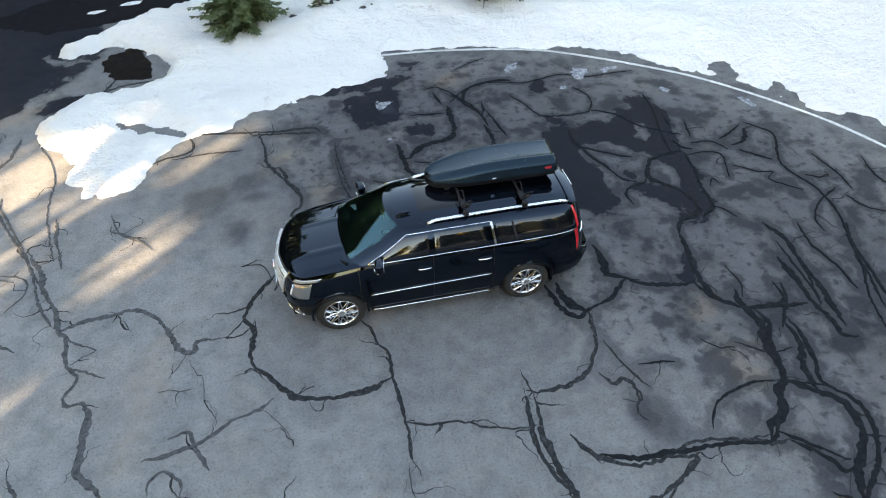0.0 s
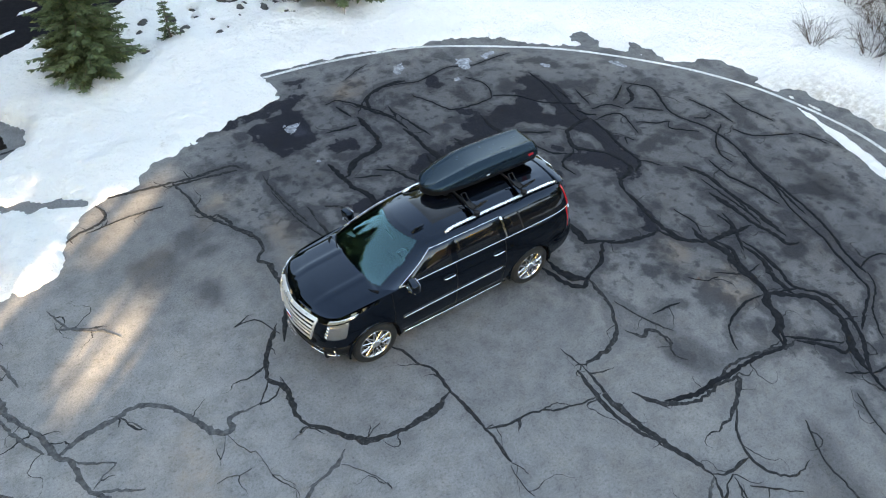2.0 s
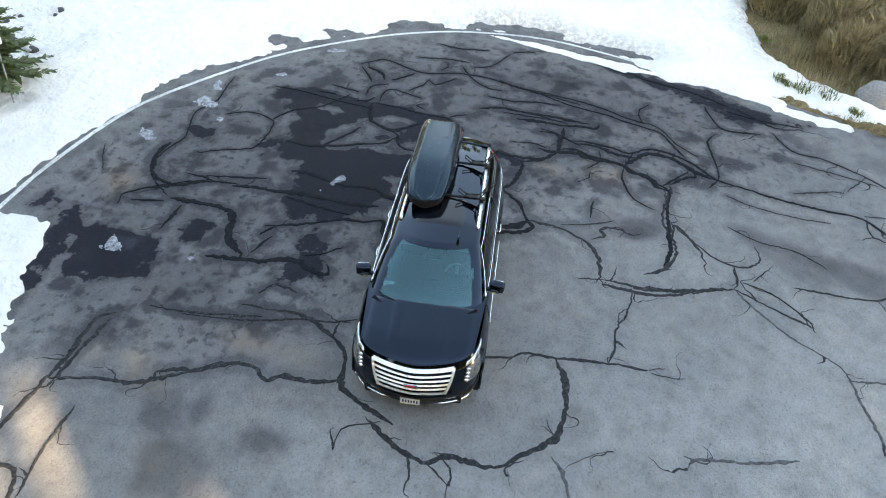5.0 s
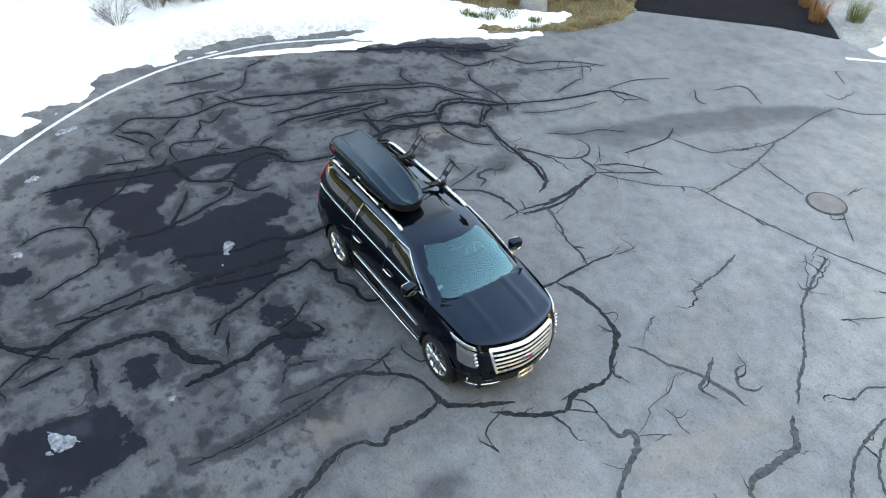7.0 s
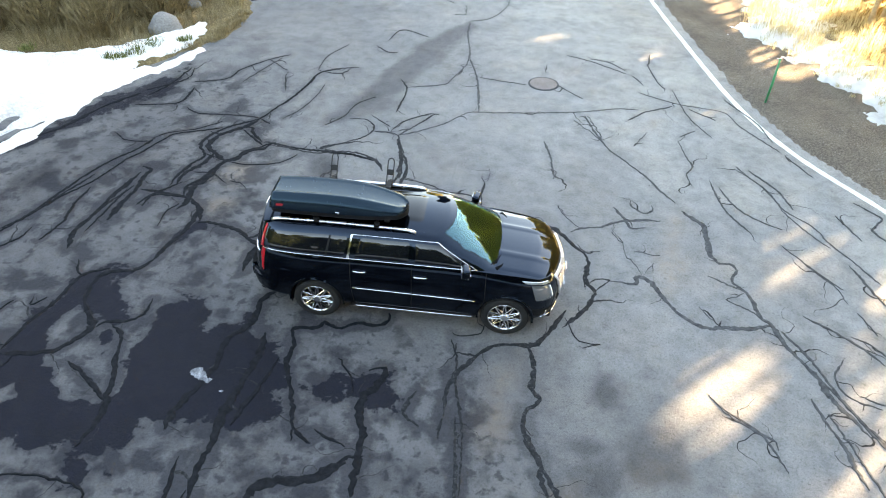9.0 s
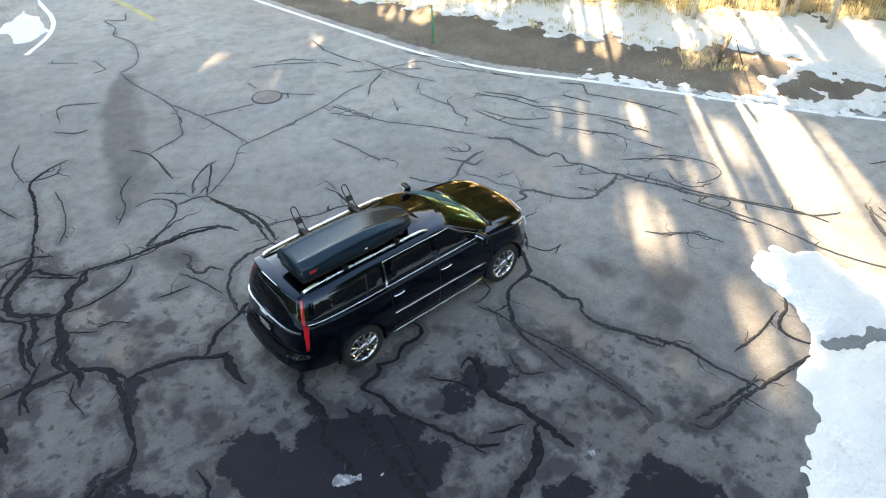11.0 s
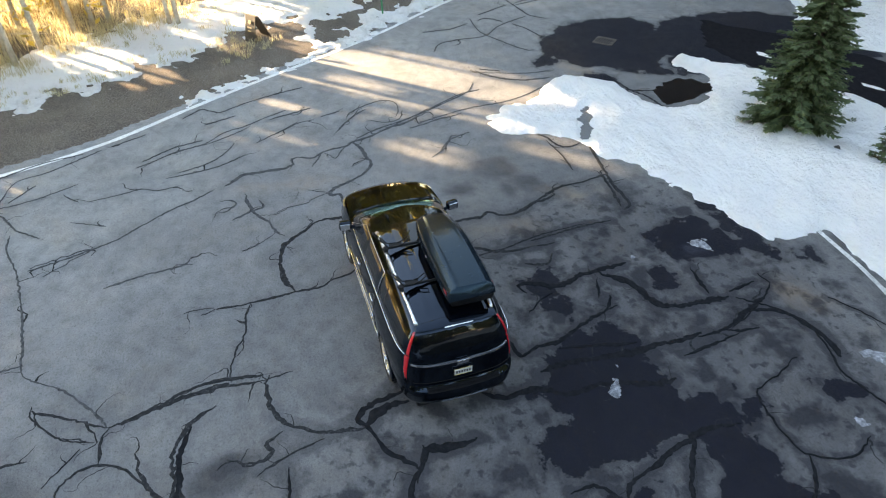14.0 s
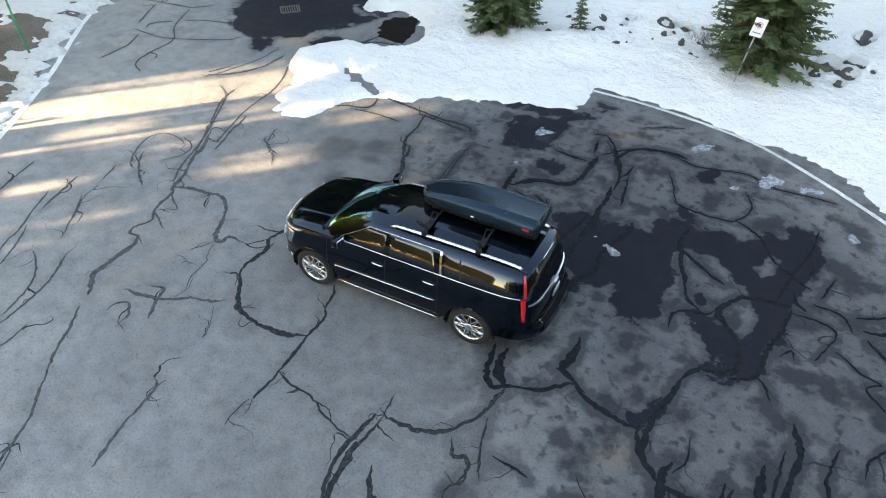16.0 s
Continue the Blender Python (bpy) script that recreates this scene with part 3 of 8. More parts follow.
seal(0.13, [(-7.51, 2.13), (-7.07, 1.37), (-6.97, 0.93), (-6.67, 0.44), (-6.47, -0.17), (-6.30, -0.37), (-6.24, -0.76), (-6.15, -1.02), (-5.96, -1.31), (-6.09, -1.66), (-6.00, -1.86), (-5.78, -1.82), (-5.64, -2.07), (-5.65, -2.42), (-5.64, -2.81), (-5.60, -3.12), (-5.39, -3.32), (-5.22, -3.54)])
seal(0.13, [(-6.45, -0.17), (-6.06, -0.02), (-5.55, 0.05), (-5.22, 0.10), (-4.85, -0.15), (-4.60, -0.51), (-4.42, -0.89), (-4.26, -1.08), (-4.11, -1.08), (-4.07, -0.87), (-3.60, -0.87)])
seal(0.05, [(-3.60, -0.87), (-3.42, -0.67), (-3.30, -0.49)])
seal(0.05, [(-5.55, 0.05), (-5.37, -0.18), (-5.22, -0.42)])
seal(0.06, [(-6.30, -0.37), (-6.05, -0.57), (-5.75, -0.73), (-5.96, -0.84), (-6.11, -1.00)])
seal(0.08, [(-6.10, -1.05), (-5.85, -1.19), (-5.49, -1.38)])
seal(0.14, [(-2.72, 0.55), (-2.98, 0.22), (-3.18, -0.10), (-3.30, -0.49), (-3.12, -0.80), (-3.15, -1.11), (-3.17, -1.36), (-3.10, -1.61), (-2.89, -1.83), (-2.71, -2.09), (-2.54, -2.26), (-2.32, -2.39), (-1.88, -2.47), (-1.42, -2.44), (-1.14, -2.37), (-0.94, -2.25)])
seal(0.09, [(-1.27, -0.93), (-1.14, -1.12), (-1.05, -1.46), (-0.89, -1.74), (-0.89, -2.05), (-0.89, -2.34), (-0.85, -2.62), (-0.83, -3.00), (-0.80, -3.32), (-0.82, -3.66), (-0.82, -3.80)])
seal(0.055, [(-0.83, -3.11), (-0.47, -3.26), (-0.11, -3.26), (0.14, -3.33), (0.38, -3.45), (0.88, -3.58), (1.15, -3.57)])
seal(0.1, [(-2.80, -2.30), (-3.02, -2.47), (-3.19, -2.54), (-3.45, -2.60), (-3.62, -2.72), (-3.78, -2.84), (-4.02, -2.94), (-4.33, -3.02), (-4.73, -3.06)])
seal(0.08, [(-4.38, -2.75), (-4.08, -2.68), (-3.98, -2.94), (-3.84, -3.21), (-3.74, -3.41)])
seal(0.09, [(-4.59, -3.66), (-4.60, -3.47), (-4.54, -3.35), (-4.39, -3.29), (-4.22, -3.41), (-4.11, -3.55), (-4.13, -3.75)])
seal(0.08, [(-7.84, 1.48), (-7.47, 1.37), (-7.28, 1.14), (-7.29, 0.85), (-7.53, 0.47)])
seal(0.12, [(3.43, 0.06), (3.42, -0.34), (3.40, -0.68), (3.65, -0.77), (3.90, -0.97), (4.29, -1.12), (4.77, -1.17), (4.95, -1.10)])
seal(0.1, [(3.75, -0.79), (3.50, -1.01), (3.30, -1.23), (2.98, -1.35), (2.73, -1.47), (2.52, -1.59), (2.33, -1.39), (2.25, -1.16), (2.18, -0.86), (2.17, -0.71)])
seal(0.15, [(2.40, -0.68), (2.39, -1.05), (2.52, -1.29), (2.73, -1.47)])
seal(0.13, [(2.73, -1.47), (2.69, -1.80), (2.65, -2.12), (2.47, -2.46), (2.29, -2.73), (1.91, -2.94), (1.66, -2.98), (1.32, -2.99), (1.16, -2.91)])
seal(0.06, [(1.18, -2.51), (1.24, -2.81), (1.26, -3.04)])
seal(0.13, [(1.13, -3.01), (1.08, -3.43), (1.06, -3.73), (1.06, -4.02), (1.14, -4.32), (1.25, -4.61), (1.31, -4.82)])
seal(0.08, [(1.26, -3.04), (1.24, -3.41), (1.20, -3.76), (1.19, -3.95), (1.23, -4.29), (1.29, -4.62)])
seal(0.11, [(1.60, -3.84), (1.71, -4.05), (1.89, -4.26), (2.18, -4.43), (2.50, -4.51), (2.88, -4.46), (3.30, -4.32), (3.58, -4.30), (3.92, -4.36), (4.24, -4.45), (4.64, -4.56), (4.85, -4.52)])
seal(0.12, [(2.79, -4.44), (3.32, -4.56), (3.03, -4.78), (2.75, -4.92), (2.52, -5.05)])
seal(0.09, [(2.44, -2.79), (2.52, -2.97), (2.62, -3.08), (2.77, -2.97), (2.89, -3.13), (2.88, -3.41), (2.77, -3.66), (2.87, -3.86)])
seal(0.08, [(2.75, -2.17), (2.84, -2.53), (2.96, -2.86), (3.03, -3.04), (3.14, -3.24)])
seal(0.06, [(3.12, -2.77), (3.54, -2.79), (3.77, -2.84)])
seal(0.11, [(4.92, -1.17), (4.99, -1.41), (5.14, -1.66), (5.39, -1.82), (5.54, -1.95), (6.06, -2.01), (6.37, -2.04), (6.71, -2.04)])
seal(0.13, [(5.59, -1.45), (5.49, -1.73), (5.55, -2.02), (5.61, -2.31), (5.49, -2.61), (5.42, -2.91), (5.39, -3.21), (5.33, -3.50), (5.09, -3.67), (5.08, -3.95), (4.94, -4.13), (4.69, -4.24), (4.56, -4.51)])
seal(0.14, [(5.32, -3.52), (5.54, -3.65), (5.70, -3.79), (5.90, -3.94), (6.04, -4.10), (6.03, -4.40), (5.95, -4.69), (5.74, -4.94), (5.47, -5.26), (5.31, -5.60)])
seal(0.08, [(6.51, -1.48), (6.35, -1.90), (5.93, -2.50)])
seal(0.12, [(6.03, -2.39), (6.04, -2.85), (5.84, -3.24), (5.78, -3.58), (5.76, -3.81)])
seal(0.05, [(3.77, -4.16), (3.96, -3.83), (4.15, -3.66), (4.45, -3.55), (4.84, -3.47), (5.27, -3.51)])
seal(0.09, [(4.83, -4.55), (5.06, -4.79), (5.25, -4.99), (5.32, -5.16), (5.53, -5.18)])
seal(0.13, [(6.81, -0.84), (6.84, -1.47), (6.79, -1.91), (6.83, -2.20), (6.88, -2.55), (6.86, -2.82), (7.11, -2.93)])
seal(0.08, [(7.21, -0.68), (7.17, -1.23), (7.02, -1.74), (6.92, -2.15)])
seal(0.1, [(8.31, -1.05), (8.28, -1.52), (8.10, -2.09), (8.01, -2.43)])
seal(0.08, [(5.95, -4.69), (6.27, -4.77)])
seal(0.06, [(4.95, -2.63), (5.40, -2.94), (5.87, -2.94)])
seal(0.1, [(8.78, -0.16), (8.52, -0.71), (8.37, -1.49), (8.16, -2.46), (7.94, -3.06), (7.65, -3.59), (7.45, -4.19)])
seal(0.12, [(7.07, 0.17), (7.27, -0.36), (7.20, -0.87), (7.18, -1.61), (7.11, -2.20), (7.03, -2.69)])
seal(0.05, [(7.05, -0.40), (7.02, -1.22), (6.99, -1.99)])
seal(0.11, [(5.27, 0.18), (5.22, -0.19), (5.10, -0.68), (5.07, -1.28), (5.19, -1.68), (5.57, -1.93), (5.98, -1.96), (6.34, -1.89), (6.37, -1.45)])
seal(0.09, [(5.68, -2.02), (5.76, -2.35), (5.54, -2.75), (5.41, -3.39), (5.14, -3.76), (4.87, -4.16), (4.57, -4.50), (4.12, -4.45), (3.60, -4.42), (2.96, -4.41), (2.39, -4.39), (1.93, -4.22)])
seal(0.08, [(6.13, -2.27), (6.17, -2.62), (6.06, -3.26), (5.93, -3.67), (6.25, -4.15), (6.14, -4.74), (5.81, -5.20), (5.31, -5.67), (5.09, -6.36), (4.89, -6.91), (4.71, -7.84), (4.61, -8.63), (4.14, -9.05), (3.58, -9.25)])
seal(0.1, [(5.97, -3.75), (5.58, -3.62)])
seal(0.05, [(7.52, -4.17), (7.24, -4.52), (6.64, -4.85), (6.17, -5.34)])
seal(0.05, [(7.43, -5.87), (7.00, -5.63), (6.32, -5.68), (5.79, -5.73), (5.24, -5.69)])
seal(0.07, [(5.31, -5.67), (4.94, -5.44)])
seal(0.07, [(5.51, -5.02), (5.07, -4.67), (4.74, -4.38)])
seal(0.12, [(10.69, -2.84), (10.36, -3.65), (9.98, -4.24), (9.71, -5.07), (9.44, -5.71), (8.99, -6.39)])
seal(0.06, [(8.54, -4.25), (8.08, -3.97), (7.45, -4.04)])
seal(0.08, [(8.81, -5.74), (8.23, -5.87), (7.72, -6.14), (7.72, -7.02)])
seal(0.07, [(8.76, -6.26), (8.49, -7.04), (8.36, -8.21)])
seal(0.05, [(7.88, -7.35), (7.10, -7.71), (6.89, -8.45), (6.32, -9.28), (5.85, -9.72)])
seal(0.06, [(8.93, -6.58), (8.19, -7.47), (8.28, -8.23)])
seal(0.05, [(6.56, -7.63), (6.27, -8.67), (6.02, -9.43)])
seal(0.07, [(3.40, -4.46), (2.70, -5.02), (2.35, -5.38), (2.29, -5.84), (2.56, -6.18), (3.00, -6.15)])
seal(0.07, [(2.27, -5.63), (1.82, -5.63), (1.58, -5.54)])
seal(0.06, [(3.55, -5.67), (3.19, -6.27), (3.06, -6.96), (2.64, -7.49)])
seal(0.05, [(4.73, -5.79), (4.45, -6.33), (4.26, -7.22), (4.24, -7.95)])
seal(0.08, [(1.58, -5.54), (1.20, -6.21), (0.86, -6.86)])
seal(0.14, [(1.58, -5.54), (1.29, -4.48), (1.17, -3.62)])
seal(0.06, [(1.58, -5.54), (1.00, -5.95), (0.49, -6.43), (-0.02, -7.11), (-0.77, -7.26), (-1.98, -7.51), (-3.19, -7.83), (-3.96, -8.16), (-4.57, -8.22)])
seal(0.06, [(1.91, -6.70), (1.88, -8.08), (2.19, -8.76)])
seal(0.07, [(1.92, -8.26), (0.94, -8.65), (0.74, -9.07), (0.43, -10.57), (0.73, -12.58), (0.79, -13.60)])
seal(0.08, [(0.40, -10.58), (0.01, -9.23), (-0.29, -7.16)])
seal(0.07, [(-2.08, -6.00), (-2.29, -5.21), (-2.39, -4.46), (-2.59, -4.30)])
seal(0.05, [(-2.45, -4.59), (-2.37, -4.25)])
seal(0.08, [(-3.11, -7.59), (-3.33, -6.85), (-3.67, -5.98), (-4.07, -5.43), (-4.56, -4.77), (-4.79, -4.33), (-5.12, -3.82)])
seal(0.05, [(-5.48, -6.69), (-5.60, -5.88), (-5.69, -5.50), (-5.51, -5.08), (-5.58, -4.61)])
seal(0.05, [(-5.62, -9.68), (-5.81, -8.48), (-5.97, -7.86), (-6.37, -7.02)])
seal(0.05, [(-4.64, -9.29), (-5.69, -8.80), (-6.88, -8.54), (-7.20, -7.80), (-7.97, -6.63)])
seal(0.05, [(-6.69, -5.57), (-7.12, -5.03), (-7.41, -4.27), (-7.50, -3.85), (-7.91, -3.10), (-8.16, -2.75)])
seal(0.06, [(-6.01, -4.93), (-6.10, -4.24), (-6.25, -3.60), (-6.62, -2.95)])
seal(0.05, [(-4.31, -6.17), (-4.72, -6.98)])
seal(0.05, [(-7.39, -2.34), (-7.62, -1.93), (-7.93, -1.48), (-8.01, -1.02)])
seal(0.06, [(-7.08, -0.54), (-7.58, -0.19), (-7.96, 0.15), (-8.21, 0.50)])
seal(0.08, [(-6.75, 1.44), (-6.86, 1.88), (-7.00, 2.28), (-7.08, 2.71), (-7.17, 3.07)])
seal(0.06, [(-5.11, 1.68), (-5.37, 2.04), (-5.67, 2.25), (-5.90, 2.37), (-6.01, 2.45), (-6.00, 2.61)])
seal(0.13, [(2.52, 0.49), (2.77, 0.85), (2.73, 1.22), (2.80, 1.59), (2.96, 1.83), (3.00, 2.11), (2.96, 2.43), (2.97, 2.74), (3.09, 3.11), (3.20, 3.47), (3.20, 3.85)])
seal(0.15, [(2.41, 1.66), (2.36, 2.06), (2.36, 2.44), (2.41, 2.93), (2.43, 3.44), (2.39, 3.96), (2.41, 4.40), (2.36, 4.86)])
seal(0.09, [(0.39, 0.79), (0.39, 1.00), (0.57, 1.14), (0.93, 1.13), (1.19, 1.32), (1.48, 1.21), (1.58, 1.37), (1.96, 1.47), (1.84, 1.83), (1.83, 2.22), (1.63, 2.67), (1.43, 3.10), (1.33, 3.41), (1.16, 3.58), (0.94, 3.70)])
seal(0.07, [(1.31, 3.40), (1.25, 3.70)])
seal(0.14, [(0.42, 2.15), (0.20, 2.07), (0.14, 2.22), (0.28, 2.54), (0.41, 2.74), (0.37, 3.07), (0.23, 3.37), (0.20, 3.71), (0.18, 4.05), (0.13, 4.46)])
seal(0.12, [(0.14, 3.78), (0.38, 3.85), (0.45, 4.05), (0.61, 4.22), (0.99, 4.33), (1.46, 4.43), (1.56, 4.61), (1.59, 4.72)])
seal(0.06, [(0.98, 3.45), (0.73, 3.56), (0.43, 3.66)])
seal(0.08, [(4.73, 1.22), (4.71, 1.59), (4.91, 1.82), (5.28, 1.92), (5.35, 2.07)])
seal(0.12, [(5.27, 0.18), (5.44, 0.52), (5.84, 0.63), (6.02, 0.83), (6.00, 1.15), (5.93, 1.45), (5.68, 1.77), (5.43, 2.02), (5.46, 2.23), (5.59, 2.52), (5.75, 2.68), (6.12, 2.82), (6.58, 2.90)])
seal(0.1, [(5.10, 1.95), (4.81, 2.18), (4.67, 2.61), (4.46, 3.07), (4.37, 3.40), (4.26, 3.83), (4.30, 4.15), (4.32, 4.35)])
seal(0.09, [(5.38, 2.87), (5.02, 3.05), (4.60, 3.33), (4.30, 3.53)])
seal(0.1, [(5.94, 0.56), (6.32, 0.81), (6.39, 1.06), (6.44, 1.70), (6.57, 2.16), (6.59, 2.44), (6.62, 2.84)])
seal(0.06, [(6.66, 0.44), (6.49, 0.75), (6.28, 0.88)])
seal(0.05, [(6.87, 1.55), (6.79, 1.76), (6.62, 1.50)])
seal(0.12, [(-2.75, 0.12), (-2.38, 0.91), (-2.14, 1.12), (-1.70, 1.17), (-1.38, 1.37), (-1.14, 1.74), (-0.98, 2.02), (-0.89, 2.33), (-0.92, 2.78)])
seal(0.14, [(-2.14, 1.12), (-2.27, 1.59), (-2.27, 2.08), (-2.40, 2.29), (-2.19, 2.55), (-2.17, 2.88), (-2.31, 3.17), (-2.45, 3.44), (-2.49, 3.71), (-2.60, 3.98)])
seal(0.06, [(-1.35, 0.68), (-1.28, 0.98), (-0.95, 1.11), (-0.79, 1.07)])
seal(0.06, [(-0.81, 1.20), (-0.97, 1.70), (-1.01, 2.19), (-1.20, 2.84), (-1.30, 3.45), (-1.36, 4.20)])
seal(0.07, [(-0.92, 2.78), (-0.89, 3.16), (-0.92, 3.31)])
seal(0.12, [(0.35, 3.91), (0.62, 4.14), (0.88, 4.31), (1.28, 4.41), (1.54, 4.62), (1.61, 4.98), (1.62, 5.54), (1.65, 5.90)])
seal(0.1, [(2.43, 4.76), (2.40, 5.29), (2.26, 5.67), (2.09, 5.98), (1.76, 6.69)])
seal(0.14, [(2.09, 5.98), (2.14, 6.32), (2.28, 6.63), (2.59, 6.80), (2.99, 6.92), (3.28, 6.95), (3.58, 6.89)])
seal(0.07, [(2.40, 5.29), (2.49, 5.54), (2.54, 5.96)])
seal(0.06, [(2.77, 4.27), (2.64, 5.07), (2.55, 5.53)])
seal(0.08, [(0.63, 5.64), (1.04, 5.61), (1.43, 5.58)])
seal(0.11, [(-2.27, 3.12), (-2.62, 3.74), (-2.88, 4.25), (-2.93, 4.87), (-3.09, 5.57)])
seal(0.12, [(-4.61, 5.80), (-3.65, 5.65), (-3.09, 5.59), (-2.57, 5.52), (-1.79, 5.54), (-1.58, 5.28)])
seal(0.08, [(-4.73, 5.75), (-4.56, 5.20), (-4.79, 4.96), (-5.30, 4.81), (-5.67, 4.36), (-5.91, 3.81)])
seal(0.09, [(-5.04, 4.79), (-4.17, 4.89), (-3.47, 4.87)])
seal(0.06, [(-6.46, 0.01), (-6.89, 0.83), (-7.26, 1.43), (-7.53, 2.05), (-8.04, 2.99), (-8.43, 3.64), (-9.00, 3.99)])
seal(0.06, [(-6.96, 1.75), (-7.39, 3.29), (-7.47, 4.36), (-7.69, 5.14), (-8.28, 6.29)])
seal(0.06, [(-7.58, 1.26), (-7.93, 1.40), (-8.45, 1.35), (-8.60, 0.88), (-8.18, 0.09), (-7.82, -0.13)])
seal(0.12, [(-9.77, 4.29), (-9.23, 4.66), (-8.73, 5.41), (-8.62, 6.34)])
seal(0.05, [(-9.59, 4.36), (-9.12, 5.78), (-9.11, 6.58)])
seal(0.08, [(-11.59, 3.42), (-12.21, 3.81), (-12.35, 4.55), (-12.41, 5.47), (-13.18, 6.29), (-13.75, 7.50)])
seal(0.06, [(-14.14, 5.45), (-12.88, 5.43), (-11.97, 5.78), (-10.92, 6.35), (-10.73, 6.67)])
seal(0.08, [(-17.73, 7.09), (-15.90, 7.35), (-14.27, 7.58), (-13.76, 7.69), (-13.29, 8.16)])
seal(0.08, [(-14.96, 7.50), (-15.44, 9.15), (-16.09, 10.68), (-17.06, 12.14), (-17.09, 12.75)])
seal(0.09, [(-8.24, 8.12), (-7.13, 8.31), (-6.56, 8.59), (-5.61, 8.74), (-5.30, 8.86)])
seal(0.08, [(-7.27, 8.05), (-7.00, 8.49), (-6.88, 8.96)])
seal(0.06, [(-6.74, -5.70), (-6.94, -5.30), (-7.30, -4.72), (-7.49, -4.03), (-7.97, -3.49), (-8.19, -2.93), (-8.54, -2.30), (-8.83, -1.75)])
seal(0.08, [(-6.60, -0.06), (-6.97, 0.61), (-7.26, 1.44), (-7.67, 2.21), (-8.31, 3.33), (-8.47, 4.02)])
seal(0.06, [(-5.24, 1.89), (-5.80, 2.33), (-6.07, 2.96)])
seal(0.05, [(-7.16, -2.65), (-7.69, -1.88), (-8.04, -1.44)])
seal(0.06, [(-6.18, -4.66), (-6.43, -3.96), (-6.79, -3.53), (-7.30, -3.23)])
seal(0.1, [(-3.14, 5.47), (-2.31, 5.39), (-1.71, 5.30)])
seal(0.08, [(-1.10, 2.84), (-1.28, 4.05), (-1.30, 4.81)])
seal(0.11, [(3.43, 0.21), (3.48, -0.10), (3.48, -0.47), (3.43, -0.62)])
seal(0.09, [(3.31, -0.69), (3.48, -0.66), (3.71, -0.80), (3.94, -0.92)])
seal(0.05, [(1.71, 6.03), (2.13, 6.52), (2.56, 6.84), (2.88, 6.88), (3.40, 6.80), (3.89, 6.68), (4.47, 6.83), (5.01, 6.93), (5.65, 6.68), (6.19, 6.73), (6.96, 6.76)])
seal(0.05, [(5.13, 5.03), (5.68, 4.71), (6.09, 4.08), (6.88, 3.54)])
seal(0.05, [(6.75, 5.56), (6.69, 4.72), (6.43, 3.59), (6.33, 2.81)])
seal(0.06, [(8.63, 3.75), (9.05, 3.25), (8.97, 2.83), (8.65, 2.19), (8.62, 1.73), (8.85, 0.99), (8.79, 0.13), (8.51, -0.64), (8.31, -1.33), (7.93, -2.07), (7.74, -2.71), (7.65, -3.14), (7.48, -3.47), (7.27, -4.05), (7.08, -4.48), (6.55, -4.75), (6.04, -5.01)])
seal(0.05, [(9.50, 2.21), (9.63, 1.39), (9.59, 0.84)])
seal(0.05, [(9.28, 0.95), (8.63, 0.55), (8.24, 0.11), (8.17, -0.32)])
seal(0.05, [(9.34, 0.64), (9.55, 0.16), (10.46, -0.28)])
seal(0.05, [(6.63, 2.72), (7.12, 2.75), (7.43, 2.61), (7.37, 2.27), (7.17, 1.70)])
seal(0.05, [(6.96, 3.17), (7.46, 3.12), (7.69, 2.76)])
seal(0.06, [(0.75, -13.72), (0.20, -14.07), (-0.17, -14.81), (-0.37, -15.97), (-0.12, -16.99), (-0.39, -17.66), (-0.36, -18.68), (-0.89, -18.25), (-1.18, -18.94)])
seal(0.05, [(5.20, -7.34), (5.51, -8.29), (5.50, -8.54)])
seal(0.05, [(4.71, -8.76), (4.72, -9.83), (4.32, -10.86)])
seal(0.05, [(3.45, -10.96), (2.96, -10.54), (2.68, -10.57)])
seal(0.05, [(3.18, -11.46), (2.90, -12.42), (1.95, -12.01)])
seal(0.05, [(-1.96, -10.05), (-1.91, -10.49)])
seal(0.05, [(-2.30, -9.33), (-2.73, -8.88), (-3.07, -8.57)])
seal(0.05, [(1.82, -5.74), (1.61, -6.26), (1.05, -6.78), (0.75, -6.84)])
seal(0.03, [(-0.82, -3.80), (-0.73, -4.00), (-0.74, -4.09)])
seal(0.03, [(-0.84, -3.84), (-0.90, -4.19), (-0.87, -4.39)])
seal(0.02, [(-4.24, -1.15), (-4.36, -1.37), (-4.47, -1.58)])
seal(0.02, [(-4.19, -1.16), (-4.13, -1.41), (-3.92, -1.74), (-3.89, -2.03), (-3.67, -2.45)])
seal(0.02, [(-4.62, -1.83), (-4.36, -1.83), (-4.09, -1.90)])
seal(0.02, [(-3.07, -1.68), (-3.25, -1.70), (-3.43, -1.76)])
seal(0.03, [(-2.50, -2.36), (-2.40, -2.27), (-2.17, -2.20)])
seal(0.02, [(-2.94, -2.49), (-2.68, -2.85), (-2.60, -3.02), (-2.52, -3.23)])
seal(0.04, [(4.41, -2.46), (4.57, -2.65), (4.89, -2.75)])
seal(0.04, [(2.46, -6.42), (1.89, -5.92)])
seal(0.04, [(0.57, 2.66), (0.71, 2.32), (0.91, 2.11), (0.99, 2.00)])
seal(0.04, [(-2.76, 0.34), (-2.86, 0.54), (-3.01, 0.86), (-3.35, 0.87)])
seal(0.04, [(1.20, 6.85), (1.61, 6.83), (2.16, 5.99), (2.45, 5.41)])
seal(0.03, [(2.19, 7.73), (2.71, 8.04), (3.15, 8.25)])
seal(0.04, [(3.33, 6.14), (3.60, 5.61), (3.87, 5.00), (4.75, 4.90), (5.13, 5.03), (5.31, 5.38), (5.30, 5.76), (5.10, 6.19)])
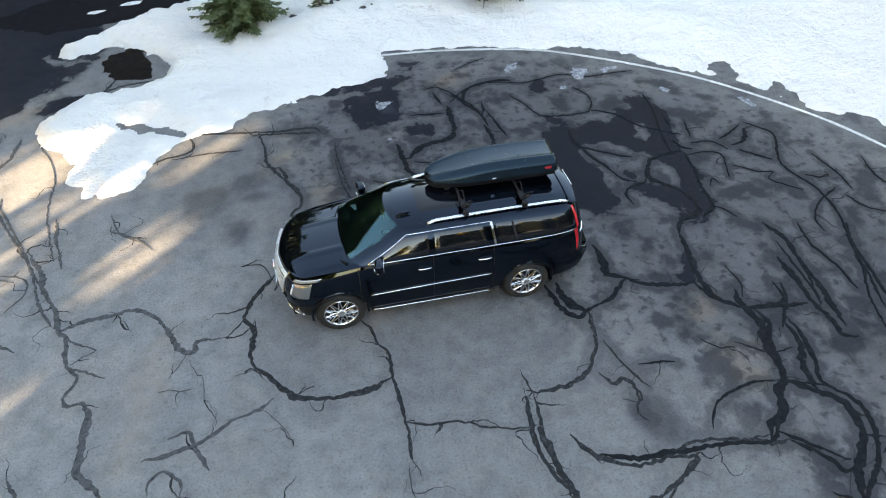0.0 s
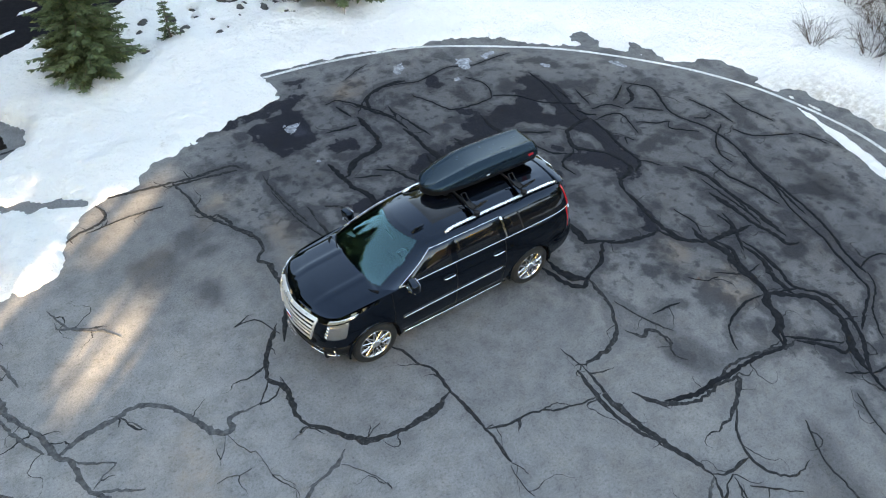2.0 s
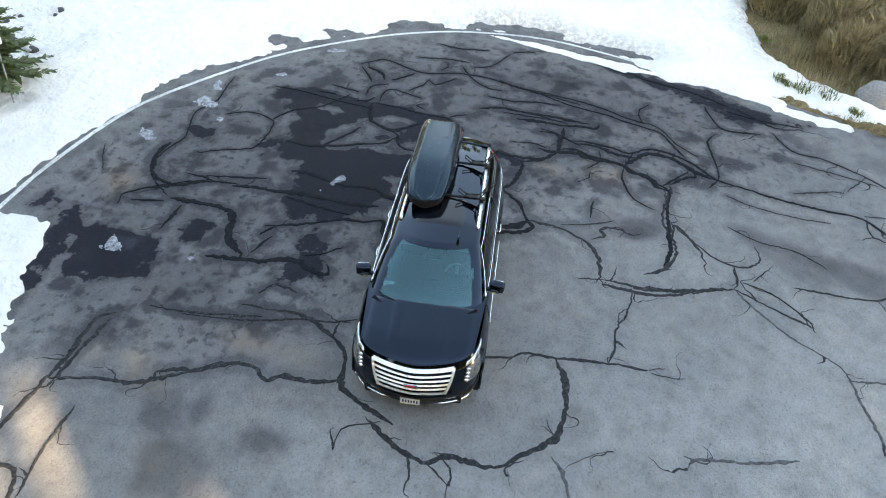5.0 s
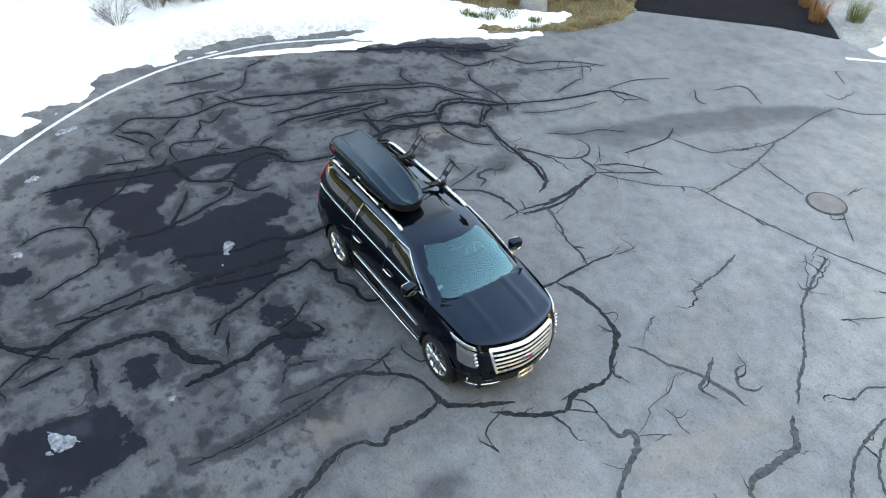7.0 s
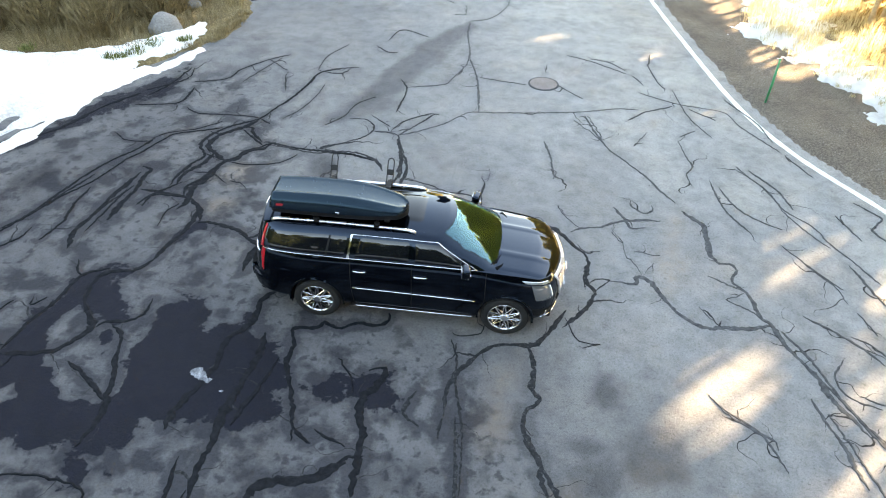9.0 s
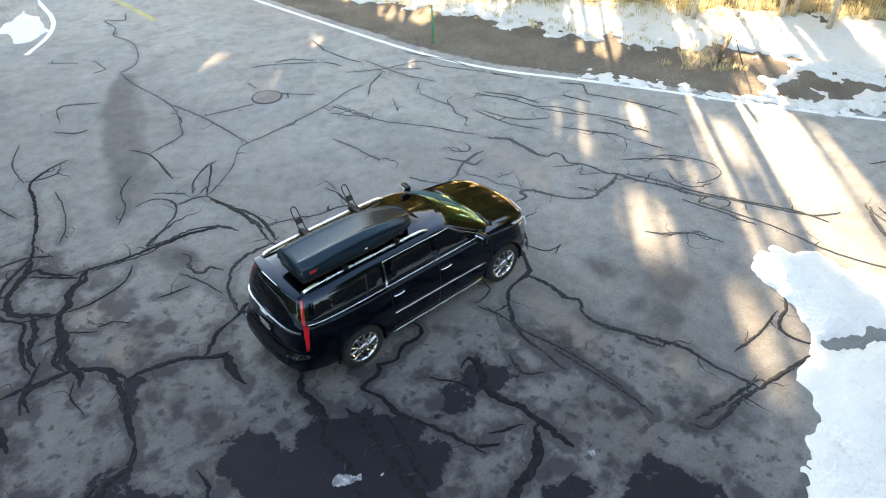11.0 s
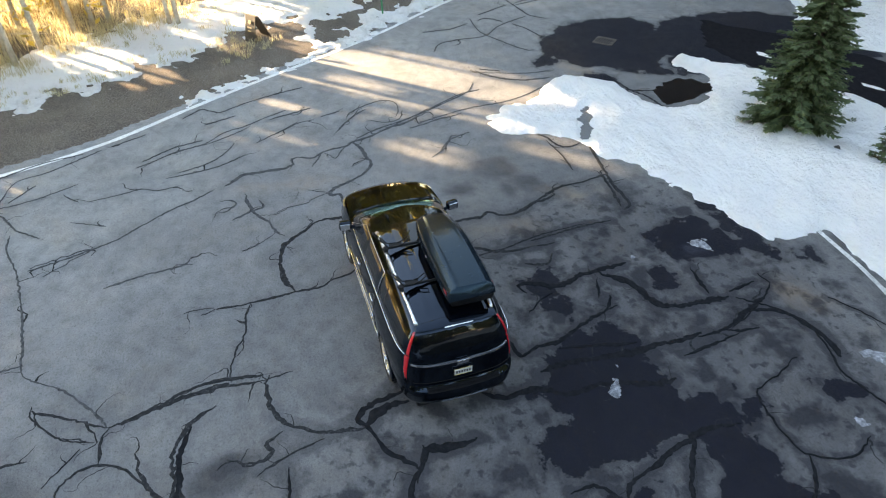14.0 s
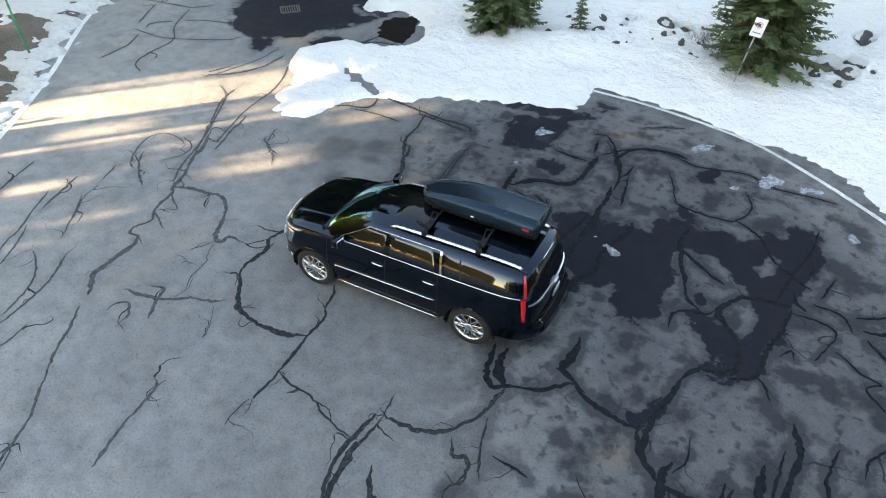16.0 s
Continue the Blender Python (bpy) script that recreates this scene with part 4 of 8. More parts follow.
seal(0.04, [(7.48, 2.13), (7.96, 1.80), (8.24, 1.70), (8.02, 1.49), (8.52, 0.99)])
seal(0.035, [(5.64, -1.69), (5.75, -1.29), (5.68, -0.87)])
seal(0.04, [(1.38, -14.22), (1.04, -14.30), (1.11, -15.19)])
seal(0.04, [(2.27, -15.90), (1.57, -15.32)])
seal(0.04, [(4.66, -8.83), (4.03, -8.71), (3.76, -9.14)])
seal(0.04, [(6.38, -9.26), (5.58, -8.62)])
seal(0.035, [(-2.59, -11.48), (-3.27, -11.22), (-4.33, -10.52)])
seal(0.04, [(-2.81, -7.28), (-3.19, -6.78), (-3.54, -6.44), (-3.20, -7.56)])
seal(0.035, [(-0.07, -9.34), (-0.79, -9.21), (-1.44, -9.14)])
seal(0.06, [(10.60, -0.36), (10.74, -0.64), (10.80, -0.99)])
seal(0.06, [(8.47, 3.67), (8.21, 3.49), (7.95, 3.31), (7.68, 3.18)])
seal(0.06, [(7.06, 3.36), (7.13, 3.66), (7.20, 3.95), (7.25, 4.15)])
seal(0.1, [(6.57, 3.32), (6.70, 3.02), (6.88, 2.92)])
seal(0.1, [(7.85, 2.90), (8.16, 2.97), (8.36, 3.18), (8.51, 3.46), (8.62, 3.50)])
seal(0.07, [(6.80, 4.44), (6.81, 4.11), (6.77, 3.91)])
seal(0.08, [(7.94, 2.68), (8.17, 2.46), (8.41, 2.24), (8.48, 2.17)])
seal(0.08, [(8.89, 1.49), (9.17, 1.34), (9.37, 1.39)])
seal(0.08, [(2.25, 3.60), (2.20, 3.30), (2.14, 3.01), (2.07, 2.70), (2.02, 2.39), (1.99, 2.18)])
seal(0.07, [(1.38, 6.65), (1.44, 6.32), (1.51, 5.99)])
seal(0.05, [(10.56, 1.90), (10.49, 1.58), (10.41, 1.26), (10.45, 0.96), (10.49, 0.66), (10.53, 0.36)])
seal(0.07, [(7.82, -1.90), (7.81, -1.57), (7.81, -1.24), (7.74, -0.94), (7.68, -0.64), (7.71, -0.31), (7.79, 0.02)])
seal(0.08, [(-0.59, 3.12), (-0.31, 2.91), (-0.36, 2.58), (-0.43, 2.46)])
seal(0.07, [(-7.00, -5.55), (-7.20, -5.30), (-7.38, -5.03), (-7.55, -4.74), (-7.62, -4.45), (-7.69, -4.16), (-7.71, -4.06)])
seal(0.07, [(-8.38, -2.24), (-8.47, -1.94), (-8.56, -1.64), (-8.66, -1.33), (-8.75, -1.02)])
seal(0.06, [(-9.15, -4.61), (-9.37, -4.36), (-9.59, -4.10), (-9.41, -3.84), (-9.23, -3.57), (-9.37, -3.30), (-9.52, -3.03), (-9.66, -2.75), (-9.76, -2.47), (-9.87, -2.19), (-9.97, -1.91), (-10.05, -1.62), (-10.13, -1.33), (-10.18, -1.13)])
seal(0.05, [(-8.58, -4.01), (-8.69, -3.72), (-8.79, -3.43), (-8.90, -3.14)])
seal(0.06, [(-8.13, -0.80), (-8.24, -0.47), (-8.31, -0.26)])
seal(0.06, [(-3.30, -11.39), (-3.63, -11.32), (-3.92, -11.19), (-4.12, -10.97), (-4.32, -10.74)])
seal(0.06, [(-4.53, -10.39), (-4.67, -10.12), (-4.80, -9.84)])
seal(0.06, [(-5.17, -12.17), (-5.13, -11.88), (-5.09, -11.58), (-5.04, -11.28), (-5.07, -10.98), (-5.13, -10.68), (-5.19, -10.38), (-5.24, -10.08), (-5.35, -9.80), (-5.43, -9.73)])
seal(0.06, [(-5.97, -8.52), (-6.20, -8.33), (-6.44, -8.15), (-6.60, -8.03)])
seal(0.07, [(-5.51, -8.63), (-5.25, -8.46), (-4.98, -8.28), (-4.71, -8.10), (-4.51, -7.86), (-4.31, -7.62), (-4.24, -7.55)])
seal(0.07, [(-5.98, -7.29), (-5.74, -7.12), (-5.53, -6.90)])
seal(0.06, [(-7.01, -9.36), (-7.16, -9.07), (-7.31, -8.79), (-7.45, -8.51), (-7.60, -8.23), (-7.72, -7.93), (-7.78, -7.62), (-7.84, -7.30), (-7.88, -7.09)])
seal(0.06, [(-8.08, -6.40), (-8.22, -6.12), (-8.35, -5.84), (-8.48, -5.56)])
seal(0.07, [(-13.36, 3.48), (-13.36, 3.81), (-13.36, 4.14), (-13.35, 4.47), (-13.47, 4.75), (-13.59, 5.02), (-13.67, 5.21)])
seal(0.07, [(-13.87, 5.67), (-13.99, 5.94), (-13.88, 6.17), (-13.65, 6.37), (-13.50, 6.50)])
seal(0.07, [(-13.19, 6.77), (-12.92, 6.92), (-12.65, 7.07), (-12.34, 7.17), (-12.02, 7.25), (-11.70, 7.33)])
seal(0.07, [(-14.39, 5.84), (-14.53, 6.11), (-14.68, 6.39), (-14.83, 6.66), (-14.97, 6.94), (-15.09, 7.24)])
seal(0.07, [(-15.25, 7.65), (-15.35, 7.95), (-15.40, 8.27), (-15.45, 8.59)])
seal(0.12, [(-17.84, 6.85), (-17.54, 6.92), (-17.25, 7.00)])
seal(0.06, [(-9.85, 4.44), (-9.70, 4.73), (-9.54, 5.02)])


layer = ground_mesh.attributes.new("seep", "FLOAT", "POINT")
layer.data.foreach_set("value", SEEP.ravel()[kept].astype(np.float32))


def side_cracks():
    """Hairline cracks that branch off the sealed ones and wander away."""
    rng = np.random.default_rng(404)
    verts, faces = [], []
    for ob in list(SEALS):
        pts = [v.co for v in ob.data.vertices][1::4]
        for _ in range(int(len(pts) * 0.06 * 0.85) + 1):
            k = int(rng.integers(0, len(pts)))
            p = np.array(pts[k][:2])
            way = rng.uniform(0, 2 * math.pi)
            width = rng.uniform(0.006, 0.013) if rng.uniform() < 0.6 else rng.uniform(0.014, 0.030)
            n = int(rng.integers(5, 20))
            for j in range(n):
                side = np.array([-math.sin(way), math.cos(way)]) * width * (1 - j / n) * rng.uniform(0.6, 1.3)
                verts += [(*(p - side), 0.004), (*(p + side), 0.0046)]
                if j:
                    a = len(verts) - 4
                    faces.append((a, a + 1, a + 3, a + 2))
                way += rng.normal(0, 0.5)
                p = p + np.array([math.cos(way), math.sin(way)]) * rng.uniform(0.035, 0.075)
    part_mesh("hairline_cracks", raw(verts, faces), GREY_TAR, ground)["kind"] = "stuff"


side_cracks()


def stripe(name, material, points, width, label, height=0.006, wear=0.12, parent=None):
    line = smooth_line(points, 0.25)
    way = np.gradient(line, axis=0)
    side = np.stack([-way[:, 1], way[:, 0]], -1) / np.linalg.norm(way, axis=1)[:, None]
    rng = np.random.default_rng(len(points))
    verts, faces = [], []
    for k, p in enumerate(line):
        for f in (-1, 1):
            verts.append((*(p + side[k] * f * width * 0.5 * (1 + rng.uniform(-wear, wear))), height))
        if k:
            a = 2 * k - 2
            faces.append((a, a + 1, a + 3, a + 2))
    return tagged(part_mesh(name, raw(verts, faces), material, parent), label, "road marking", kind="structure")


EDGE = [(0.3, 8.98), (1.8, 8.96), (3.7, 8.70), (5.1, 8.30), (6.85, 7.30), (8.5, 6.10), (9.9, 4.55), (10.95, 3.0), (11.65, 1.2), (11.85, -1.2), (11.3, -3.3), (10.8, -4.6)]
stripe("edge_line", LINE_WORN, EDGE, 0.11, "worn white edge line round the turning circle")
ROADSIDE = [(-3.2, -26.0), (-5.1, -19.5), (-5.62, -17.08), (-6.2, -14.15), (-7.23, -9.4), (-8.25, -6.69), (-9.8, -4.33), (-11.24, -2.05), (-12.1, -0.57), (-13.78, 2.03), (-15.9, 4.8), (-18.1, 8.2), (-22.5, 14.8), (-30, 26)]
stripe("roadside_line", LINE_WHITE, ROADSIDE, 0.16, "white edge line along the road and gravel shoulder")
stripe("centre_line", LINE_YELLOW, [(-1.25, -21.6), (-1.55, -19.6), (-1.75, -17.5)], 0.22, "short faded yellow centre line on the road")
stripe("stop_line", LINE_WHITE, [(2.67, -17.08), (1.66, -18.39), (1.10, -19.88), (0.98, -21.58), (0.96, -22.60)], 0.16, "worn white line at the driveway mouth")


def blanket(name, material, outlines, holes, box_, cell, height, rise, ragged, blot, label, category, lumps=0.05, lump=1.2, seed=3, far=None, grime=None, sink=0.06, back=None):
    """A layer on the ground: it climbs from its ragged border up to its height, with lumps on top."""
    xs, ys = steps(box_[0], box_[1], cell), steps(box_[2], box_[3], cell)
    if far:
        xs, ys = steps(box_[0], box_[1], cell, far, 12), steps(box_[2], box_[3], cell, far, 12)
    gx, gy = np.meshgrid(xs, ys)
    near = np.max([inside_by(gx, gy, o) for o in outlines], axis=0)
    for hole in holes:
        near = np.minimum(near, -inside_by(gx, gy, hole))
    near = near + ragged * fractal(gx, gy, blot, seed, 5)
    climb = 1 - np.exp(-np.clip(near, 0, None) / rise)
    z = np.where(near > 0, 0.006 + height * climb + lumps * climb * fractal(gx, gy, lump, seed + 9, 5), np.clip(near, -sink, 0) * 0.6)
    if back:
        z = z + np.where(near > 0, 1, 0) * back(gx, gy) * climb
    live = near > -2.2 * cell
    keep = live[:-1, :-1] | live[1:, :-1] | live[:-1, 1:] | live[1:, 1:]
    mesh, used = sheet(xs, ys, z, keep)
    if grime is not None:
        layer = mesh.attributes.new("grime", "FLOAT", "POINT")
        layer.data.foreach_set("value", np.clip(grime(gx, gy, near), 0, 1).ravel()[used].astype(np.float32))
    return tagged(part_mesh(name, mesh, material, None, "", True), label, category, kind="structure")


def bank(gx, gy):
    """The land past the turning circle climbs gently."""
    out = np.hypot(gx - 1.76, gy + 1.08) - 11.2
    return np.clip(out, 0, 14) * 0.06 + 0.16 * np.exp(-((out - 1.2) / 0.9) ** 2)


SPIT = [(-6.45, 3.6), (-5.8, 3.8), (-5.6, 4.3), (-5.35, 4.9), (-5.0, 5.45), (-4.4, 5.75), (-3.9, 5.85), (-3.3, 6.4), (-2.6, 6.7), (-1.7, 7.05), (-1.0, 7.3), (-0.3, 7.45), (0.41, 7.78), (0.42, 9.15)]
CIRCLE_SIDE = [(1.8, 9.15), (3.7, 8.85), (4.4, 8.55), (5.3, 8.5), (6.2, 8.25), (7.2, 7.7), (8.0, 6.85), (9.3, 5.95), (10.3, 4.75), (11.3, 3.2), (11.85, 1.6), (12.05, 0.2), (12.1, -1.4), (11.6, -3.2), (10.7, -4.2)]
SOUTH_LIP = [(10.05, -4.83), (9.9, -6.2), (9.5, -7.3), (8.96, -8.0), (8.7, -8.7), (8.6, -9.4), (9.0, -10.4), (9.3, -11.6), (9.9, -10.4), (11.1, -9.0), (12.3, -8.1), (14.7, -7.8), (22, -8.5), (60, -12)]
NORTH_LIP = [(60, 48), (14, 23.6), (6.5, 19.4), (1.03, 16.61), (-0.2, 16.0), (-1.73, 15.39), (-3.45, 14.3), (-4.07, 14.2), (-6.45, 12.75), (-7.6, 11.7), (-8.2, 11.2), (-8.73, 10.7), (-8.3, 10.4), (-7.3, 11.0), (-6.5, 10.75), (-5.9, 10.1), (-5.5, 9.5), (-5.57, 8.6), (-6.4, 8.2), (-7.36, 7.97), (-8.37, 6.7), (-8.15, 6.0), (-7.17, 5.07), (-7.23, 4.4)]
BARE = [
    [(-4.9, 5.75), (-5.7, 6.05), (-6.4, 6.36), (-6.5, 6.6), (-5.9, 6.5), (-5.1, 6.1), (-4.6, 5.8)],
    [(4.3, 8.3), (5.4, 8.6), (6.4, 8.25), (7.3, 7.65), (7.0, 7.2)],
    [(9.0, 6.3), (9.4, 6.9), (9.85, 6.6), (9.75, 6.0), (9.2, 5.6)],
    [(10.0, 5.1), (10.5, 5.5), (10.8, 4.8), (10.4, 4.3)],
    [(10.8, 3.9), (11.9, 3.4), (12.1, 2.0), (11.5, 1.9)],
    [(11.9, 1.3), (12.4, 1.25), (12.65, -0.3), (12.45, -1.75), (11.95, -1.8), (12.0, 0.0)],
    [(11.6, -2.5), (12.1, -2.4), (11.6, -4.4), (11.2, -4.6)],
    [(9.95, -7.8), (9.35, -8.9), (8.95, -10.0), (8.8, -11.2), (8.3, -11.4), (8.2, -10.2), (8.85, -9.2), (9.45, -8.1)],
]
blanket("snow_bank", SNOW, [SPIT + CIRCLE_SIDE + SOUTH_LIP + NORTH_LIP], BARE, (-10, 22, -14, 24), 0.085, 0.16, 0.22, 0.13, 3.4,
        "old white snow banked round the turning circle with ragged bare gaps", "snow", 0.09, 1.3, 3, 60,
        lambda x, y, n: np.clip(1 - n / 1.2, 0, 1) * np.clip((x - 10.5) / 1.5, 0, 1) * np.clip((2.5 - y) / 2, 0, 1), back=bank)
blanket("snow_strip", SNOW, [[(11.65, 0.5), (11.5, -0.9), (11.1, -2.4), (10.9, -3.7), (10.4, -4.6), (10.3, -3.6), (10.75, -2.2), (11.2, -0.8)]], [], (9, 13, -6, 2), 0.08, 0.05, 0.15, 0.08, 2.2,
        "thin strip of melting snow along the edge line", "snow", 0.02, 2.0, 12)

# shoulder and forest floor across the road
FAR_SIDE = [(x - 0.34, y - 0.12) for x, y in ROADSIDE] + [(-60, 26), (-60, -60), (-3.4, -60)]
blanket("gravel_shoulder", GRAVEL, [FAR_SIDE], [], (-24, -2, -24, 18), 0.14, 0.03, 0.5, 0.05, 1.5, "brown gravel shoulder beside the road", "gravel", 0.03, 1.5, 21, 60,
        back=lambda x, y: np.clip(-x - 12 - 0.35 * np.clip(y, 0, 30), 0, 12) * 0.05)
SNOW_WEST = [(-8.3, -14.6), (-9.2, -13.4), (-9.6, -11.8), (-10.4, -10.7), (-10.9, -9.6), (-11.6, -7.9), (-11.9, -6.6), (-12.7, -5.3), (-13.3, -3.9), (-13.9, -2.9), (-14.6, -2.4), (-14.9, -1.2), (-14.3, -0.6), (-13.0, -0.7), (-12.7, -0.2), (-14.0, 2.1),
             (-16.1, 4.8), (-18.4, 8.2), (-22.8, 14.8), (-30, 25.5), (-40, 25), (-30, 8), (-23.0, 1.5), (-19.5, -3.0), (-17.5, -6.5), (-15.4, -9.5), (-13.6, -11.4), (-11.6, -13.8), (-11.5, -18.0), (-9.5, -19.0)]
blanket("snow_verge", SNOW, [SNOW_WEST], [[(-13.8, 0.2), (-14.7, 1.5), (-15.4, 1.2), (-14.6, 0.0)], [(-15.6, 3.0), (-16.6, 4.0), (-17.5, 3.6), (-16.2, 2.4)], [(-18.5, 7.6), (-20, 9.8), (-20.8, 9.0), (-19.2, 7.0)]], (-32, -7, -20, 26), 0.11, 0.10, 0.4, 0.75, 2.3,
        "patchy sunlit snow on the verge across the road", "snow", 0.05, 1.4, 33, grime=lambda x, y, n: np.clip(0.9 - n / 0.8, 0, 1) * 0.6,
        back=lambda x, y: np.clip(-x - 12 - 0.35 * np.clip(y, 0, 30), 0, 12) * 0.05 + 0.03)
blanket("snow_crumbs", SNOW, [[(-9.9, -4.45), (-11.3, -2.2), (-12.2, -0.7), (-13.8, 1.9), (-14.0, 1.6), (-12.5, -0.9), (-11.6, -2.5), (-10.3, -4.6)]], [], (-15, -9, -6, 3), 0.05, 0.05, 0.1, 0.36, 3.2,
        "crumbs of ploughed snow along the roadside line", "snow", 0.02, 2.0, 41)
TURF = [(-13.9, -12.0), (-16.0, -9.7), (-17.8, -6.8), (-19.8, -3.2), (-23.4, 1.2), (-31, 8), (-60, 12), (-60, -60), (-8, -60), (-8.6, -19.0), (-11.3, -18.2), (-11.4, -13.9)]
blanket("forest_floor", DRY_TURF, [TURF], [], (-32, -6, -30, 12), 0.2, 0.10, 0.6, 0.5, 0.9, "dry golden grass and litter under the forest", "grass", 0.08, 0.8, 51, 60,
        back=lambda x, y: np.clip(-x - 12 - 0.35 * np.clip(y, 0, 30), 0, 12) * 0.05)

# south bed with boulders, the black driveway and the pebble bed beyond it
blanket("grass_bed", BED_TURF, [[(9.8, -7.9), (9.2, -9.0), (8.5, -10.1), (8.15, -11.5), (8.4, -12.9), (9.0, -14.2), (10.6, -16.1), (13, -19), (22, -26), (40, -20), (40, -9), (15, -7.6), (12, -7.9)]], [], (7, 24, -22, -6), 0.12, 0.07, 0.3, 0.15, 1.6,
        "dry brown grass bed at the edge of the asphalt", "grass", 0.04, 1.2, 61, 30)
blanket("driveway", FRESH_ASPHALT, [[(9.1, -14.0), (8.7, -13.9), (7.2, -15.4), (5.4, -17.2), (3.6, -18.3), (6.0, -20.6), (12, -30), (24, -30), (13, -19), (10.9, -16.2)]], [], (2, 26, -32, -12), 0.16, 0.02, 0.15, 0.03, 2.0,
        "fresh black asphalt driveway", "driveway", 0.004, 1.0, 71)
blanket("pebble_bed", PEBBLES, [[(3.5, -18.35), (5.9, -20.7), (12, -30.2), (-2, -40), (0.2, -26), (1.6, -19.6), (2.6, -18.3)]], [], (-3, 13, -32, -17), 0.16, 0.06, 0.3, 0.12, 1.6,
        "pale pebble bed beside the driveway", "pebbles", 0.03, 1.6, 81)
blanket("snow_patch", SNOW, [[(2.85, -18.34), (2.26, -18.14), (1.49, -18.91), (1.33, -20.44), (1.60, -21.82), (3.20, -19.85)]], [], (0, 5, -22, -17), 0.1, 0.08, 0.2, 0.12, 1.5, "small leftover patch of snow", "snow", 0.03, 1.5, 91)

# wet lane behind the spruces
blanket("wet_lane", FRESH_ASPHALT, [[(-6.6, 12.95), (-4.1, 14.35), (-0.2, 16.2), (6.5, 19.6), (14, 23.9), (60, 48.6), (60, 58), (12, 29.5), (-1.0, 21.2), (-4.8, 18.0), (-9.0, 15.6), (-11.5, 13.4), (-9.4, 12.2)]], [], (-14, 20, 10, 32), 0.16, 0.008, 0.1, 0.12, 1.4,
        "black wet lane behind the snow bank", "lane", 0.003, 1.0, 101, 60)
blanket("snow_beyond", SNOW, [[(-9.4, 16.0), (-4.9, 18.3), (-1.2, 21.5), (12, 30), (60, 60), (-40, 60), (-40, 34), (-24, 24), (-16, 19.5)]], [], (-18, 14, 15, 34), 0.2, 0.22, 0.6, 0.35, 0.8,
        "snow field beyond the wet lane", "snow", 0.08, 0.8, 111, 60)
for k, (x, y, l, w, turn) in enumerate([(-2.4, 16.4, 3.0, 0.5, 30), (0.6, 18.6, 2.4, 0.4, 32), (-5.6, 15.0, 1.8, 0.35, 28), (3.6, 19.6, 3.2, 0.5, 30), (-4.2, 16.7, 1.6, 0.25, 30), (-1.6, 17.6, 2.6, 0.22, 31), (1.8, 18.2, 1.9, 0.2, 29), (-0.4, 16.9, 1.4, 0.18, 33), (2.6, 20.4, 3.4, 0.3, 31), (5.2, 21.0, 2.8, 0.3, 30), (0.2, 19.8, 2.2, 0.3, 32), (-7.0, 14.2, 1.2, 0.3, 26), (-8.2, 13.6, 0.9, 0.25, 20), (-3.2, 15.3, 1.1, 0.15, 30)]):
    c, s = math.cos(radians(turn)), math.sin(radians(turn))
    ring = [(x + c * l / 2 * math.cos(a) - s * w / 2 * math.sin(a), y + s * l / 2 * math.cos(a) + c * w / 2 * math.sin(a)) for a in np.linspace(0, 2 * math.pi, 12, endpoint=False)]
    blanket("snow_streak", SNOW, [ring], [], (x - 2.5, x + 2.5, y - 2, y + 2), 0.1, 0.04, 0.15, 0.16, 1.6, "streak of leftover snow on the wet lane", "snow", 0.02, 1.5, 121 + k)
blanket("mulch_patch", MULCH, [[(-7.05, 9.1), (-7.4, 10.1), (-6.95, 10.8), (-6.35, 10.7), (-5.9, 9.85), (-6.0, 9.0), (-6.6, 8.75)]], [], (-9, -4, 7.5, 12), 0.06, 0.06, 0.3, 0.26, 2.4, "dark brown bark mulch in a gap of the snow", "mulch", 0.03, 2.5, 131)

# loose snow left on the asphalt
for k, (x, y, r, long, turn) in enumerate([(3.8, 7.5, 0.17, 1.4, 20), (5.5, 6.95, 0.20, 1.6, 70), (6.4, 7.0, 0.14, 1.8, 10), (7.4, 5.6, 0.10, 2.6, 100), (0.06, 6.28, 0.17, 1.4, 30), (3.1, 2.76, 0.085, 2.9, 150), (2.63, 3.0, 0.07, 1.5, 60), (0.0, 4.68, 0.08, 1.2, 0), (4.9, 6.3, 0.12, 1.6, 40), (9.3, 4.6, 0.14, 2.0, 120)]):
    r = 0.85 * r
    c, s = math.cos(radians(turn)), math.sin(radians(turn))
    ring = [(x + c * r * long * math.cos(a) - s * r * math.sin(a), y + s * r * long * math.cos(a) + c * r * math.sin(a)) for a in np.linspace(0, 2 * math.pi, 12, endpoint=False)]
    blanket("snow_clump", SLUSH, [ring], [], (x - 1, x + 1, y - 1, y + 1), 0.04, 0.03 if r > 0.15 else 0.010, 0.12, 1.2 * r, 5.0, "small melting clump of snow on the asphalt", "snow clump", 0.02, 4.0, 141 + k)

# manhole cover and storm drain
bm = bmesh.new()
bmesh.ops.create_cone(bm, cap_ends=True, segments=40, radius1=0.45, radius2=0.44, depth=0.02, matrix=Matrix.Translation((0, 0, 0.006)))
manhole = thing("manhole_cover", "round cast-iron manhole cover set in the asphalt", "manhole cover", pose(-1.92, -9.3, 0))
part("collar", bm, WORN_TAR, manhole, "dark sealed ring")
bm = bmesh.new()
bmesh.ops.create_cone(bm, cap_ends=True, segments=40, radius1=0.40, radius2=0.39, depth=0.024, matrix=Matrix.Translation((0, 0, 0.012)))
part("cover", bm, COVER, manhole)
drain = thing("storm_drain", "steel bar grate of a storm drain in the wet patch", "drain", pose(-10.73, 9.22, 0, 0, 0, 45))
bm = bmesh.new()
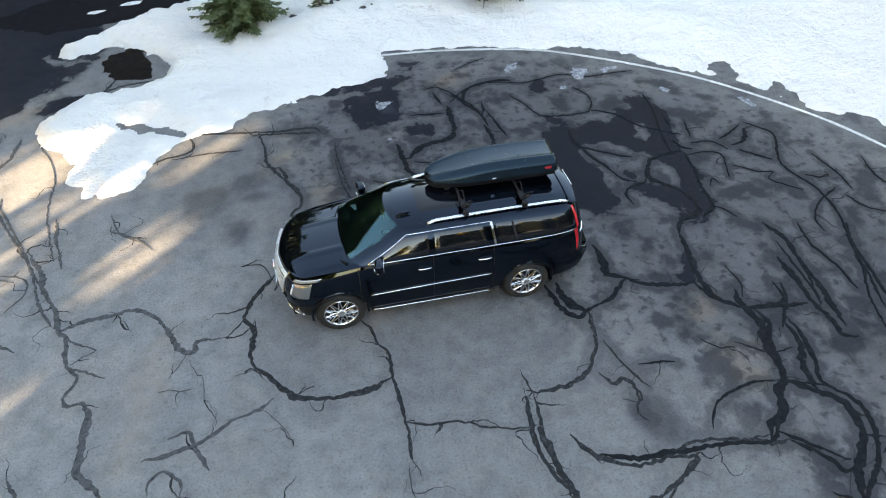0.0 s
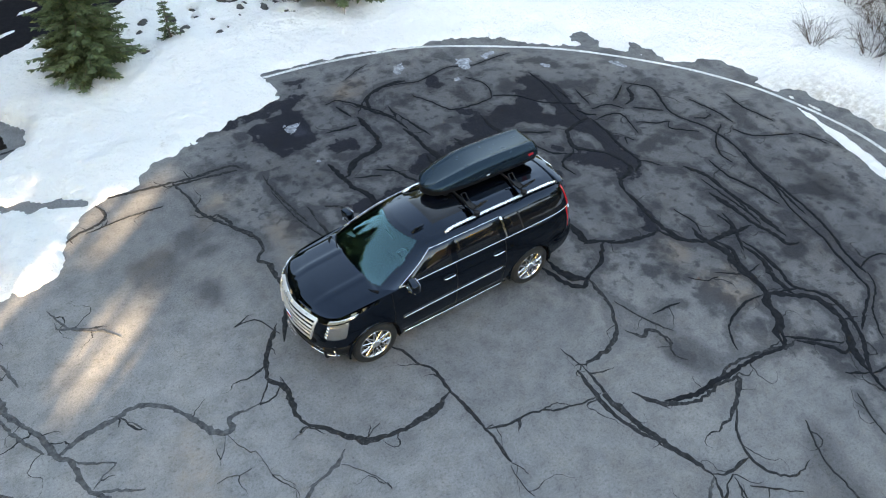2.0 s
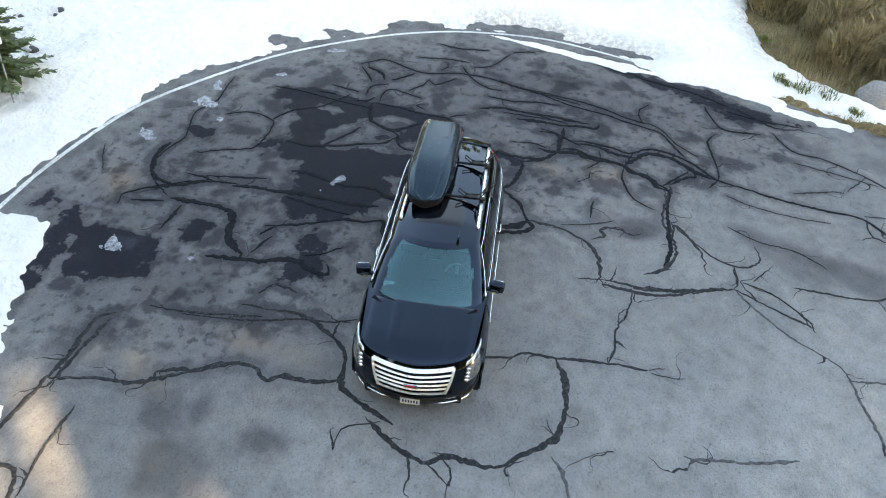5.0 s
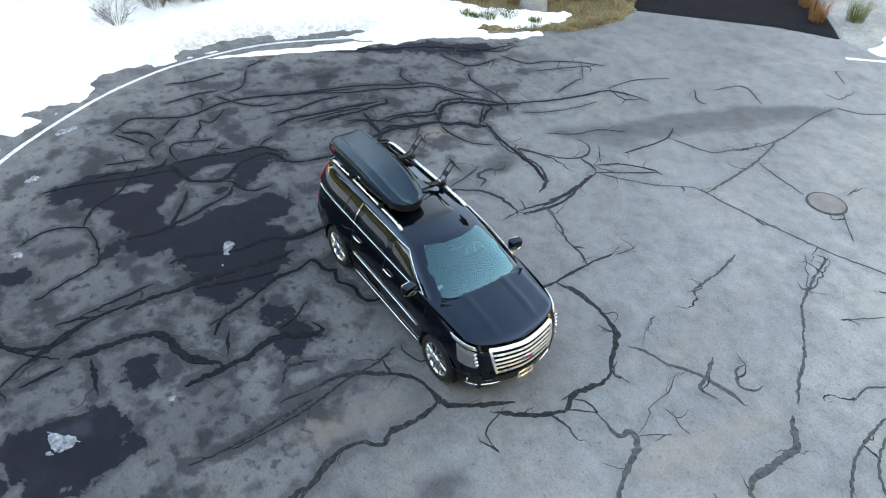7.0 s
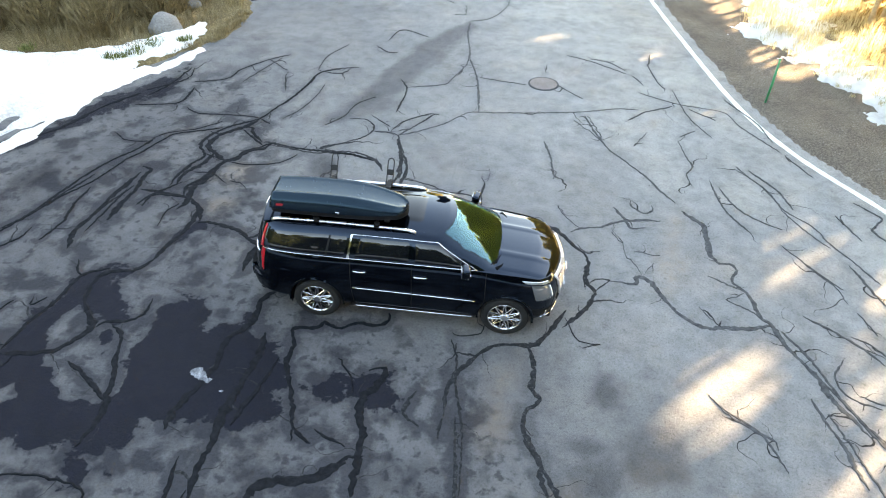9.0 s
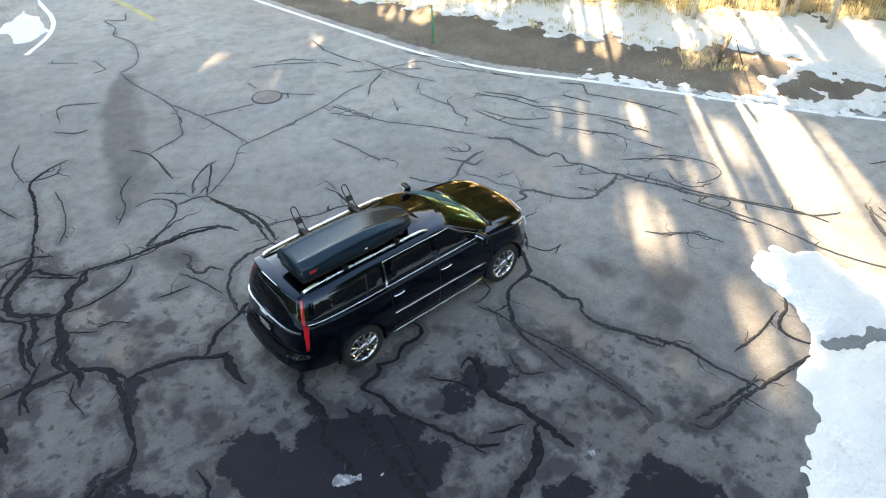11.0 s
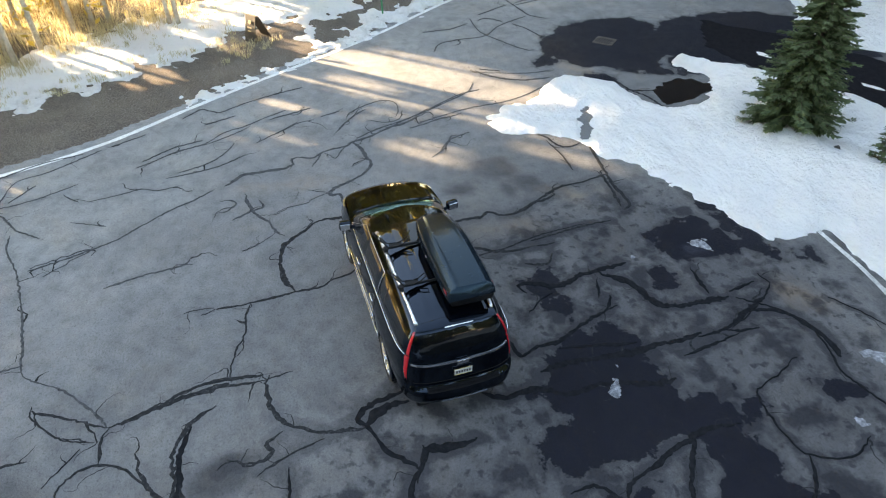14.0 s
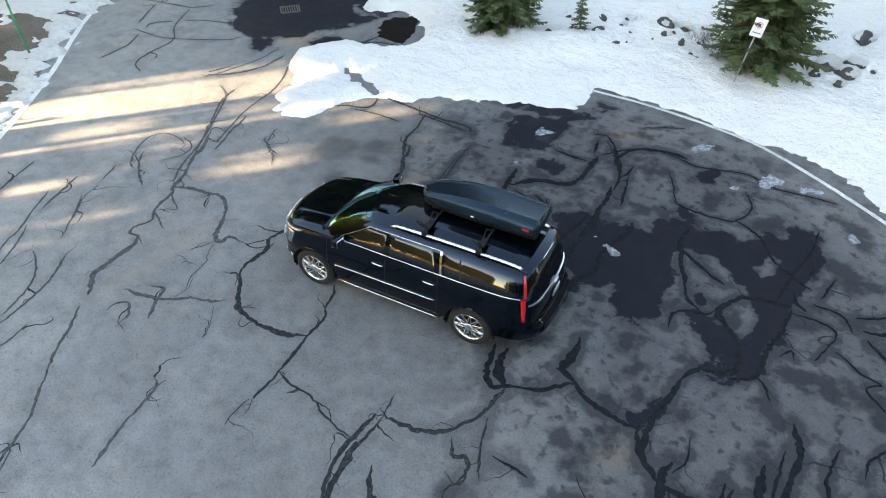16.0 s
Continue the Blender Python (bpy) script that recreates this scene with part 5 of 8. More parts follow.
for a, b in (((0.62, 0.05, 0.03), (0, 0.27)), ((0.62, 0.05, 0.03), (0, -0.27)), ((0.05, 0.59, 0.03), (0.31, 0)), ((0.05, 0.59, 0.03), (-0.31, 0))):
    box(bm, a, Matrix.Translation((*b, 0.01)), 0.004, 1)
part("frame", bm, IRON, drain)
for k in range(7):
    part("bar", box(bmesh.new(), (0.03, 0.5, 0.025), Matrix.Translation((-0.24 + 0.08 * k, 0, 0.012)), 0.004, 1), IRON, drain)


# ---- the black full-size SUV ----
def gloss_paint():
    m = Nodes("black_car_paint", 0.06)
    m.to("Base Color", m.ramp(m.noise(0.8, 4), (0.3, (0.0004, 0.0009, 0.0018)), (0.7, (0.0008, 0.0016, 0.0030))))
    m.to("Roughness", m.ramp(m.noise(2.2, 7, 0.65), (0.4, 0.03), (0.75, 0.09)))
    m.bsdf.inputs["IOR"].default_value = 1.46
    # The sky's reflected blue is tinted into the paint's shine.
    m.bsdf.inputs["Specular Tint"].default_value = (0.52, 0.72, 1.0, 1)
    return m.mat


def glass(name, tint, clear):
    m = Nodes(name, 0.02)
    m.bsdf.inputs["Base Color"].default_value = (*tint, 1)
    m.bsdf.inputs["Transmission Weight"].default_value = clear
    m.bsdf.inputs["IOR"].default_value = 1.5
    m.to("Roughness", m.ramp(m.noise(1.5, 6), (0.4, 0.01), (0.8, 0.04)))
    return m.mat


PAINT = gloss_paint()
TINTED = glass("dark_privacy_glass", (0.004, 0.005, 0.007), 0.0)
TINTED.node_tree.nodes["Principled BSDF"].inputs["IOR"].default_value = 1.62


def thin_pane(name, through_, gloss, ior):
    """A thin pane: light passes straight through, tinted, and its face reflects by the angle."""
    m = Nodes(name, 0.02)
    clear, shine = m.node("ShaderNodeBsdfTransparent"), m.node("ShaderNodeBsdfGlossy", Roughness=0.02)
    clear.inputs["Color"].default_value, shine.inputs["Color"].default_value = (*through_, 1), (*gloss, 1)
    both = m.node("ShaderNodeMixShader")
    m.link(m.node("ShaderNodeFresnel", IOR=ior).outputs[0], both.inputs[0])
    m.link(clear.outputs[0], both.inputs[1])
    m.link(shine.outputs[0], both.inputs[2])
    m.link(both.outputs[0], m.tree.nodes["Material Output"].inputs["Surface"])
    return m.mat


# The gloss colour paints the reflected sky teal on the pane.
SCREEN = thin_pane("clear_windscreen_glass", (0.42, 0.70, 0.74), (0.44, 0.92, 1.0), 1.88)
DARK_TRIM = plain("dull_black_trim", (0.006, 0.006, 0.007), 0.9, grain=60, spread=0.2)
DARK_TRIM.node_tree.nodes["Principled BSDF"].inputs["Specular IOR Level"].default_value = 0.1
BRIGHT_BAR = plain("bright_grille_bar", (0.66, 0.66, 0.65), 0.30, 0.45, grain=14, spread=0.06)
CHROME = plain("bright_chrome", (0.86, 0.87, 0.88), 0.13, 1.0, grain=14, spread=0.08)
SATIN = plain("satin_silver_rail", (0.74, 0.75, 0.77), 0.28, 1.0, grain=20, spread=0.08)
RUBBER = plain("tyre_rubber", (0.011, 0.011, 0.011), 0.85, grain=40, spread=0.25, relief=0.002)
PLASTIC = plain("black_textured_plastic", (0.009, 0.009, 0.010), 0.55, grain=80, spread=0.2, relief=0.001)
# Shell colour and the tint set below carry the sky's reflected blue.
BOX_SHELL = plain("matt_black_box_shell", (0.005, 0.010, 0.016), 0.22, grain=50, spread=0.10)
PLASTIC.node_tree.nodes["Principled BSDF"].inputs["Specular IOR Level"].default_value = 0.22
LAMP_RED = plain("red_lamp_lens", (0.50, 0.010, 0.018), 0.12, grain=30, spread=0.15, coat=0.8)
BOX_SHELL.node_tree.nodes["Principled BSDF"].inputs["Specular IOR Level"].default_value = 0.34
BOX_SHELL.node_tree.nodes["Principled BSDF"].inputs["Specular Tint"].default_value = (0.45, 0.80, 1.0, 1)
LAMP_HOUSING = plain("silvered_lamp_housing", (0.24, 0.245, 0.25), 0.12, 0.6, grain=45, spread=0.08, coat=0.8)
REAR_GLASS = glass("black_rear_glass", (0.002, 0.003, 0.004), 0.0)
REAR_GLASS.node_tree.nodes["Principled BSDF"].inputs["IOR"].default_value = 1.33
SUNROOF = glass("black_roof_glass", (0.003, 0.004, 0.006), 0.0)
SUNROOF.node_tree.nodes["Principled BSDF"].inputs["IOR"].default_value = 1.4
LAMP_CLEAR = plain("clear_lamp_lens", (0.62, 0.64, 0.64), 0.12, 0.7, grain=45, spread=0.3, coat=0.8)
BADGE_RED = plain("red_badge", (0.40, 0.012, 0.02), 0.4, grain=20, spread=0.1)
LEATHER = plain("dark_leather", (0.030, 0.028, 0.027), 0.6, grain=40, spread=0.2)
DASH = plain("dark_dashboard", (0.05, 0.053, 0.056), 0.7, grain=50, spread=0.2)
PAPER = plain("white_paper", (0.75, 0.76, 0.74), 0.8, grain=30, spread=0.05)
PLATE = plain("white_plate", (0.46, 0.48, 0.50), 0.4, grain=30, spread=0.06)

SUV = thing("suv", "glossy black full-size SUV with chrome trim and tinted windows", "car", pose(0.02, 0.0, 0, 0, 0, 182.36))
POWER = 7.0


def table(x, *pairs):
    return float(np.interp(x, [p[0] for p in pairs], [p[1] for p in pairs]))


def sill(x):
    return table(x, (-3.05, 0.40), (-2.3, 0.34), (2.0, 0.31), (2.7, 0.27))


def belt(x):
    return table(x, (-3.1, 1.36), (-1.0, 1.345), (0.6, 1.345), (1.25, 1.33), (1.6, 1.287), (2.0, 1.235), (2.45, 1.165), (2.7, 1.11))


def lower(ux, uy, v):
    """The body below the windows: a rounded box whose plan changes with height v, 0 at the sill to 1 at the belt."""
    front = table(v, (0, 2.50), (0.12, 2.58), (0.3, 2.63), (0.45, 2.63), (0.7, 2.62), (0.9, 2.59), (1, 2.52))
    rear = table(v, (0, -2.84), (0.1, -2.91), (0.3, -2.94), (0.38, -2.92), (0.42, -2.84), (0.8, -2.80), (1, -2.76))
    half = table(v, (0, 0.92), (0.06, 0.975), (0.25, 1.0), (0.45, 1.012), (0.62, 1.014), (0.72, 1.004), (0.80, 0.988), (0.92, 0.962), (1, 0.930))
    x = (front + rear) / 2 + (front - rear) / 2 * ux
    x += -0.24 * abs(uy) ** 1.6 * max(ux, 0) ** 8 + 0.10 * uy * uy * max(-ux, 0) ** 8
    y = half * uy * (1 - 0.05 * max(0.0, (x - 1.7) / 0.95) ** 2 - 0.02 * max(0.0, (-2.0 - x) / 1.0) ** 2)
    flare = math.exp(-(((abs(x) - 1.651) / 0.5) ** 4)) * math.exp(-(((v - 0.42) / 0.33) ** 2))
    y += 0.018 * flare * (1 if uy > 0 else -1) * abs(uy) ** 6
    return Vector((x, y, sill(x) + v * (belt(x) - sill(x))))


def roof_edge(x):
    return table(x, (-2.7, 1.775), (-1.5, 1.815), (0.0, 1.805), (0.7, 1.765), (1.5, 1.74))


def upper(ux, uy, w):
    """The cabin: from the belt, w 0, up to the roof's edge, w 1."""
    front = table(w, (0, 1.62), (0.5, 1.15), (0.85, 0.80), (0.95, 0.68), (1, 0.56))
    rear = table(w, (0, -2.77), (0.5, -2.70), (0.85, -2.63), (0.95, -2.58), (1, -2.50))
    half = table(w, (0, 0.930), (0.2, 0.902), (0.4, 0.865), (0.6, 0.820), (0.75, 0.778), (0.85, 0.740), (0.93, 0.695), (1, 0.620))
    x = (front + rear) / 2 + (front - rear) / 2 * ux
    x += -0.22 * uy * uy * max(ux, 0) ** 8 + 0.10 * uy * uy * max(-ux, 0) ** 8
    low = belt(x) - 0.01
    lift = table(w, (0, 0), (0.85, 0.86), (0.95, 0.965), (1, 1.0))
    arc = 0.055 * (1 - uy * uy) * max(abs(ux), 0) ** 8 * lift
    return Vector((x, half * uy, low + lift * (roof_edge(x) - low) + arc))


EDGE_AT = 0.5 ** (1 / POWER)


def mate(u):
    return (1 - min(abs(u), 1) ** POWER) ** (1 / POWER)


def round_plan(sides=150, ends=44):
    s, e = np.linspace(-EDGE_AT, EDGE_AT, sides), np.linspace(-EDGE_AT, EDGE_AT, ends)
    return ([(u, -mate(u)) for u in s[:-1]] + [(mate(u), u) for u in e[:-1]] + [(u, mate(u)) for u in s[:0:-1]] + [(-mate(u), u) for u in e[:0:-1]])


def shell(fn, levels, cut=None, sides=150, ends=44):
    plan = round_plan(sides, ends)
    verts = [[fn(ux, uy, v) for ux, uy in plan] for v in levels]
    n = len(plan)
    faces = []
    for i in range(len(levels) - 1):
        for k in range(n):
            quad = ((i, k), (i, (k + 1) % n), (i + 1, (k + 1) % n), (i + 1, k))
            mid = sum((verts[a][b] for a, b in quad), Vector()) / 4
            if cut and cut(mid, levels[i]):
                continue
            faces.append([a * n + b for a, b in quad])
    return [v for row in verts for v in row], faces


def patch(fn, us, vs, lift=0.006, name="panel", material=None, parent=None, label=""):
    """A panel that follows the surface fn, a little proud of it, its rim folded back. us(s, t) gives (ux, uy), vs(s, t) the height, for s and t in 0 to 1."""
    ns, nt = 15, 9
    grid = []
    for j in range(nt):
        for i in range(ns):
            s, t = i / (ns - 1), j / (nt - 1)
            h = 1e-3
            ux, uy = us(s, t)
            p = fn(ux, uy, vs(s, t))
            ds = fn(*us(s + h, t), vs(s + h, t)) - fn(*us(s - h, t), vs(s - h, t))
            dt = fn(*us(s, t + h), vs(s, t + h)) - fn(*us(s, t - h), vs(s, t - h))
            out = ds.cross(dt).normalized()
            if out.dot(p - Vector((min(max(p.x, -2.2), 1.2), 0, 0.9))) < 0:
                out = -out
            rim = i in (0, ns - 1) or j in (0, nt - 1)
            grid.append(p + out * (-0.004 if rim else lift))
    faces = [(j * ns + i, j * ns + i + 1, j * ns + ns + i + 1, j * ns + ns + i) for j in range(nt - 1) for i in range(ns - 1)]
    mesh = raw(grid, faces)
    bm = bmesh.new()
    bm.from_mesh(mesh)
    bmesh.ops.recalc_face_normals(bm, faces=bm.faces)
    return part(name, bm, material, parent, label, True)


def wide(x, xs):
    """ux for a place x along the side, by bisection on the given surface at height v."""
    fn, v, sign = xs
    lo, hi = -0.995, 0.995
    for _ in range(40):
        mid = (lo + hi) / 2
        if fn(mid, sign * mate(mid), v).x < x:
            lo = mid
        else:
            hi = mid
    return (lo + hi) / 2


def side_window(name, x_low, x_high, w0, w1, sign, material, parent=None):
    """A pane in the cabin's side between two leaning ends: x_low and x_high are (rear, front) at its bottom and top."""
    parent = parent or SUV

    def vs(s, t):
        return w0 + (w1 - w0) * t

    def us(s, t):
        a = x_low[0] + (x_high[0] - x_low[0]) * t
        b = x_low[1] + (x_high[1] - x_low[1]) * t
        u = wide(a + (b - a) * s, (upper, vs(s, t), sign))
        return u, sign * mate(u)

    return patch(upper, us, vs, 0.006, name, material, parent)


def on_side(fn, x, v, sign, out=0.0):
    u = wide(x, (fn, v, sign))
    p = fn(u, sign * mate(u), v)
    return p + Vector((0, sign * out, 0))


def on_front(fn, y, v, out=0.0, rear=False):
    """A point on the front or rear face at a share y of the half width."""
    u = mate(y) * (-1 if rear else 1)
    p = fn(u, y, v)
    return p + Vector((out * (-1 if rear else 1), 0, 0))


ARCHES = (1.651, -1.651)


def arch_cut(mid, v):
    return abs(mid.y) > 0.5 and any((mid.x - a) ** 2 + (mid.z - 0.41) ** 2 < 0.475**2 for a in ARCHES)


verts, faces = shell(lower, np.linspace(0, 1, 27), arch_cut)
for p in verts:
    for a in ARCHES:
        d = Vector((p.x - a, 0, p.z - 0.41))
        if abs(p.y) > 0.5 and 0.43 < d.length < 0.515:
            d = d.normalized() * 0.478
            p.x, p.z = a + d.x, 0.41 + d.z
# deck: hood bay, cowl and the floor of the cabin's rim


def deck(x, f, lift=0.0):
    """The top of the body at x, on the line that keeps the share f of the half width."""
    nose = lower(mate(f), f, 1.0).x
    y = 0.930 * f * (1 - 0.05 * max(0.0, (x - 1.7) / 0.95) ** 2 - 0.02 * max(0.0, (-2.0 - x) / 1.0) ** 2)
    crown = table(x, (-3, 0.01), (1.0, 0.03), (1.5, 0.060), (2.6, 0.075)) * table(nose - x, (0, 0), (0.12, 0.5), (0.35, 1))
    crease = 0.014 * math.exp(-(((abs(f) - 0.42) / 0.035) ** 2)) * table(x, (1.2, 0), (1.5, 1), (2.2, 1), (2.4, 0.2))
    return Vector((x, y, belt(x) + crown * (1 - f * f) + crease + lift))


start = len(verts)
fs = np.linspace(-1, 1, 25)
for k in range(70):
    for f in fs:
        g = f * 0.999
        back, nose = lower(-mate(g), g, 1.0).x, lower(mate(g), g, 1.0).x
        verts.append(deck(back + (nose - back) * k / 69, g))
for i in range(69):
    for j in range(24):
        a = start + i * 25 + j
        faces.append((a, a + 25, a + 26, a + 1))
bm = bmesh.new()
bm.from_mesh(raw(verts, faces))
part("body", bm, PAINT, SUV, "gloss black painted body", True)


def hood_grid():
    vs = []
    for i in range(30):
        for j, f in enumerate(np.linspace(-0.88, 0.88, 31)):
            rim = i in (0, 29) or j in (0, 30)
            nose = lower(mate(f), f, 1.0).x - 0.015
            vs.append(deck(1.42 + (nose - 1.42) * i / 29, f, -0.002 if rim else 0.010))
    return raw(vs, [(i * 31 + j, i * 31 + 31 + j, i * 31 + 32 + j, i * 31 + j + 1) for i in range(29) for j in range(30)])


part_mesh("hood", hood_grid(), PAINT, SUV, "gloss black hood with two long creases", True)


def screen_cut(mid, w):
    windscreen = mid.x > 0.30 and 0.05 < w < 0.93 and abs(mid.y) < 0.80 * table(w, (0, 0.93), (0.6, 0.82), (1, 0.64)) and mid.x > 1.62 - 1.08 * w - 0.42
    return windscreen


levels = list(np.linspace(0, 0.85, 18)) + [0.89, 0.92, 0.95, 0.975, 1.0]
verts, faces = shell(upper, levels, screen_cut, 120, 44)
start = len(verts)
ROOF_F = [0.9995 * math.sin(math.pi / 2 * g) for g in np.linspace(-1, 1, 41)]


def roof_at(share, f, lift=0.0):
    """The roof between its rear edge, share 0, and the top of the windscreen, share 1."""
    front, rear = upper(mate(f), f, 1.0).x, upper(-mate(f), f, 1.0).x
    x = rear + (front - rear) * share
    swell = min(1.0, 7 * share * (1 - share))
    rib = 0.008 * sum(math.exp(-(((f - c) / 0.035) ** 2)) for c in (-0.62, -0.32, 0.0, 0.32, 0.62)) * (1 if -2.2 < x < -0.7 else 0)
    return Vector((x, 0.62 * f, roof_edge(x) + (1 - f * f) * (0.055 * mate(f) ** 8 * (1 - swell) + 0.072 * swell) + rib + lift))


def roof_point(x, f, lift=0.0):
    front, rear = upper(mate(f), f, 1.0).x, upper(-mate(f), f, 1.0).x
    return roof_at(min(max((x - rear) / (front - rear), 0), 1), f, lift)


for share in np.linspace(0, 1, 46):
    for f in ROOF_F:
        verts.append(roof_at(share, f))
for i in range(45):
    for j in range(40):
        a = start + i * 41 + j
        faces.append((a, a + 41, a + 42, a + 1))
part_mesh("cabin", raw(verts, faces), PAINT, SUV, "gloss black roof and pillars", True)

# glass
windscreen = patch(upper, lambda s, t: (mate((2 * s - 1) * 0.86), (2 * s - 1) * 0.86), lambda s, t: 0.03 + 0.925 * t, 0.004, "windscreen", SCREEN, SUV, "clear windscreen with a pale green tint")
windscreen.visible_shadow = False
patch(upper, lambda s, t: (-mate((2 * s - 1) * 0.80), (2 * s - 1) * 0.80), lambda s, t: 0.10 + 0.74 * t, 0.006, "rear_window", REAR_GLASS, SUV, "dark tinted rear window")
for sign in (1, -1):
    side_window("side_window", (0.06, 1.02), (0.06, 0.50), 0.05, 0.80, sign, TINTED)
    side_window("side_window", (-0.98, 0.00), (-0.86, 0.00), 0.05, 0.80, sign, TINTED)
    side_window("quarter_window", (-2.50, -1.09), (-2.36, -1.03), 0.05, 0.80, sign, TINTED)
    side_window("quarter_divider", (-1.46, -1.42), (-1.38, -1.34), 0.05, 0.80, sign, PLASTIC)
    # bright window surround and the leaning pillar strip
    belt_line = [on_side(upper, x, 0.035, sign, 0.012) for x in np.linspace(1.12, -2.52, 36)]
    top_line = [on_side(upper, x, 0.83, sign, 0.008) for x in np.linspace(0.44, -1.00, 16)]
    front_line = [on_side(upper, 1.12 + (0.44 - 1.12) * t, 0.035 + 0.795 * t, sign, 0.010) for t in np.linspace(0, 1, 12)]
    part("belt_trim", tube(bmesh.new(), belt_line, 0.008, 6), CHROME, SUV, "chrome window trim", True)
    part("window_trim", tube(bmesh.new(), front_line + top_line[1:], 0.0065, 6), CHROME, SUV, "chrome window trim", True)
    bm = bmesh.new()
    for a, b in (((-1.06), (-1.00)),):
        pts = [on_side(upper, a + (b - a) * t, 0.03 + 0.80 * t, sign, 0.012) for t in np.linspace(0, 1, 8)]
        for k in range(8):
            bm.verts.new(pts[k] + Vector((-0.020, 0, 0)))
            bm.verts.new(pts[k] + Vector((0.020, 0, 0)))
        bm.verts.ensure_lookup_table()
        for k in range(7):
            bm.faces.new([bm.verts[2 * k + d] for d in (0, 1, 3, 2)])
        bmesh.ops.solidify(bm, geom=list(bm.faces), thickness=0.012)
    part("pillar_trim", bm, CHROME, SUV, "broad chrome pillar strip")
    # door gaps, lower trim, handles
    for x in (1.28, 0.03, -1.02):
        line = [on_side(lower, x + (0.10 * (0.45 - v) if x < -1 and v < 0.45 else 0), v, sign, 0.002) for v in np.linspace(0.10, 0.99, 14)]
        part("door_gap", tube(bmesh.new(), line, 0.006, 5), PLASTIC, SUV)
    trim = [on_side(lower, x, 0.435 - 0.012 * x, sign, 0.014) for x in np.linspace(1.12, -0.98, 20)]
    part("door_trim", tube(bmesh.new(), trim, 0.011, 6), CHROME, SUV, "chrome strip along the doors", True)
    for x in (0.18, -0.86):
        pts = [on_side(lower, x + d, 0.80, sign, o) for d, o in ((0.12, 0.008), (0.09, 0.026), (0.0, 0.030), (-0.09, 0.026), (-0.12, 0.008))]
        part("door_handle", tube(bmesh.new(), pts, [0.010, 0.013, 0.014, 0.013, 0.010], 8), CHROME, SUV, "chrome door handle", True)
    # running board
    bm = bmesh.new()
    box(bm, (2.20, 0.20, 0.05), Matrix.Translation((0.04, sign * 0.87, 0.325)), 0.02, 2)
    board = part("running_board", bm, PLASTIC, SUV, "black ribbed running board")
    rail = [(1.16, sign * 0.90, 0.325), (1.08, sign * 0.965, 0.335), (0.9, sign * 0.985, 0.34), (-0.9, sign * 0.985, 0.34), (-1.02, sign * 0.965, 0.335), (-1.08, sign * 0.90, 0.325)]
    part("chrome_edge", tube(bmesh.new(), smooth_line(rail, 0.06), 0.011, 6), CHROME, board, "chrome edge strip", True)
    bm = bmesh.new()
    for k in range(6):
        box(bm, (2.1, 0.012, 0.012), Matrix.Translation((0.02, sign * (0.85 + 0.022 * k), 0.352)))
    part("tread", bm, PLASTIC, board)
    # mirror
    mirror = part("mirror", box(bmesh.new(), (0.14, 0.23, 0.18), pose(0.95, sign * 1.07, 1.42, 0, 8, sign * -10), 0.05, 4), PAINT, SUV, "black door mirror", True)
    part("mirror_glass", box(bmesh.new(), (0.01, 0.18, 0.13), pose(0.878, sign * 1.08, 1.42, 0, 0, sign * -8), 0.003, 1), CHROME, mirror, "mirror glass")
    part("mirror_strip", tube(bmesh.new(), [(1.01, sign * 0.97, 1.345), (1.03, sign * 1.07, 1.342), (0.99, sign * 1.18, 1.355)], 0.013, 6), CHROME, mirror, "chrome strip")
    part("mirror_arm", tube(bmesh.new(), [(0.96, sign * 0.90, 1.34), (0.96, sign * 1.00, 1.37)], [0.04, 0.03], 8), PAINT, mirror)
    # roof rail
    pts = [(0.06, sign * 0.640, 1.80), (-0.04, sign * 0.637, 1.832), (-0.2, sign * 0.635, 1.846), (-0.9, sign * 0.632, 1.858), (-1.7, sign * 0.626, 1.852), (-2.26, sign * 0.620, 1.832), (-2.40, sign * 0.615, 1.79)]
    bm = tube(bmesh.new(), smooth_line(pts, 0.05), 0.023, 12)
    for v in bm.verts:
        v.co.y = sign * 0.63 + (v.co.y - sign * 0.63) * 1.35
    part("roof_rail", bm, SATIN, SUV, "bright silver roof rail", True)
    # wheel arches
    for a in ARCHES:
        arch = [(a + 0.482 * math.cos(t), sign * (0.985 + (0.018 if abs(math.cos(t)) < 0.8 else 0.005)), 0.41 + 0.482 * math.sin(t)) for t in np.linspace(-0.12, math.pi + 0.12, 26)]
        part("wheel_arch", tube(bmesh.new(), arch, 0.022, 6), PAINT, SUV, "", True)
        bm = bmesh.new()
        rings = []
        for y in (0.50, 0.985):
            rings.append([bm.verts.new((a + 0.485 * math.cos(t), sign * y, 0.41 + 0.485 * math.sin(t))) for t in np.linspace(-0.3, math.pi + 0.3, 20)])
        for k in range(19):
            bm.faces.new((rings[0][k], rings[0][k + 1], rings[1][k + 1], rings[1][k]))
        bm.faces.new(rings[0])
        part("wheel_well", bm, PLASTIC, SUV)
bm = bmesh.new()
box(bm, (5.2, 1.5, 0.22), Matrix.Translation((-0.15, 0, 0.40)), 0.05, 2)
part("underbody", bm, PLASTIC, SUV)


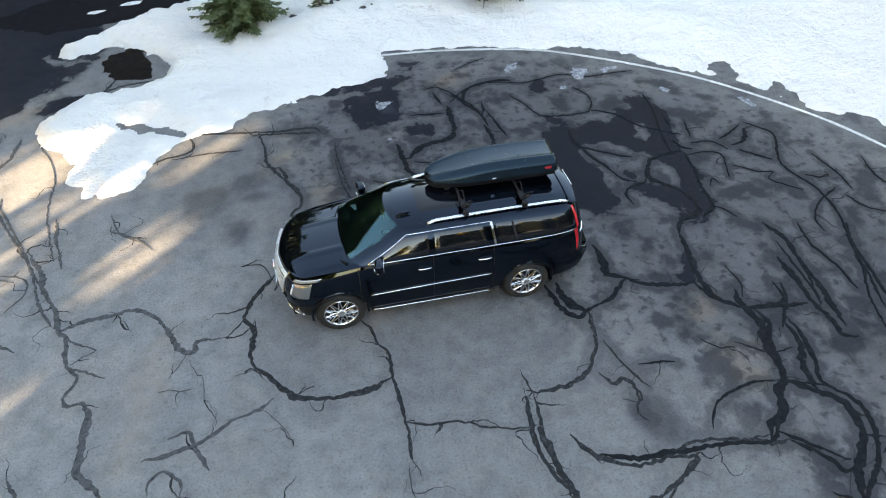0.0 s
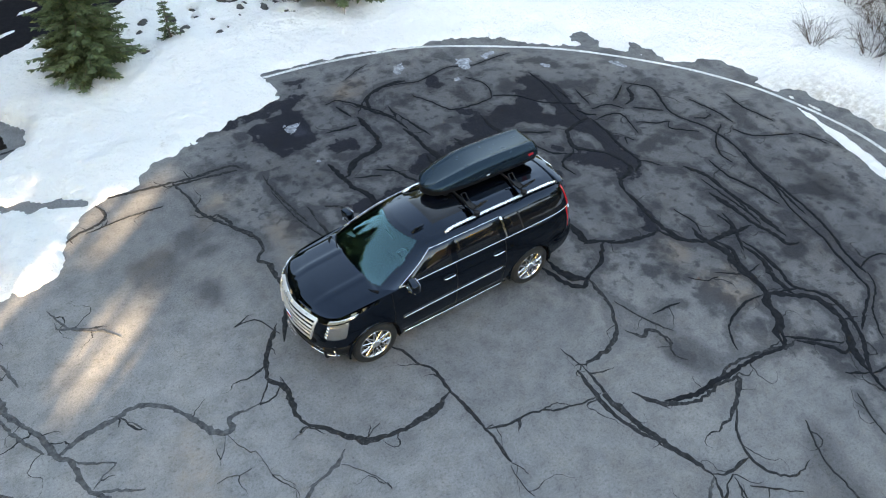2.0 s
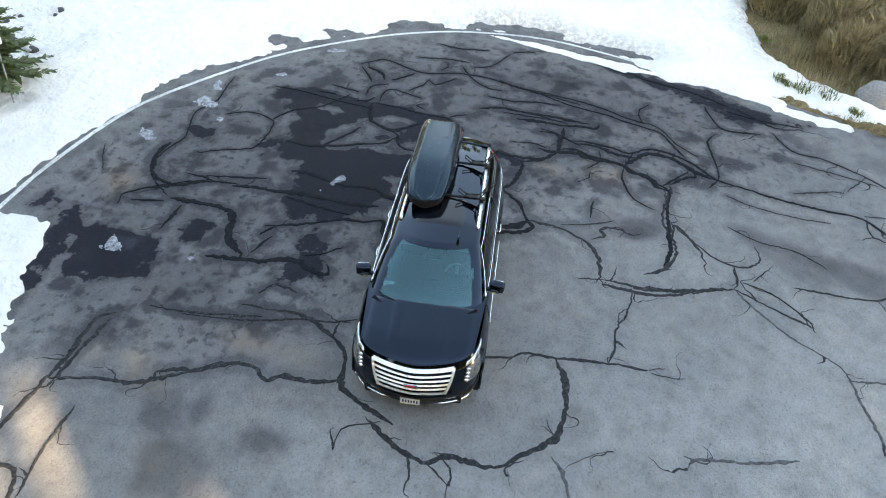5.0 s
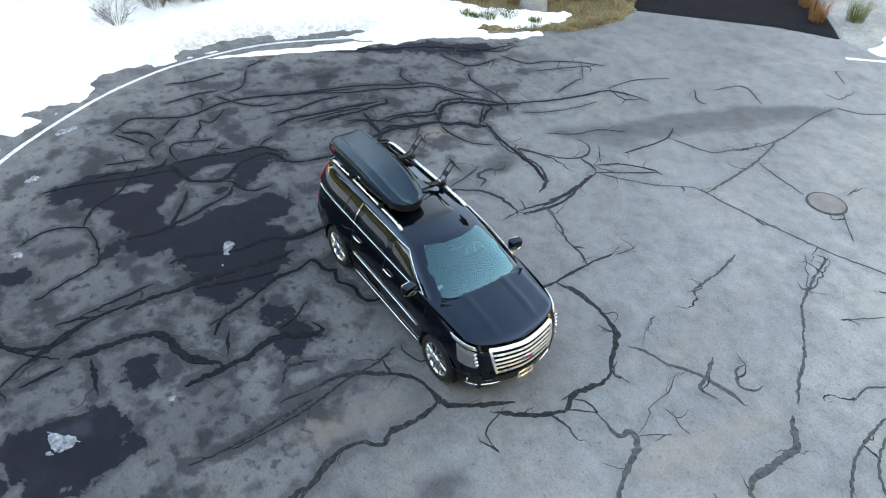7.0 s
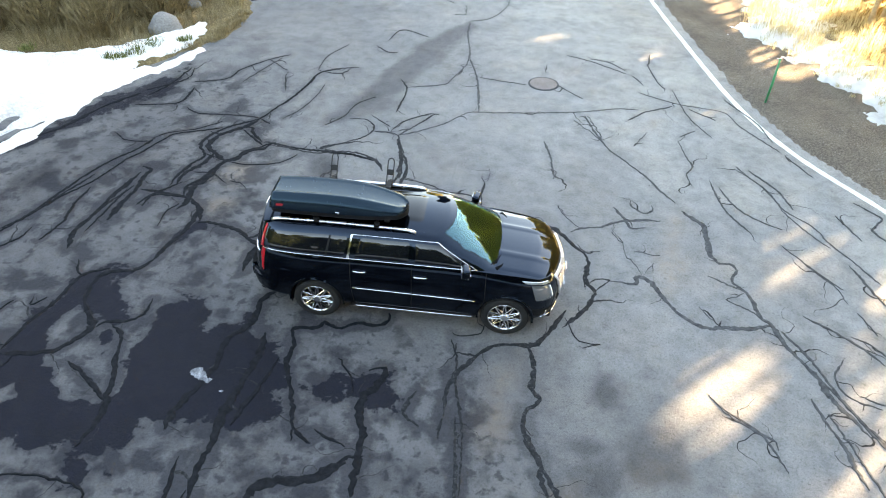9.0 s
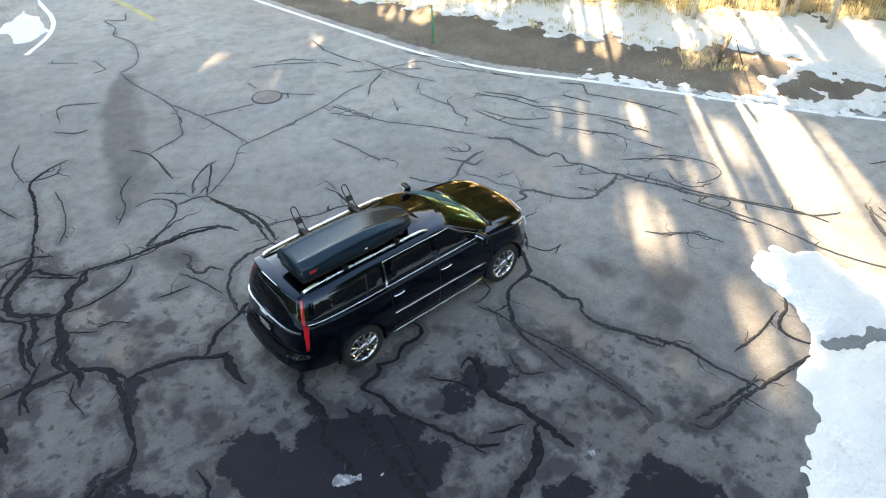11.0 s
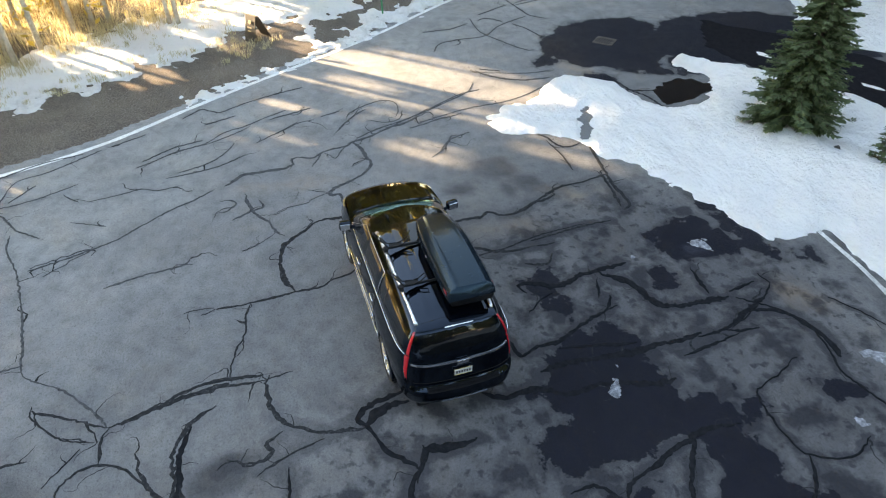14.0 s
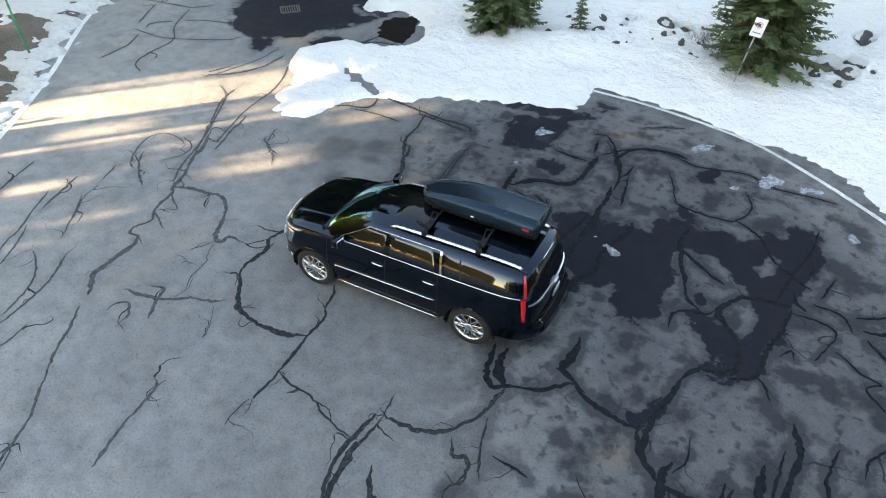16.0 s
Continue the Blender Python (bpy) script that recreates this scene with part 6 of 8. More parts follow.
# wheels
def wheel_mesh():
    bm = bmesh.new()
    profile = [(0.30, -0.13), (0.385, -0.135), (0.405, -0.11), (0.408, 0.0), (0.405, 0.11), (0.385, 0.135), (0.30, 0.13), (0.285, 0.12)]
    rings = []
    for k in range(48):
        t = 2 * math.pi * k / 48
        rings.append([bm.verts.new((r * math.cos(t), y, r * math.sin(t))) for r, y in profile])
    for k in range(48):
        a, b = rings[k], rings[(k + 1) % 48]
        for j in range(len(profile) - 1):
            bm.faces.new((a[j], a[j + 1], b[j + 1], b[j]))
    for k in range(60):                          # tread blocks
        t = 2 * math.pi * k / 60
        for y in (-0.085, -0.03, 0.03, 0.085):
            box(bm, (0.030, 0.040, 0.012), Matrix.Rotation(-t, 4, "Y") @ Matrix.Translation((0.408, y, 0)) @ Matrix.Rotation(math.pi / 2, 4, "Y"))
    return bm


def rim_mesh():
    bm = bmesh.new()
    profile = [(0.288, -0.11), (0.290, 0.10), (0.300, 0.125), (0.285, 0.130), (0.272, 0.118), (0.262, 0.06), (0.255, -0.09)]
    rings = []
    for k in range(48):
        t = 2 * math.pi * k / 48
        rings.append([bm.verts.new((r * math.cos(t), y, r * math.sin(t))) for r, y in profile])
    for k in range(48):
        a, b = rings[k], rings[(k + 1) % 48]
        for j in range(len(profile) - 1):
            bm.faces.new((a[j], a[j + 1], b[j + 1], b[j]))
    return bm


def spoke_mesh():
    """A forked spoke: two bars that part towards the rim."""
    bm = bmesh.new()
    for lean in (-1, 1):
        box(bm, (0.225, 0.026, 0.022), pose(0.165, 0.112, lean * 0.022, 0, lean * 7, 0), 0.004, 1)
    return bm


TYRE, RIM, SPOKE = (bpy.data.meshes.new(n) for n in ("tyre", "rim", "spoke"))
for mesh, made in ((TYRE, wheel_mesh()), (RIM, rim_mesh()), (SPOKE, spoke_mesh())):
    made.to_mesh(mesh)
    made.free()
    mesh.materials.append(RUBBER if mesh is TYRE else CHROME)
    for face in mesh.polygons:
        face.use_smooth = mesh is not SPOKE
for a in ARCHES:
    for sign in (1, -1):
        wheel = new("wheel")
        wheel.parent = SUV
        wheel.matrix_local = pose(a, sign * 0.872, 0.405, 0, 11 if a > 0 else 37, 0 if sign > 0 else 180)
        tyre = new("tyre", TYRE)
        rim = new("rim", RIM)
        tyre.parent = rim.parent = wheel
        rim["label"] = "chrome multi-spoke rim"
        for k in range(11):
            spoke = new("spoke", SPOKE)
            spoke.parent = wheel
            spoke.matrix_local = Matrix.Rotation(2 * math.pi * k / 11, 4, "Y")
        bm = bmesh.new()
        bmesh.ops.create_cone(bm, cap_ends=True, segments=24, radius1=0.075, radius2=0.060, depth=0.05, matrix=Matrix.Translation((0, 0.115, 0)) @ Matrix.Rotation(-math.pi / 2, 4, "X"))
        part("hub_cap", bm, CHROME, wheel)
        bm = bmesh.new()
        bmesh.ops.create_cone(bm, cap_ends=True, segments=28, radius1=0.19, radius2=0.19, depth=0.03, matrix=Matrix.Translation((0, 0.04, 0)) @ Matrix.Rotation(-math.pi / 2, 4, "X"))
        part("brake_disc", bm, PLASTIC, wheel)

# roof: sunroof, fin, cross bars, spoiler
sun_x, sun_f = np.linspace(-0.62, 0.16, 12), np.linspace(-0.66, 0.66, 13)
glass_grid = [roof_point(x, f, -0.004 if i in (0, 11) or j in (0, 12) else 0.010) for i, x in enumerate(sun_x) for j, f in enumerate(sun_f)]
part_mesh("sunroof", raw(glass_grid, [(i * 13 + j, i * 13 + 13 + j, i * 13 + 14 + j, i * 13 + j + 1) for i in range(11) for j in range(12)]), SUNROOF, SUV, "dark glass sunroof", True)
bm = bmesh.new()
box(bm, (0.17, 0.05, 0.09), Matrix.Translation((0.44, 0.36, 1.845)), 0.02, 3)
for v in bm.verts:
    if v.co.z > 1.85:
        v.co.x -= 0.07
        v.co.y = 0.36 + (v.co.y - 0.36) * 0.5
part("aerial_fin", bm, PAINT, SUV, "", True)
bm = bmesh.new()
box(bm, (0.20, 1.30, 0.035), pose(-2.52, 0, 1.812, 0, -7, 0), 0.018, 3)
bmesh.ops.subdivide_edges(bm, edges=[e for e in bm.edges if abs(e.verts[0].co.y - e.verts[1].co.y) > 0.5], cuts=11)
for v in bm.verts:
    v.co.z += 0.055 * (1 - (v.co.y / 0.68) ** 2) - 0.035
    if v.co.x < -2.54:
        v.co.x += 0.16 * (v.co.y / 0.68) ** 2 * 0.5
spoiler = part("spoiler", bm, PAINT, SUV, "gloss black roof spoiler", True)
part("brake_light", box(bmesh.new(), (0.02, 0.46, 0.022), pose(-2.618, 0, 1.826, 0, -7, 0), 0.006, 1), LAMP_CLEAR, spoiler, "pale high brake light")

# front: grille, lamps, bumper, plate
def front_strip(name, y0, y1, v0, v1, material, parent, label="", out=0.02, thick=0.03, bow=0.0):
    """A bar across the nose between shares y0 and y1 of its half width, from height v0 to v1."""
    bm = bmesh.new()
    n = 18
    rows = []
    for k in range(n):
        y = y0 + (y1 - y0) * k / (n - 1)
        a, b = on_front(lower, y, v0, out), on_front(lower, y, v1, out)
        low, nose = a + (b - a) * 0.08 + Vector((bow * 0.9, 0, 0)), a + (b - a) * 0.15 + Vector((bow, 0, 0))
        rows.append([bm.verts.new(p) for p in (a - Vector((thick, 0, 0)), a, low, nose, b - Vector((bow * 0.8, 0, 0)), b - Vector((thick, 0, 0)))])
    for r, q in zip(rows, rows[1:]):
        for j in range(6):
            bm.faces.new((r[j], r[(j + 1) % 6], q[(j + 1) % 6], q[j]))
    bm.faces.new(rows[0])
    bm.faces.new(rows[-1][::-1])
    bmesh.ops.recalc_face_normals(bm, faces=bm.faces)
    return part(name, bm, material, parent, label)


grille = front_strip("grille", -0.62, 0.62, 0.40, 0.93, DARK_TRIM, SUV, "black grille with broad chrome bars", 0.012)
front_strip("top_bar", -0.64, 0.64, 0.925, 0.960, BRIGHT_BAR, grille, "chrome bar", 0.022, 0.03, 0.014)
for k, v in enumerate((0.830, 0.735, 0.640, 0.545)):
    half = 0.625 - 0.028 * k
    front_strip("bar", -half, half, v, v + 0.027, BRIGHT_BAR, grille, "chrome bar", 0.014, 0.010, 0.010)
front_strip("bottom_bar", -0.50, 0.50, 0.43, 0.465, BRIGHT_BAR, grille, "chrome bar", 0.022)
for sign in (1, -1):
    bm = bmesh.new()
    pts = [on_front(lower, sign * (0.645 - 0.13 * t), 0.95 - 0.50 * t, 0.020) for t in np.linspace(0, 1, 8)]
    part("side_bar", tube(bm, pts, 0.022, 6), BRIGHT_BAR, grille, "chrome bar", True)
part("badge", box(bmesh.new(), (0.02, 0.20, 0.09), pose(2.665, 0, 0.85, 0, 3, 0), 0.008, 2), CHROME, grille, "plain shield badge")
part("badge_centre", box(bmesh.new(), (0.012, 0.12, 0.05), pose(2.678, 0, 0.85, 0, 3, 0), 0.004, 1), BADGE_RED, grille, "plain dark red badge centre")


def corner_patch(name, y0, y1, v0, v1, material, parent, label, lift, slant=0.0, rear=False):
    """A lamp that wraps round a corner of the body; y0 and y1 run past 1 on to the side."""
    sign = 1 if y0 > 0 else -1

    def us(s, t):
        y = abs(y0) + (abs(y1) - abs(y0)) * s + slant * t
        if y <= EDGE_AT:
            u = (mate(y), sign * y)
        else:
            turn = EDGE_AT - (y - EDGE_AT)
            u = (turn, sign * mate(turn))
        return (-u[0], u[1]) if rear else u

    return patch(lower, us, lambda s, t: v0 + (v1 - v0) * t, lift, name, material, parent, label)


for sign in (1, -1):
    lamp = corner_patch("headlight", sign * 0.79, sign * 0.97, 0.56, 0.90, LAMP_HOUSING, SUV, "tall clear headlight with stacked lenses", 0.014, 0.03)
    corner_patch("light_blade", sign * 0.80, sign * 1.04, 0.915, 0.965, LAMP_CLEAR, lamp, "bright lamp blade along the fender", 0.016, 0.02)
    for k in range(4):
        p = on_front(lower, sign * (0.80 + 0.012 * k), 0.655 + 0.066 * k, 0.014)
        bm = bmesh.new()
        bmesh.ops.create_uvsphere(bm, u_segments=12, v_segments=8, radius=0.030, matrix=Matrix.Translation(p) @ Matrix.Diagonal((0.6, 1.3, 1, 1)))
        part("lens", bm, CHROME, lamp, "", True)
    corner_patch("bumper_blade", sign * 0.70, sign * 0.98, 0.13, 0.36, PLASTIC, SUV, "black bumper corner vent", 0.012, 0.02)
    bm = bmesh.new()
    pts = [lower(mate(y), sign * y, 0.10 + 0.02 * y) + Vector((0.03, 0, 0)) for y in np.linspace(0.42, EDGE_AT, 10)]
    part("bumper_trim", tube(bm, pts, 0.018, 6), CHROME, SUV, "chrome lower bumper blade", True)
    bm = bmesh.new()
    pts = [lower(mate(0.885), sign * 0.885, v) + Vector((0.03, sign * 0.02, 0)) for v in np.linspace(0.12, 0.33, 6)]
    part("fog_trim", tube(bm, pts, 0.014, 6), CHROME, SUV, "chrome fog lamp strip", True)
front_strip("lower_intake", -0.55, 0.55, 0.12, 0.33, PLASTIC, SUV, "black lower air intake", 0.012)
front_strip("skid_trim", -0.42, 0.42, 0.075, 0.115, CHROME, SUV, "chrome lower strip", 0.03, 0.03)


def number_plate(place, ink):
    plate = part("number_plate", box(bmesh.new(), (0.012, 0.29, 0.125), place, 0.004, 1), PLATE, SUV, "white number plate with plain dark bars")
    for k in range(6):
        part("plate_bar", box(bmesh.new(), (0.004, 0.024, 0.058), place @ Matrix.Translation((0.008, -0.105 + 0.042 * k, -0.005)), 0.001, 1), ink, plate)
    part("plate_frame", tube(bmesh.new(), [place @ Vector((0.004, y, z)) for y, z in ((-0.15, -0.067), (0.15, -0.067), (0.15, 0.067), (-0.15, 0.067), (-0.15, -0.067))], 0.008, 6), CHROME, plate)


number_plate(pose(2.665, 0, 0.50, 0, 0, 0), PLASTIC)
number_plate(pose(-2.835, 0, 1.02, 0, 3, 180), PLASTIC)

# rear: lamps, tailgate trim, bumper
for sign in (1, -1):
    rows = []
    bm = bmesh.new()
    for t in np.linspace(0, 1, 18):
        if t < 0.42:
            v = 0.52 + 0.48 * t / 0.42
            a, b = lower(-0.885, sign * mate(0.885), v), lower(-mate(0.80), sign * 0.80, v)
        else:
            w = (t - 0.42) / 0.58 * 0.86
            a, b = upper(-0.900, sign * mate(0.900), w), upper(-mate(0.84), sign * 0.84, w)
        width = 0.5 + 0.5 * math.sin(math.pi * min(1, 0.25 + 0.8 * (1 - t)))
        out = Vector((-0.016, sign * 0.014, 0))
        rows.append([bm.verts.new(a + (b - a) * (0.5 + k * 0.22 * width) + out) for k in (-1, -0.33, 0.33, 1)])
    for r, q in zip(rows, rows[1:]):
        for j in range(3):
            bm.faces.new((r[j], r[j + 1], q[j + 1], q[j]))
    bmesh.ops.recalc_face_normals(bm, faces=bm.faces)
    bmesh.ops.solidify(bm, geom=list(bm.faces), thickness=0.02)
    tail = part("tail_lamp", bm, LAMP_RED, SUV, "tall narrow red tail lamp", True)


def rear_strip(name, half, v0, v1, material, label, out=0.015, fn=None, parent=None):
    bm = bmesh.new()
    rows = []
    for y in np.linspace(-half, half, 20):
        a, b = on_front(fn or lower, y, v0, out, True), on_front(fn or lower, y, v1, out, True)
        rows.append([bm.verts.new(p) for p in (a + Vector((0.03, 0, 0)), a, b, b + Vector((0.03, 0, 0)))])
    for r, q in zip(rows, rows[1:]):
        for j in range(4):
            bm.faces.new((r[j], r[(j + 1) % 4], q[(j + 1) % 4], q[j]))
    bm.faces.new(rows[0])
    bm.faces.new(rows[-1][::-1])
    bmesh.ops.recalc_face_normals(bm, faces=bm.faces)
    return part(name, bm, material, parent or SUV, label)


rear_strip("tailgate_trim", 0.82, 0.845, 0.875, CHROME, "chrome strip across the tailgate", 0.016)
part("rear_badge", box(bmesh.new(), (0.02, 0.19, 0.075), pose(-2.825, 0, 1.215, 0, 3, 0), 0.008, 2), CHROME, SUV, "plain shield badge")
rear_strip("rear_bumper", 0.70, 0.20, 0.38, PAINT, "black rear bumper", 0.03)
for k, v in enumerate((0.385, 0.405)):
    rear_strip("bumper_tread", 0.60, v, v + 0.012, DARK_TRIM, "ribbed bumper step", 0.045 - 0.010 * k)
rear_strip("lower_rear_trim", 0.40, 0.10, 0.13, CHROME, "chrome lower strip", 0.02)
rear_strip("tailgate_gap", 0.78, 0.50, 0.508, PLASTIC, "", 0.006)

# wipers and what shows through the windscreen
for shift in (0.0, -0.78):
    pts = [upper(mate(f), f, w) + Vector((0.018, 0, 0.016)) for f, w in ((0.62 + shift, 0.03), (0.46 + shift, 0.07), (0.10 + shift, 0.10), (-0.02 + shift, 0.105))]
    part("wiper", tube(bmesh.new(), pts, 0.009, 6), DARK_TRIM, SUV)
bm = tube(bmesh.new(), [upper(mate(f), f, 0.0) + Vector((0.045, 0, 0.012)) for f in np.linspace(-0.86, 0.86, 25)], 0.034, 8)
part("cowl", bm, DARK_TRIM, SUV, "black plastic cowl below the windscreen", True)
part("dashboard", box(bmesh.new(), (0.55, 1.50, 0.12), pose(1.02, 0, 1.27, 0, 4, 0), 0.04, 3), DASH, SUV, "dark dashboard", True)
for y in (0.40, -0.40):
    seat = part("seat", box(bmesh.new(), (0.16, 0.50, 0.62), pose(0.12, y, 1.25, 0, -14, 0), 0.06, 3), LEATHER, SUV, "dark leather seat", True)
    part("headrest", box(bmesh.new(), (0.10, 0.26, 0.18), pose(0.03, y, 1.62, 0, -8, 0), 0.04, 3), LEATHER, seat, "", True)
bm = bmesh.new()
ring = [pose(0.74, 0.40, 1.33, 0, 62, 0) @ Vector((0.19 * math.cos(t), 0.19 * math.sin(t), 0)) for t in np.linspace(0, 2 * math.pi, 25)]
tube(bm, ring, 0.016, 8, False)
tube(bm, [ring[0], ring[12]], 0.02, 6)
part("steering_wheel", bm, LEATHER, SUV, "", True)
part("parking_card", box(bmesh.new(), (0.10, 0.16, 0.004), pose(1.14, -0.62, 1.355, 0, 8, 0)), PAPER, SUV, "white paper card on the dashboard")
part("mirror_inside", box(bmesh.new(), (0.03, 0.24, 0.07), pose(0.72, 0, 1.63, 0, 20, 0), 0.015, 2), PLASTIC, SUV)

# ---- what is strapped on the roof ----
for x in (-0.60, -1.62):
    bar = thing("cross_bar", "black roof cross bar clamped between the rails", "roof bar", SUV.matrix_world @ pose(x, 0, 0), "roof cross bars")
    part("beam", tube(bmesh.new(), [(0, -0.69, 1.915), (0, 0.69, 1.915)], 0.022, 8), PLASTIC, bar)
    for sign in (1, -1):
        part("foot", box(bmesh.new(), (0.10, 0.07, 0.10), Matrix.Translation((0, sign * 0.632, 1.888)), 0.02, 2), PLASTIC, bar)
    carrier = thing("kayak_carrier", "black J-shaped kayak carrier with a padded hoop", "roof carrier", SUV.matrix_world @ pose(x, 0, 0), "kayak carriers")
    hoop = [(d, y - 0.07, z - 0.01) for d, y, z in ((-0.055, 0.50, 1.965), (-0.055, 0.66, 1.985), (-0.055, 0.86, 2.25), (-0.040, 0.885, 2.285), (0.0, 0.895, 2.30), (0.040, 0.885, 2.285), (0.055, 0.86, 2.25), (0.055, 0.66, 1.985), (0.055, 0.50, 1.965))]
    part("hoop", tube(bmesh.new(), hoop, 0.010, 7), PLASTIC, carrier, "", True)
    back = [(d, y - 0.07, z - 0.01) for d, y, z in ((-0.045, 0.50, 1.965), (-0.045, 0.40, 1.99), (-0.045, 0.30, 2.07), (0.045, 0.30, 2.07), (0.045, 0.40, 1.99), (0.045, 0.50, 1.965))]
    part("cradle", tube(bmesh.new(), back, 0.010, 7), PLASTIC, carrier, "", True)
    part("clamp", box(bmesh.new(), (0.11, 0.22, 0.035), Matrix.Translation((0, 0.45, 1.945)), 0.012, 2), PLASTIC, carrier)
    part("pad", box(bmesh.new(), (0.13, 0.10, 0.03), pose(0, 0.67, 2.09, 53, 0, 0), 0.012, 2), RUBBER, carrier)


def cargo_box():
    """A long roof box: pointed nose, square tail, a lid over a shallow tray."""
    holder = thing("roof_cargo_box", "long matt black roof cargo box with a tapered nose", "cargo box", SUV.matrix_world @ pose(-1.26, -0.30, 1.945))
    ls = np.linspace(0, 1, 40)                     # tail to nose
    length = 2.28

    def half(l):
        return 0.390 * (1 - 0.38 * max(0, (l - 0.52) / 0.48) ** 2.4) * (1 - 0.06 * max(0, (0.25 - l) / 0.25) ** 2) * min(1, (1.004 - l) / 0.06) ** 0.42

    def high(l):
        return (0.345 + 0.030 * math.sin(math.pi * min(1, l / 0.8))) * (1 - 0.55 * max(0, (l - 0.52) / 0.48) ** 2.2)

    def tail(l, z):
        return 0.10 * z * max(0, 1 - l / 0.10)

    seam = 0.13
    for name, z0, z1, grow, label in (("tray", 0.0, seam, 0.0, "black lower tray"), ("lid", seam + 0.006, 1.0, 0.010, "matt black domed lid with two creases")):
        rows = []
        for l in ls:
            ring = []
            for k in range(29):
                a = math.pi * k / 28                  # from one side over the top to the other
                c, s = math.cos(a), math.sin(a)
                e = 0.34
                yy, zz = math.copysign(abs(c) ** e, c), s ** e
                if name == "tray":
                    z = seam * (1 - s ** 0.25) if s > 0 else seam
                    y = half(l) * math.copysign(abs(c) ** 0.30, c) * (0.90 + 0.10 * z / seam)
                else:
                    top = high(l)
                    z = seam + 0.006 + (top - seam) * zz
                    lean = 1 - 0.16 * zz ** 2.5
                    y = (half(l) + grow) * yy * lean
                    if zz > 0.9:
                        z += 0.018 * math.exp(-(((abs(y) / max(half(l), 1e-3)) - 0.62) / 0.10) ** 2)
                ring.append(((l - 0.5) * length + (tail(l, z) if name == "lid" else 0.04 * max(0, 1 - l / 0.1)), y, z))
            rows.append(ring)
        vs = [p for r in rows for p in r]
        fs_ = [(i * 29 + k, i * 29 + k + 1, i * 29 + 30 + k, i * 29 + 29 + k) for i in range(39) for k in range(28)]
        fs_ += [tuple(range(29)), tuple(39 * 29 + k for k in range(28, -1, -1))]
        mesh = raw(vs, fs_)
        bm = bmesh.new()
        bm.from_mesh(mesh)
        bmesh.ops.recalc_face_normals(bm, faces=bm.faces)
        part(name, bm, BOX_SHELL if name == "lid" else PLASTIC, holder, label, True)
    for sign in (1, -1):
        part("red_label", box(bmesh.new(), (0.15, 0.006, 0.045), pose(-0.93, sign * 0.382, 0.215, sign * 4, 0, 0)), BADGE_RED, holder, "plain red maker's label")
        part("latch", box(bmesh.new(), (0.07, 0.016, 0.03), pose(0.02, sign * 0.396, 0.155), 0.006, 1), SATIN, holder, "small silver latch")
    for x in (0.82, -0.20):
        for y in (-0.25, 0.25):
            part("mount", box(bmesh.new(), (0.09, 0.06, 0.05), Matrix.Translation((x, y, -0.012)), 0.01, 1), PLASTIC, holder)
    return holder


cargo_box()


# ---- trees ----
def spruce_meshes(height, width, seed, boughs=150, sprays=26, bare=0.04):
    """A spruce: trunk, and a crown of drooping boughs set with short flat sprays of needles."""
    rng = np.random.default_rng(seed)
    bm = bmesh.new()
    tube(bm, [(0, 0, -0.05), (0.02, 0, height * 0.5), (0, 0.01, height)], [0.035 * width + 0.02, 0.02 * width + 0.012, 0.008], 8)
    verts, faces = [], []
    for k in range(boughs):
        h = bare + (0.99 - bare) * (k + rng.uniform(0, 1)) / boughs
        z = h * height
        reach = 0.5 * width * (1 - h) ** 0.78 * rng.uniform(0.72, 1.12) + 0.05
        turn = k * 2.39996 + rng.uniform(-0.4, 0.4)
        c, s = math.cos(turn), math.sin(turn)
        sag = rng.uniform(0.18, 0.42)
        line = []
        for f in np.linspace(0, 1, 5):
            line.append((c * reach * f, s * reach * f, z + reach * (0.22 * f - sag * f * f + 0.10 * f ** 4)))
        tube(bm, line, [0.018, 0.014, 0.010, 0.006, 0.003], 4, False)
        for j in range(sprays):
            f = 0.15 + 0.85 * (j + rng.uniform(0, 1)) / sprays
            p = np.array([c * reach * f, s * reach * f, z + reach * (0.22 * f - sag * f * f + 0.10 * f ** 4)])
            fan = (1 if j % 2 else -1) * rng.uniform(0.35, 1.15)
            long = (0.10 + 0.26 * reach * (1.05 - f)) * rng.uniform(0.7, 1.2)
            d = np.array([math.cos(turn + fan), math.sin(turn + fan), rng.uniform(-0.45, 0.12)])
            d /= np.linalg.norm(d)
            side = np.cross(d, (0, 0, 1))
            side /= np.linalg.norm(side)
            up = np.cross(side, d) * rng.uniform(-0.6, 0.6) + side
            w = long * rng.uniform(0.16, 0.26)
            n = len(verts)
            for q in (p, p + d * long * 0.35 + up * w, p + d * long, p + d * long * 0.35 - up * w, p + d * long * 0.7 + np.array([0, 0, -0.4 * w])):
                verts.append(q)
            faces += [(n, n + 1, n + 4), (n + 1, n + 2, n + 4), (n + 2, n + 3, n + 4), (n + 3, n, n + 4)]
    return bm, raw(verts, faces)


def spruce(label, place, height, width, seed, boughs, sprays, group=""):
    tree = thing("spruce_tree" if height > 2 else "spruce_sapling", label, "tree", pose(*place, 0, 0, seed * 40), group)
    wood, crown = spruce_meshes(height, width, seed, boughs, sprays)
    part("trunk", wood, BARK, tree)
    part_mesh("crown", crown, SPRUCE, tree, "dark green drooping needle boughs")
    return tree


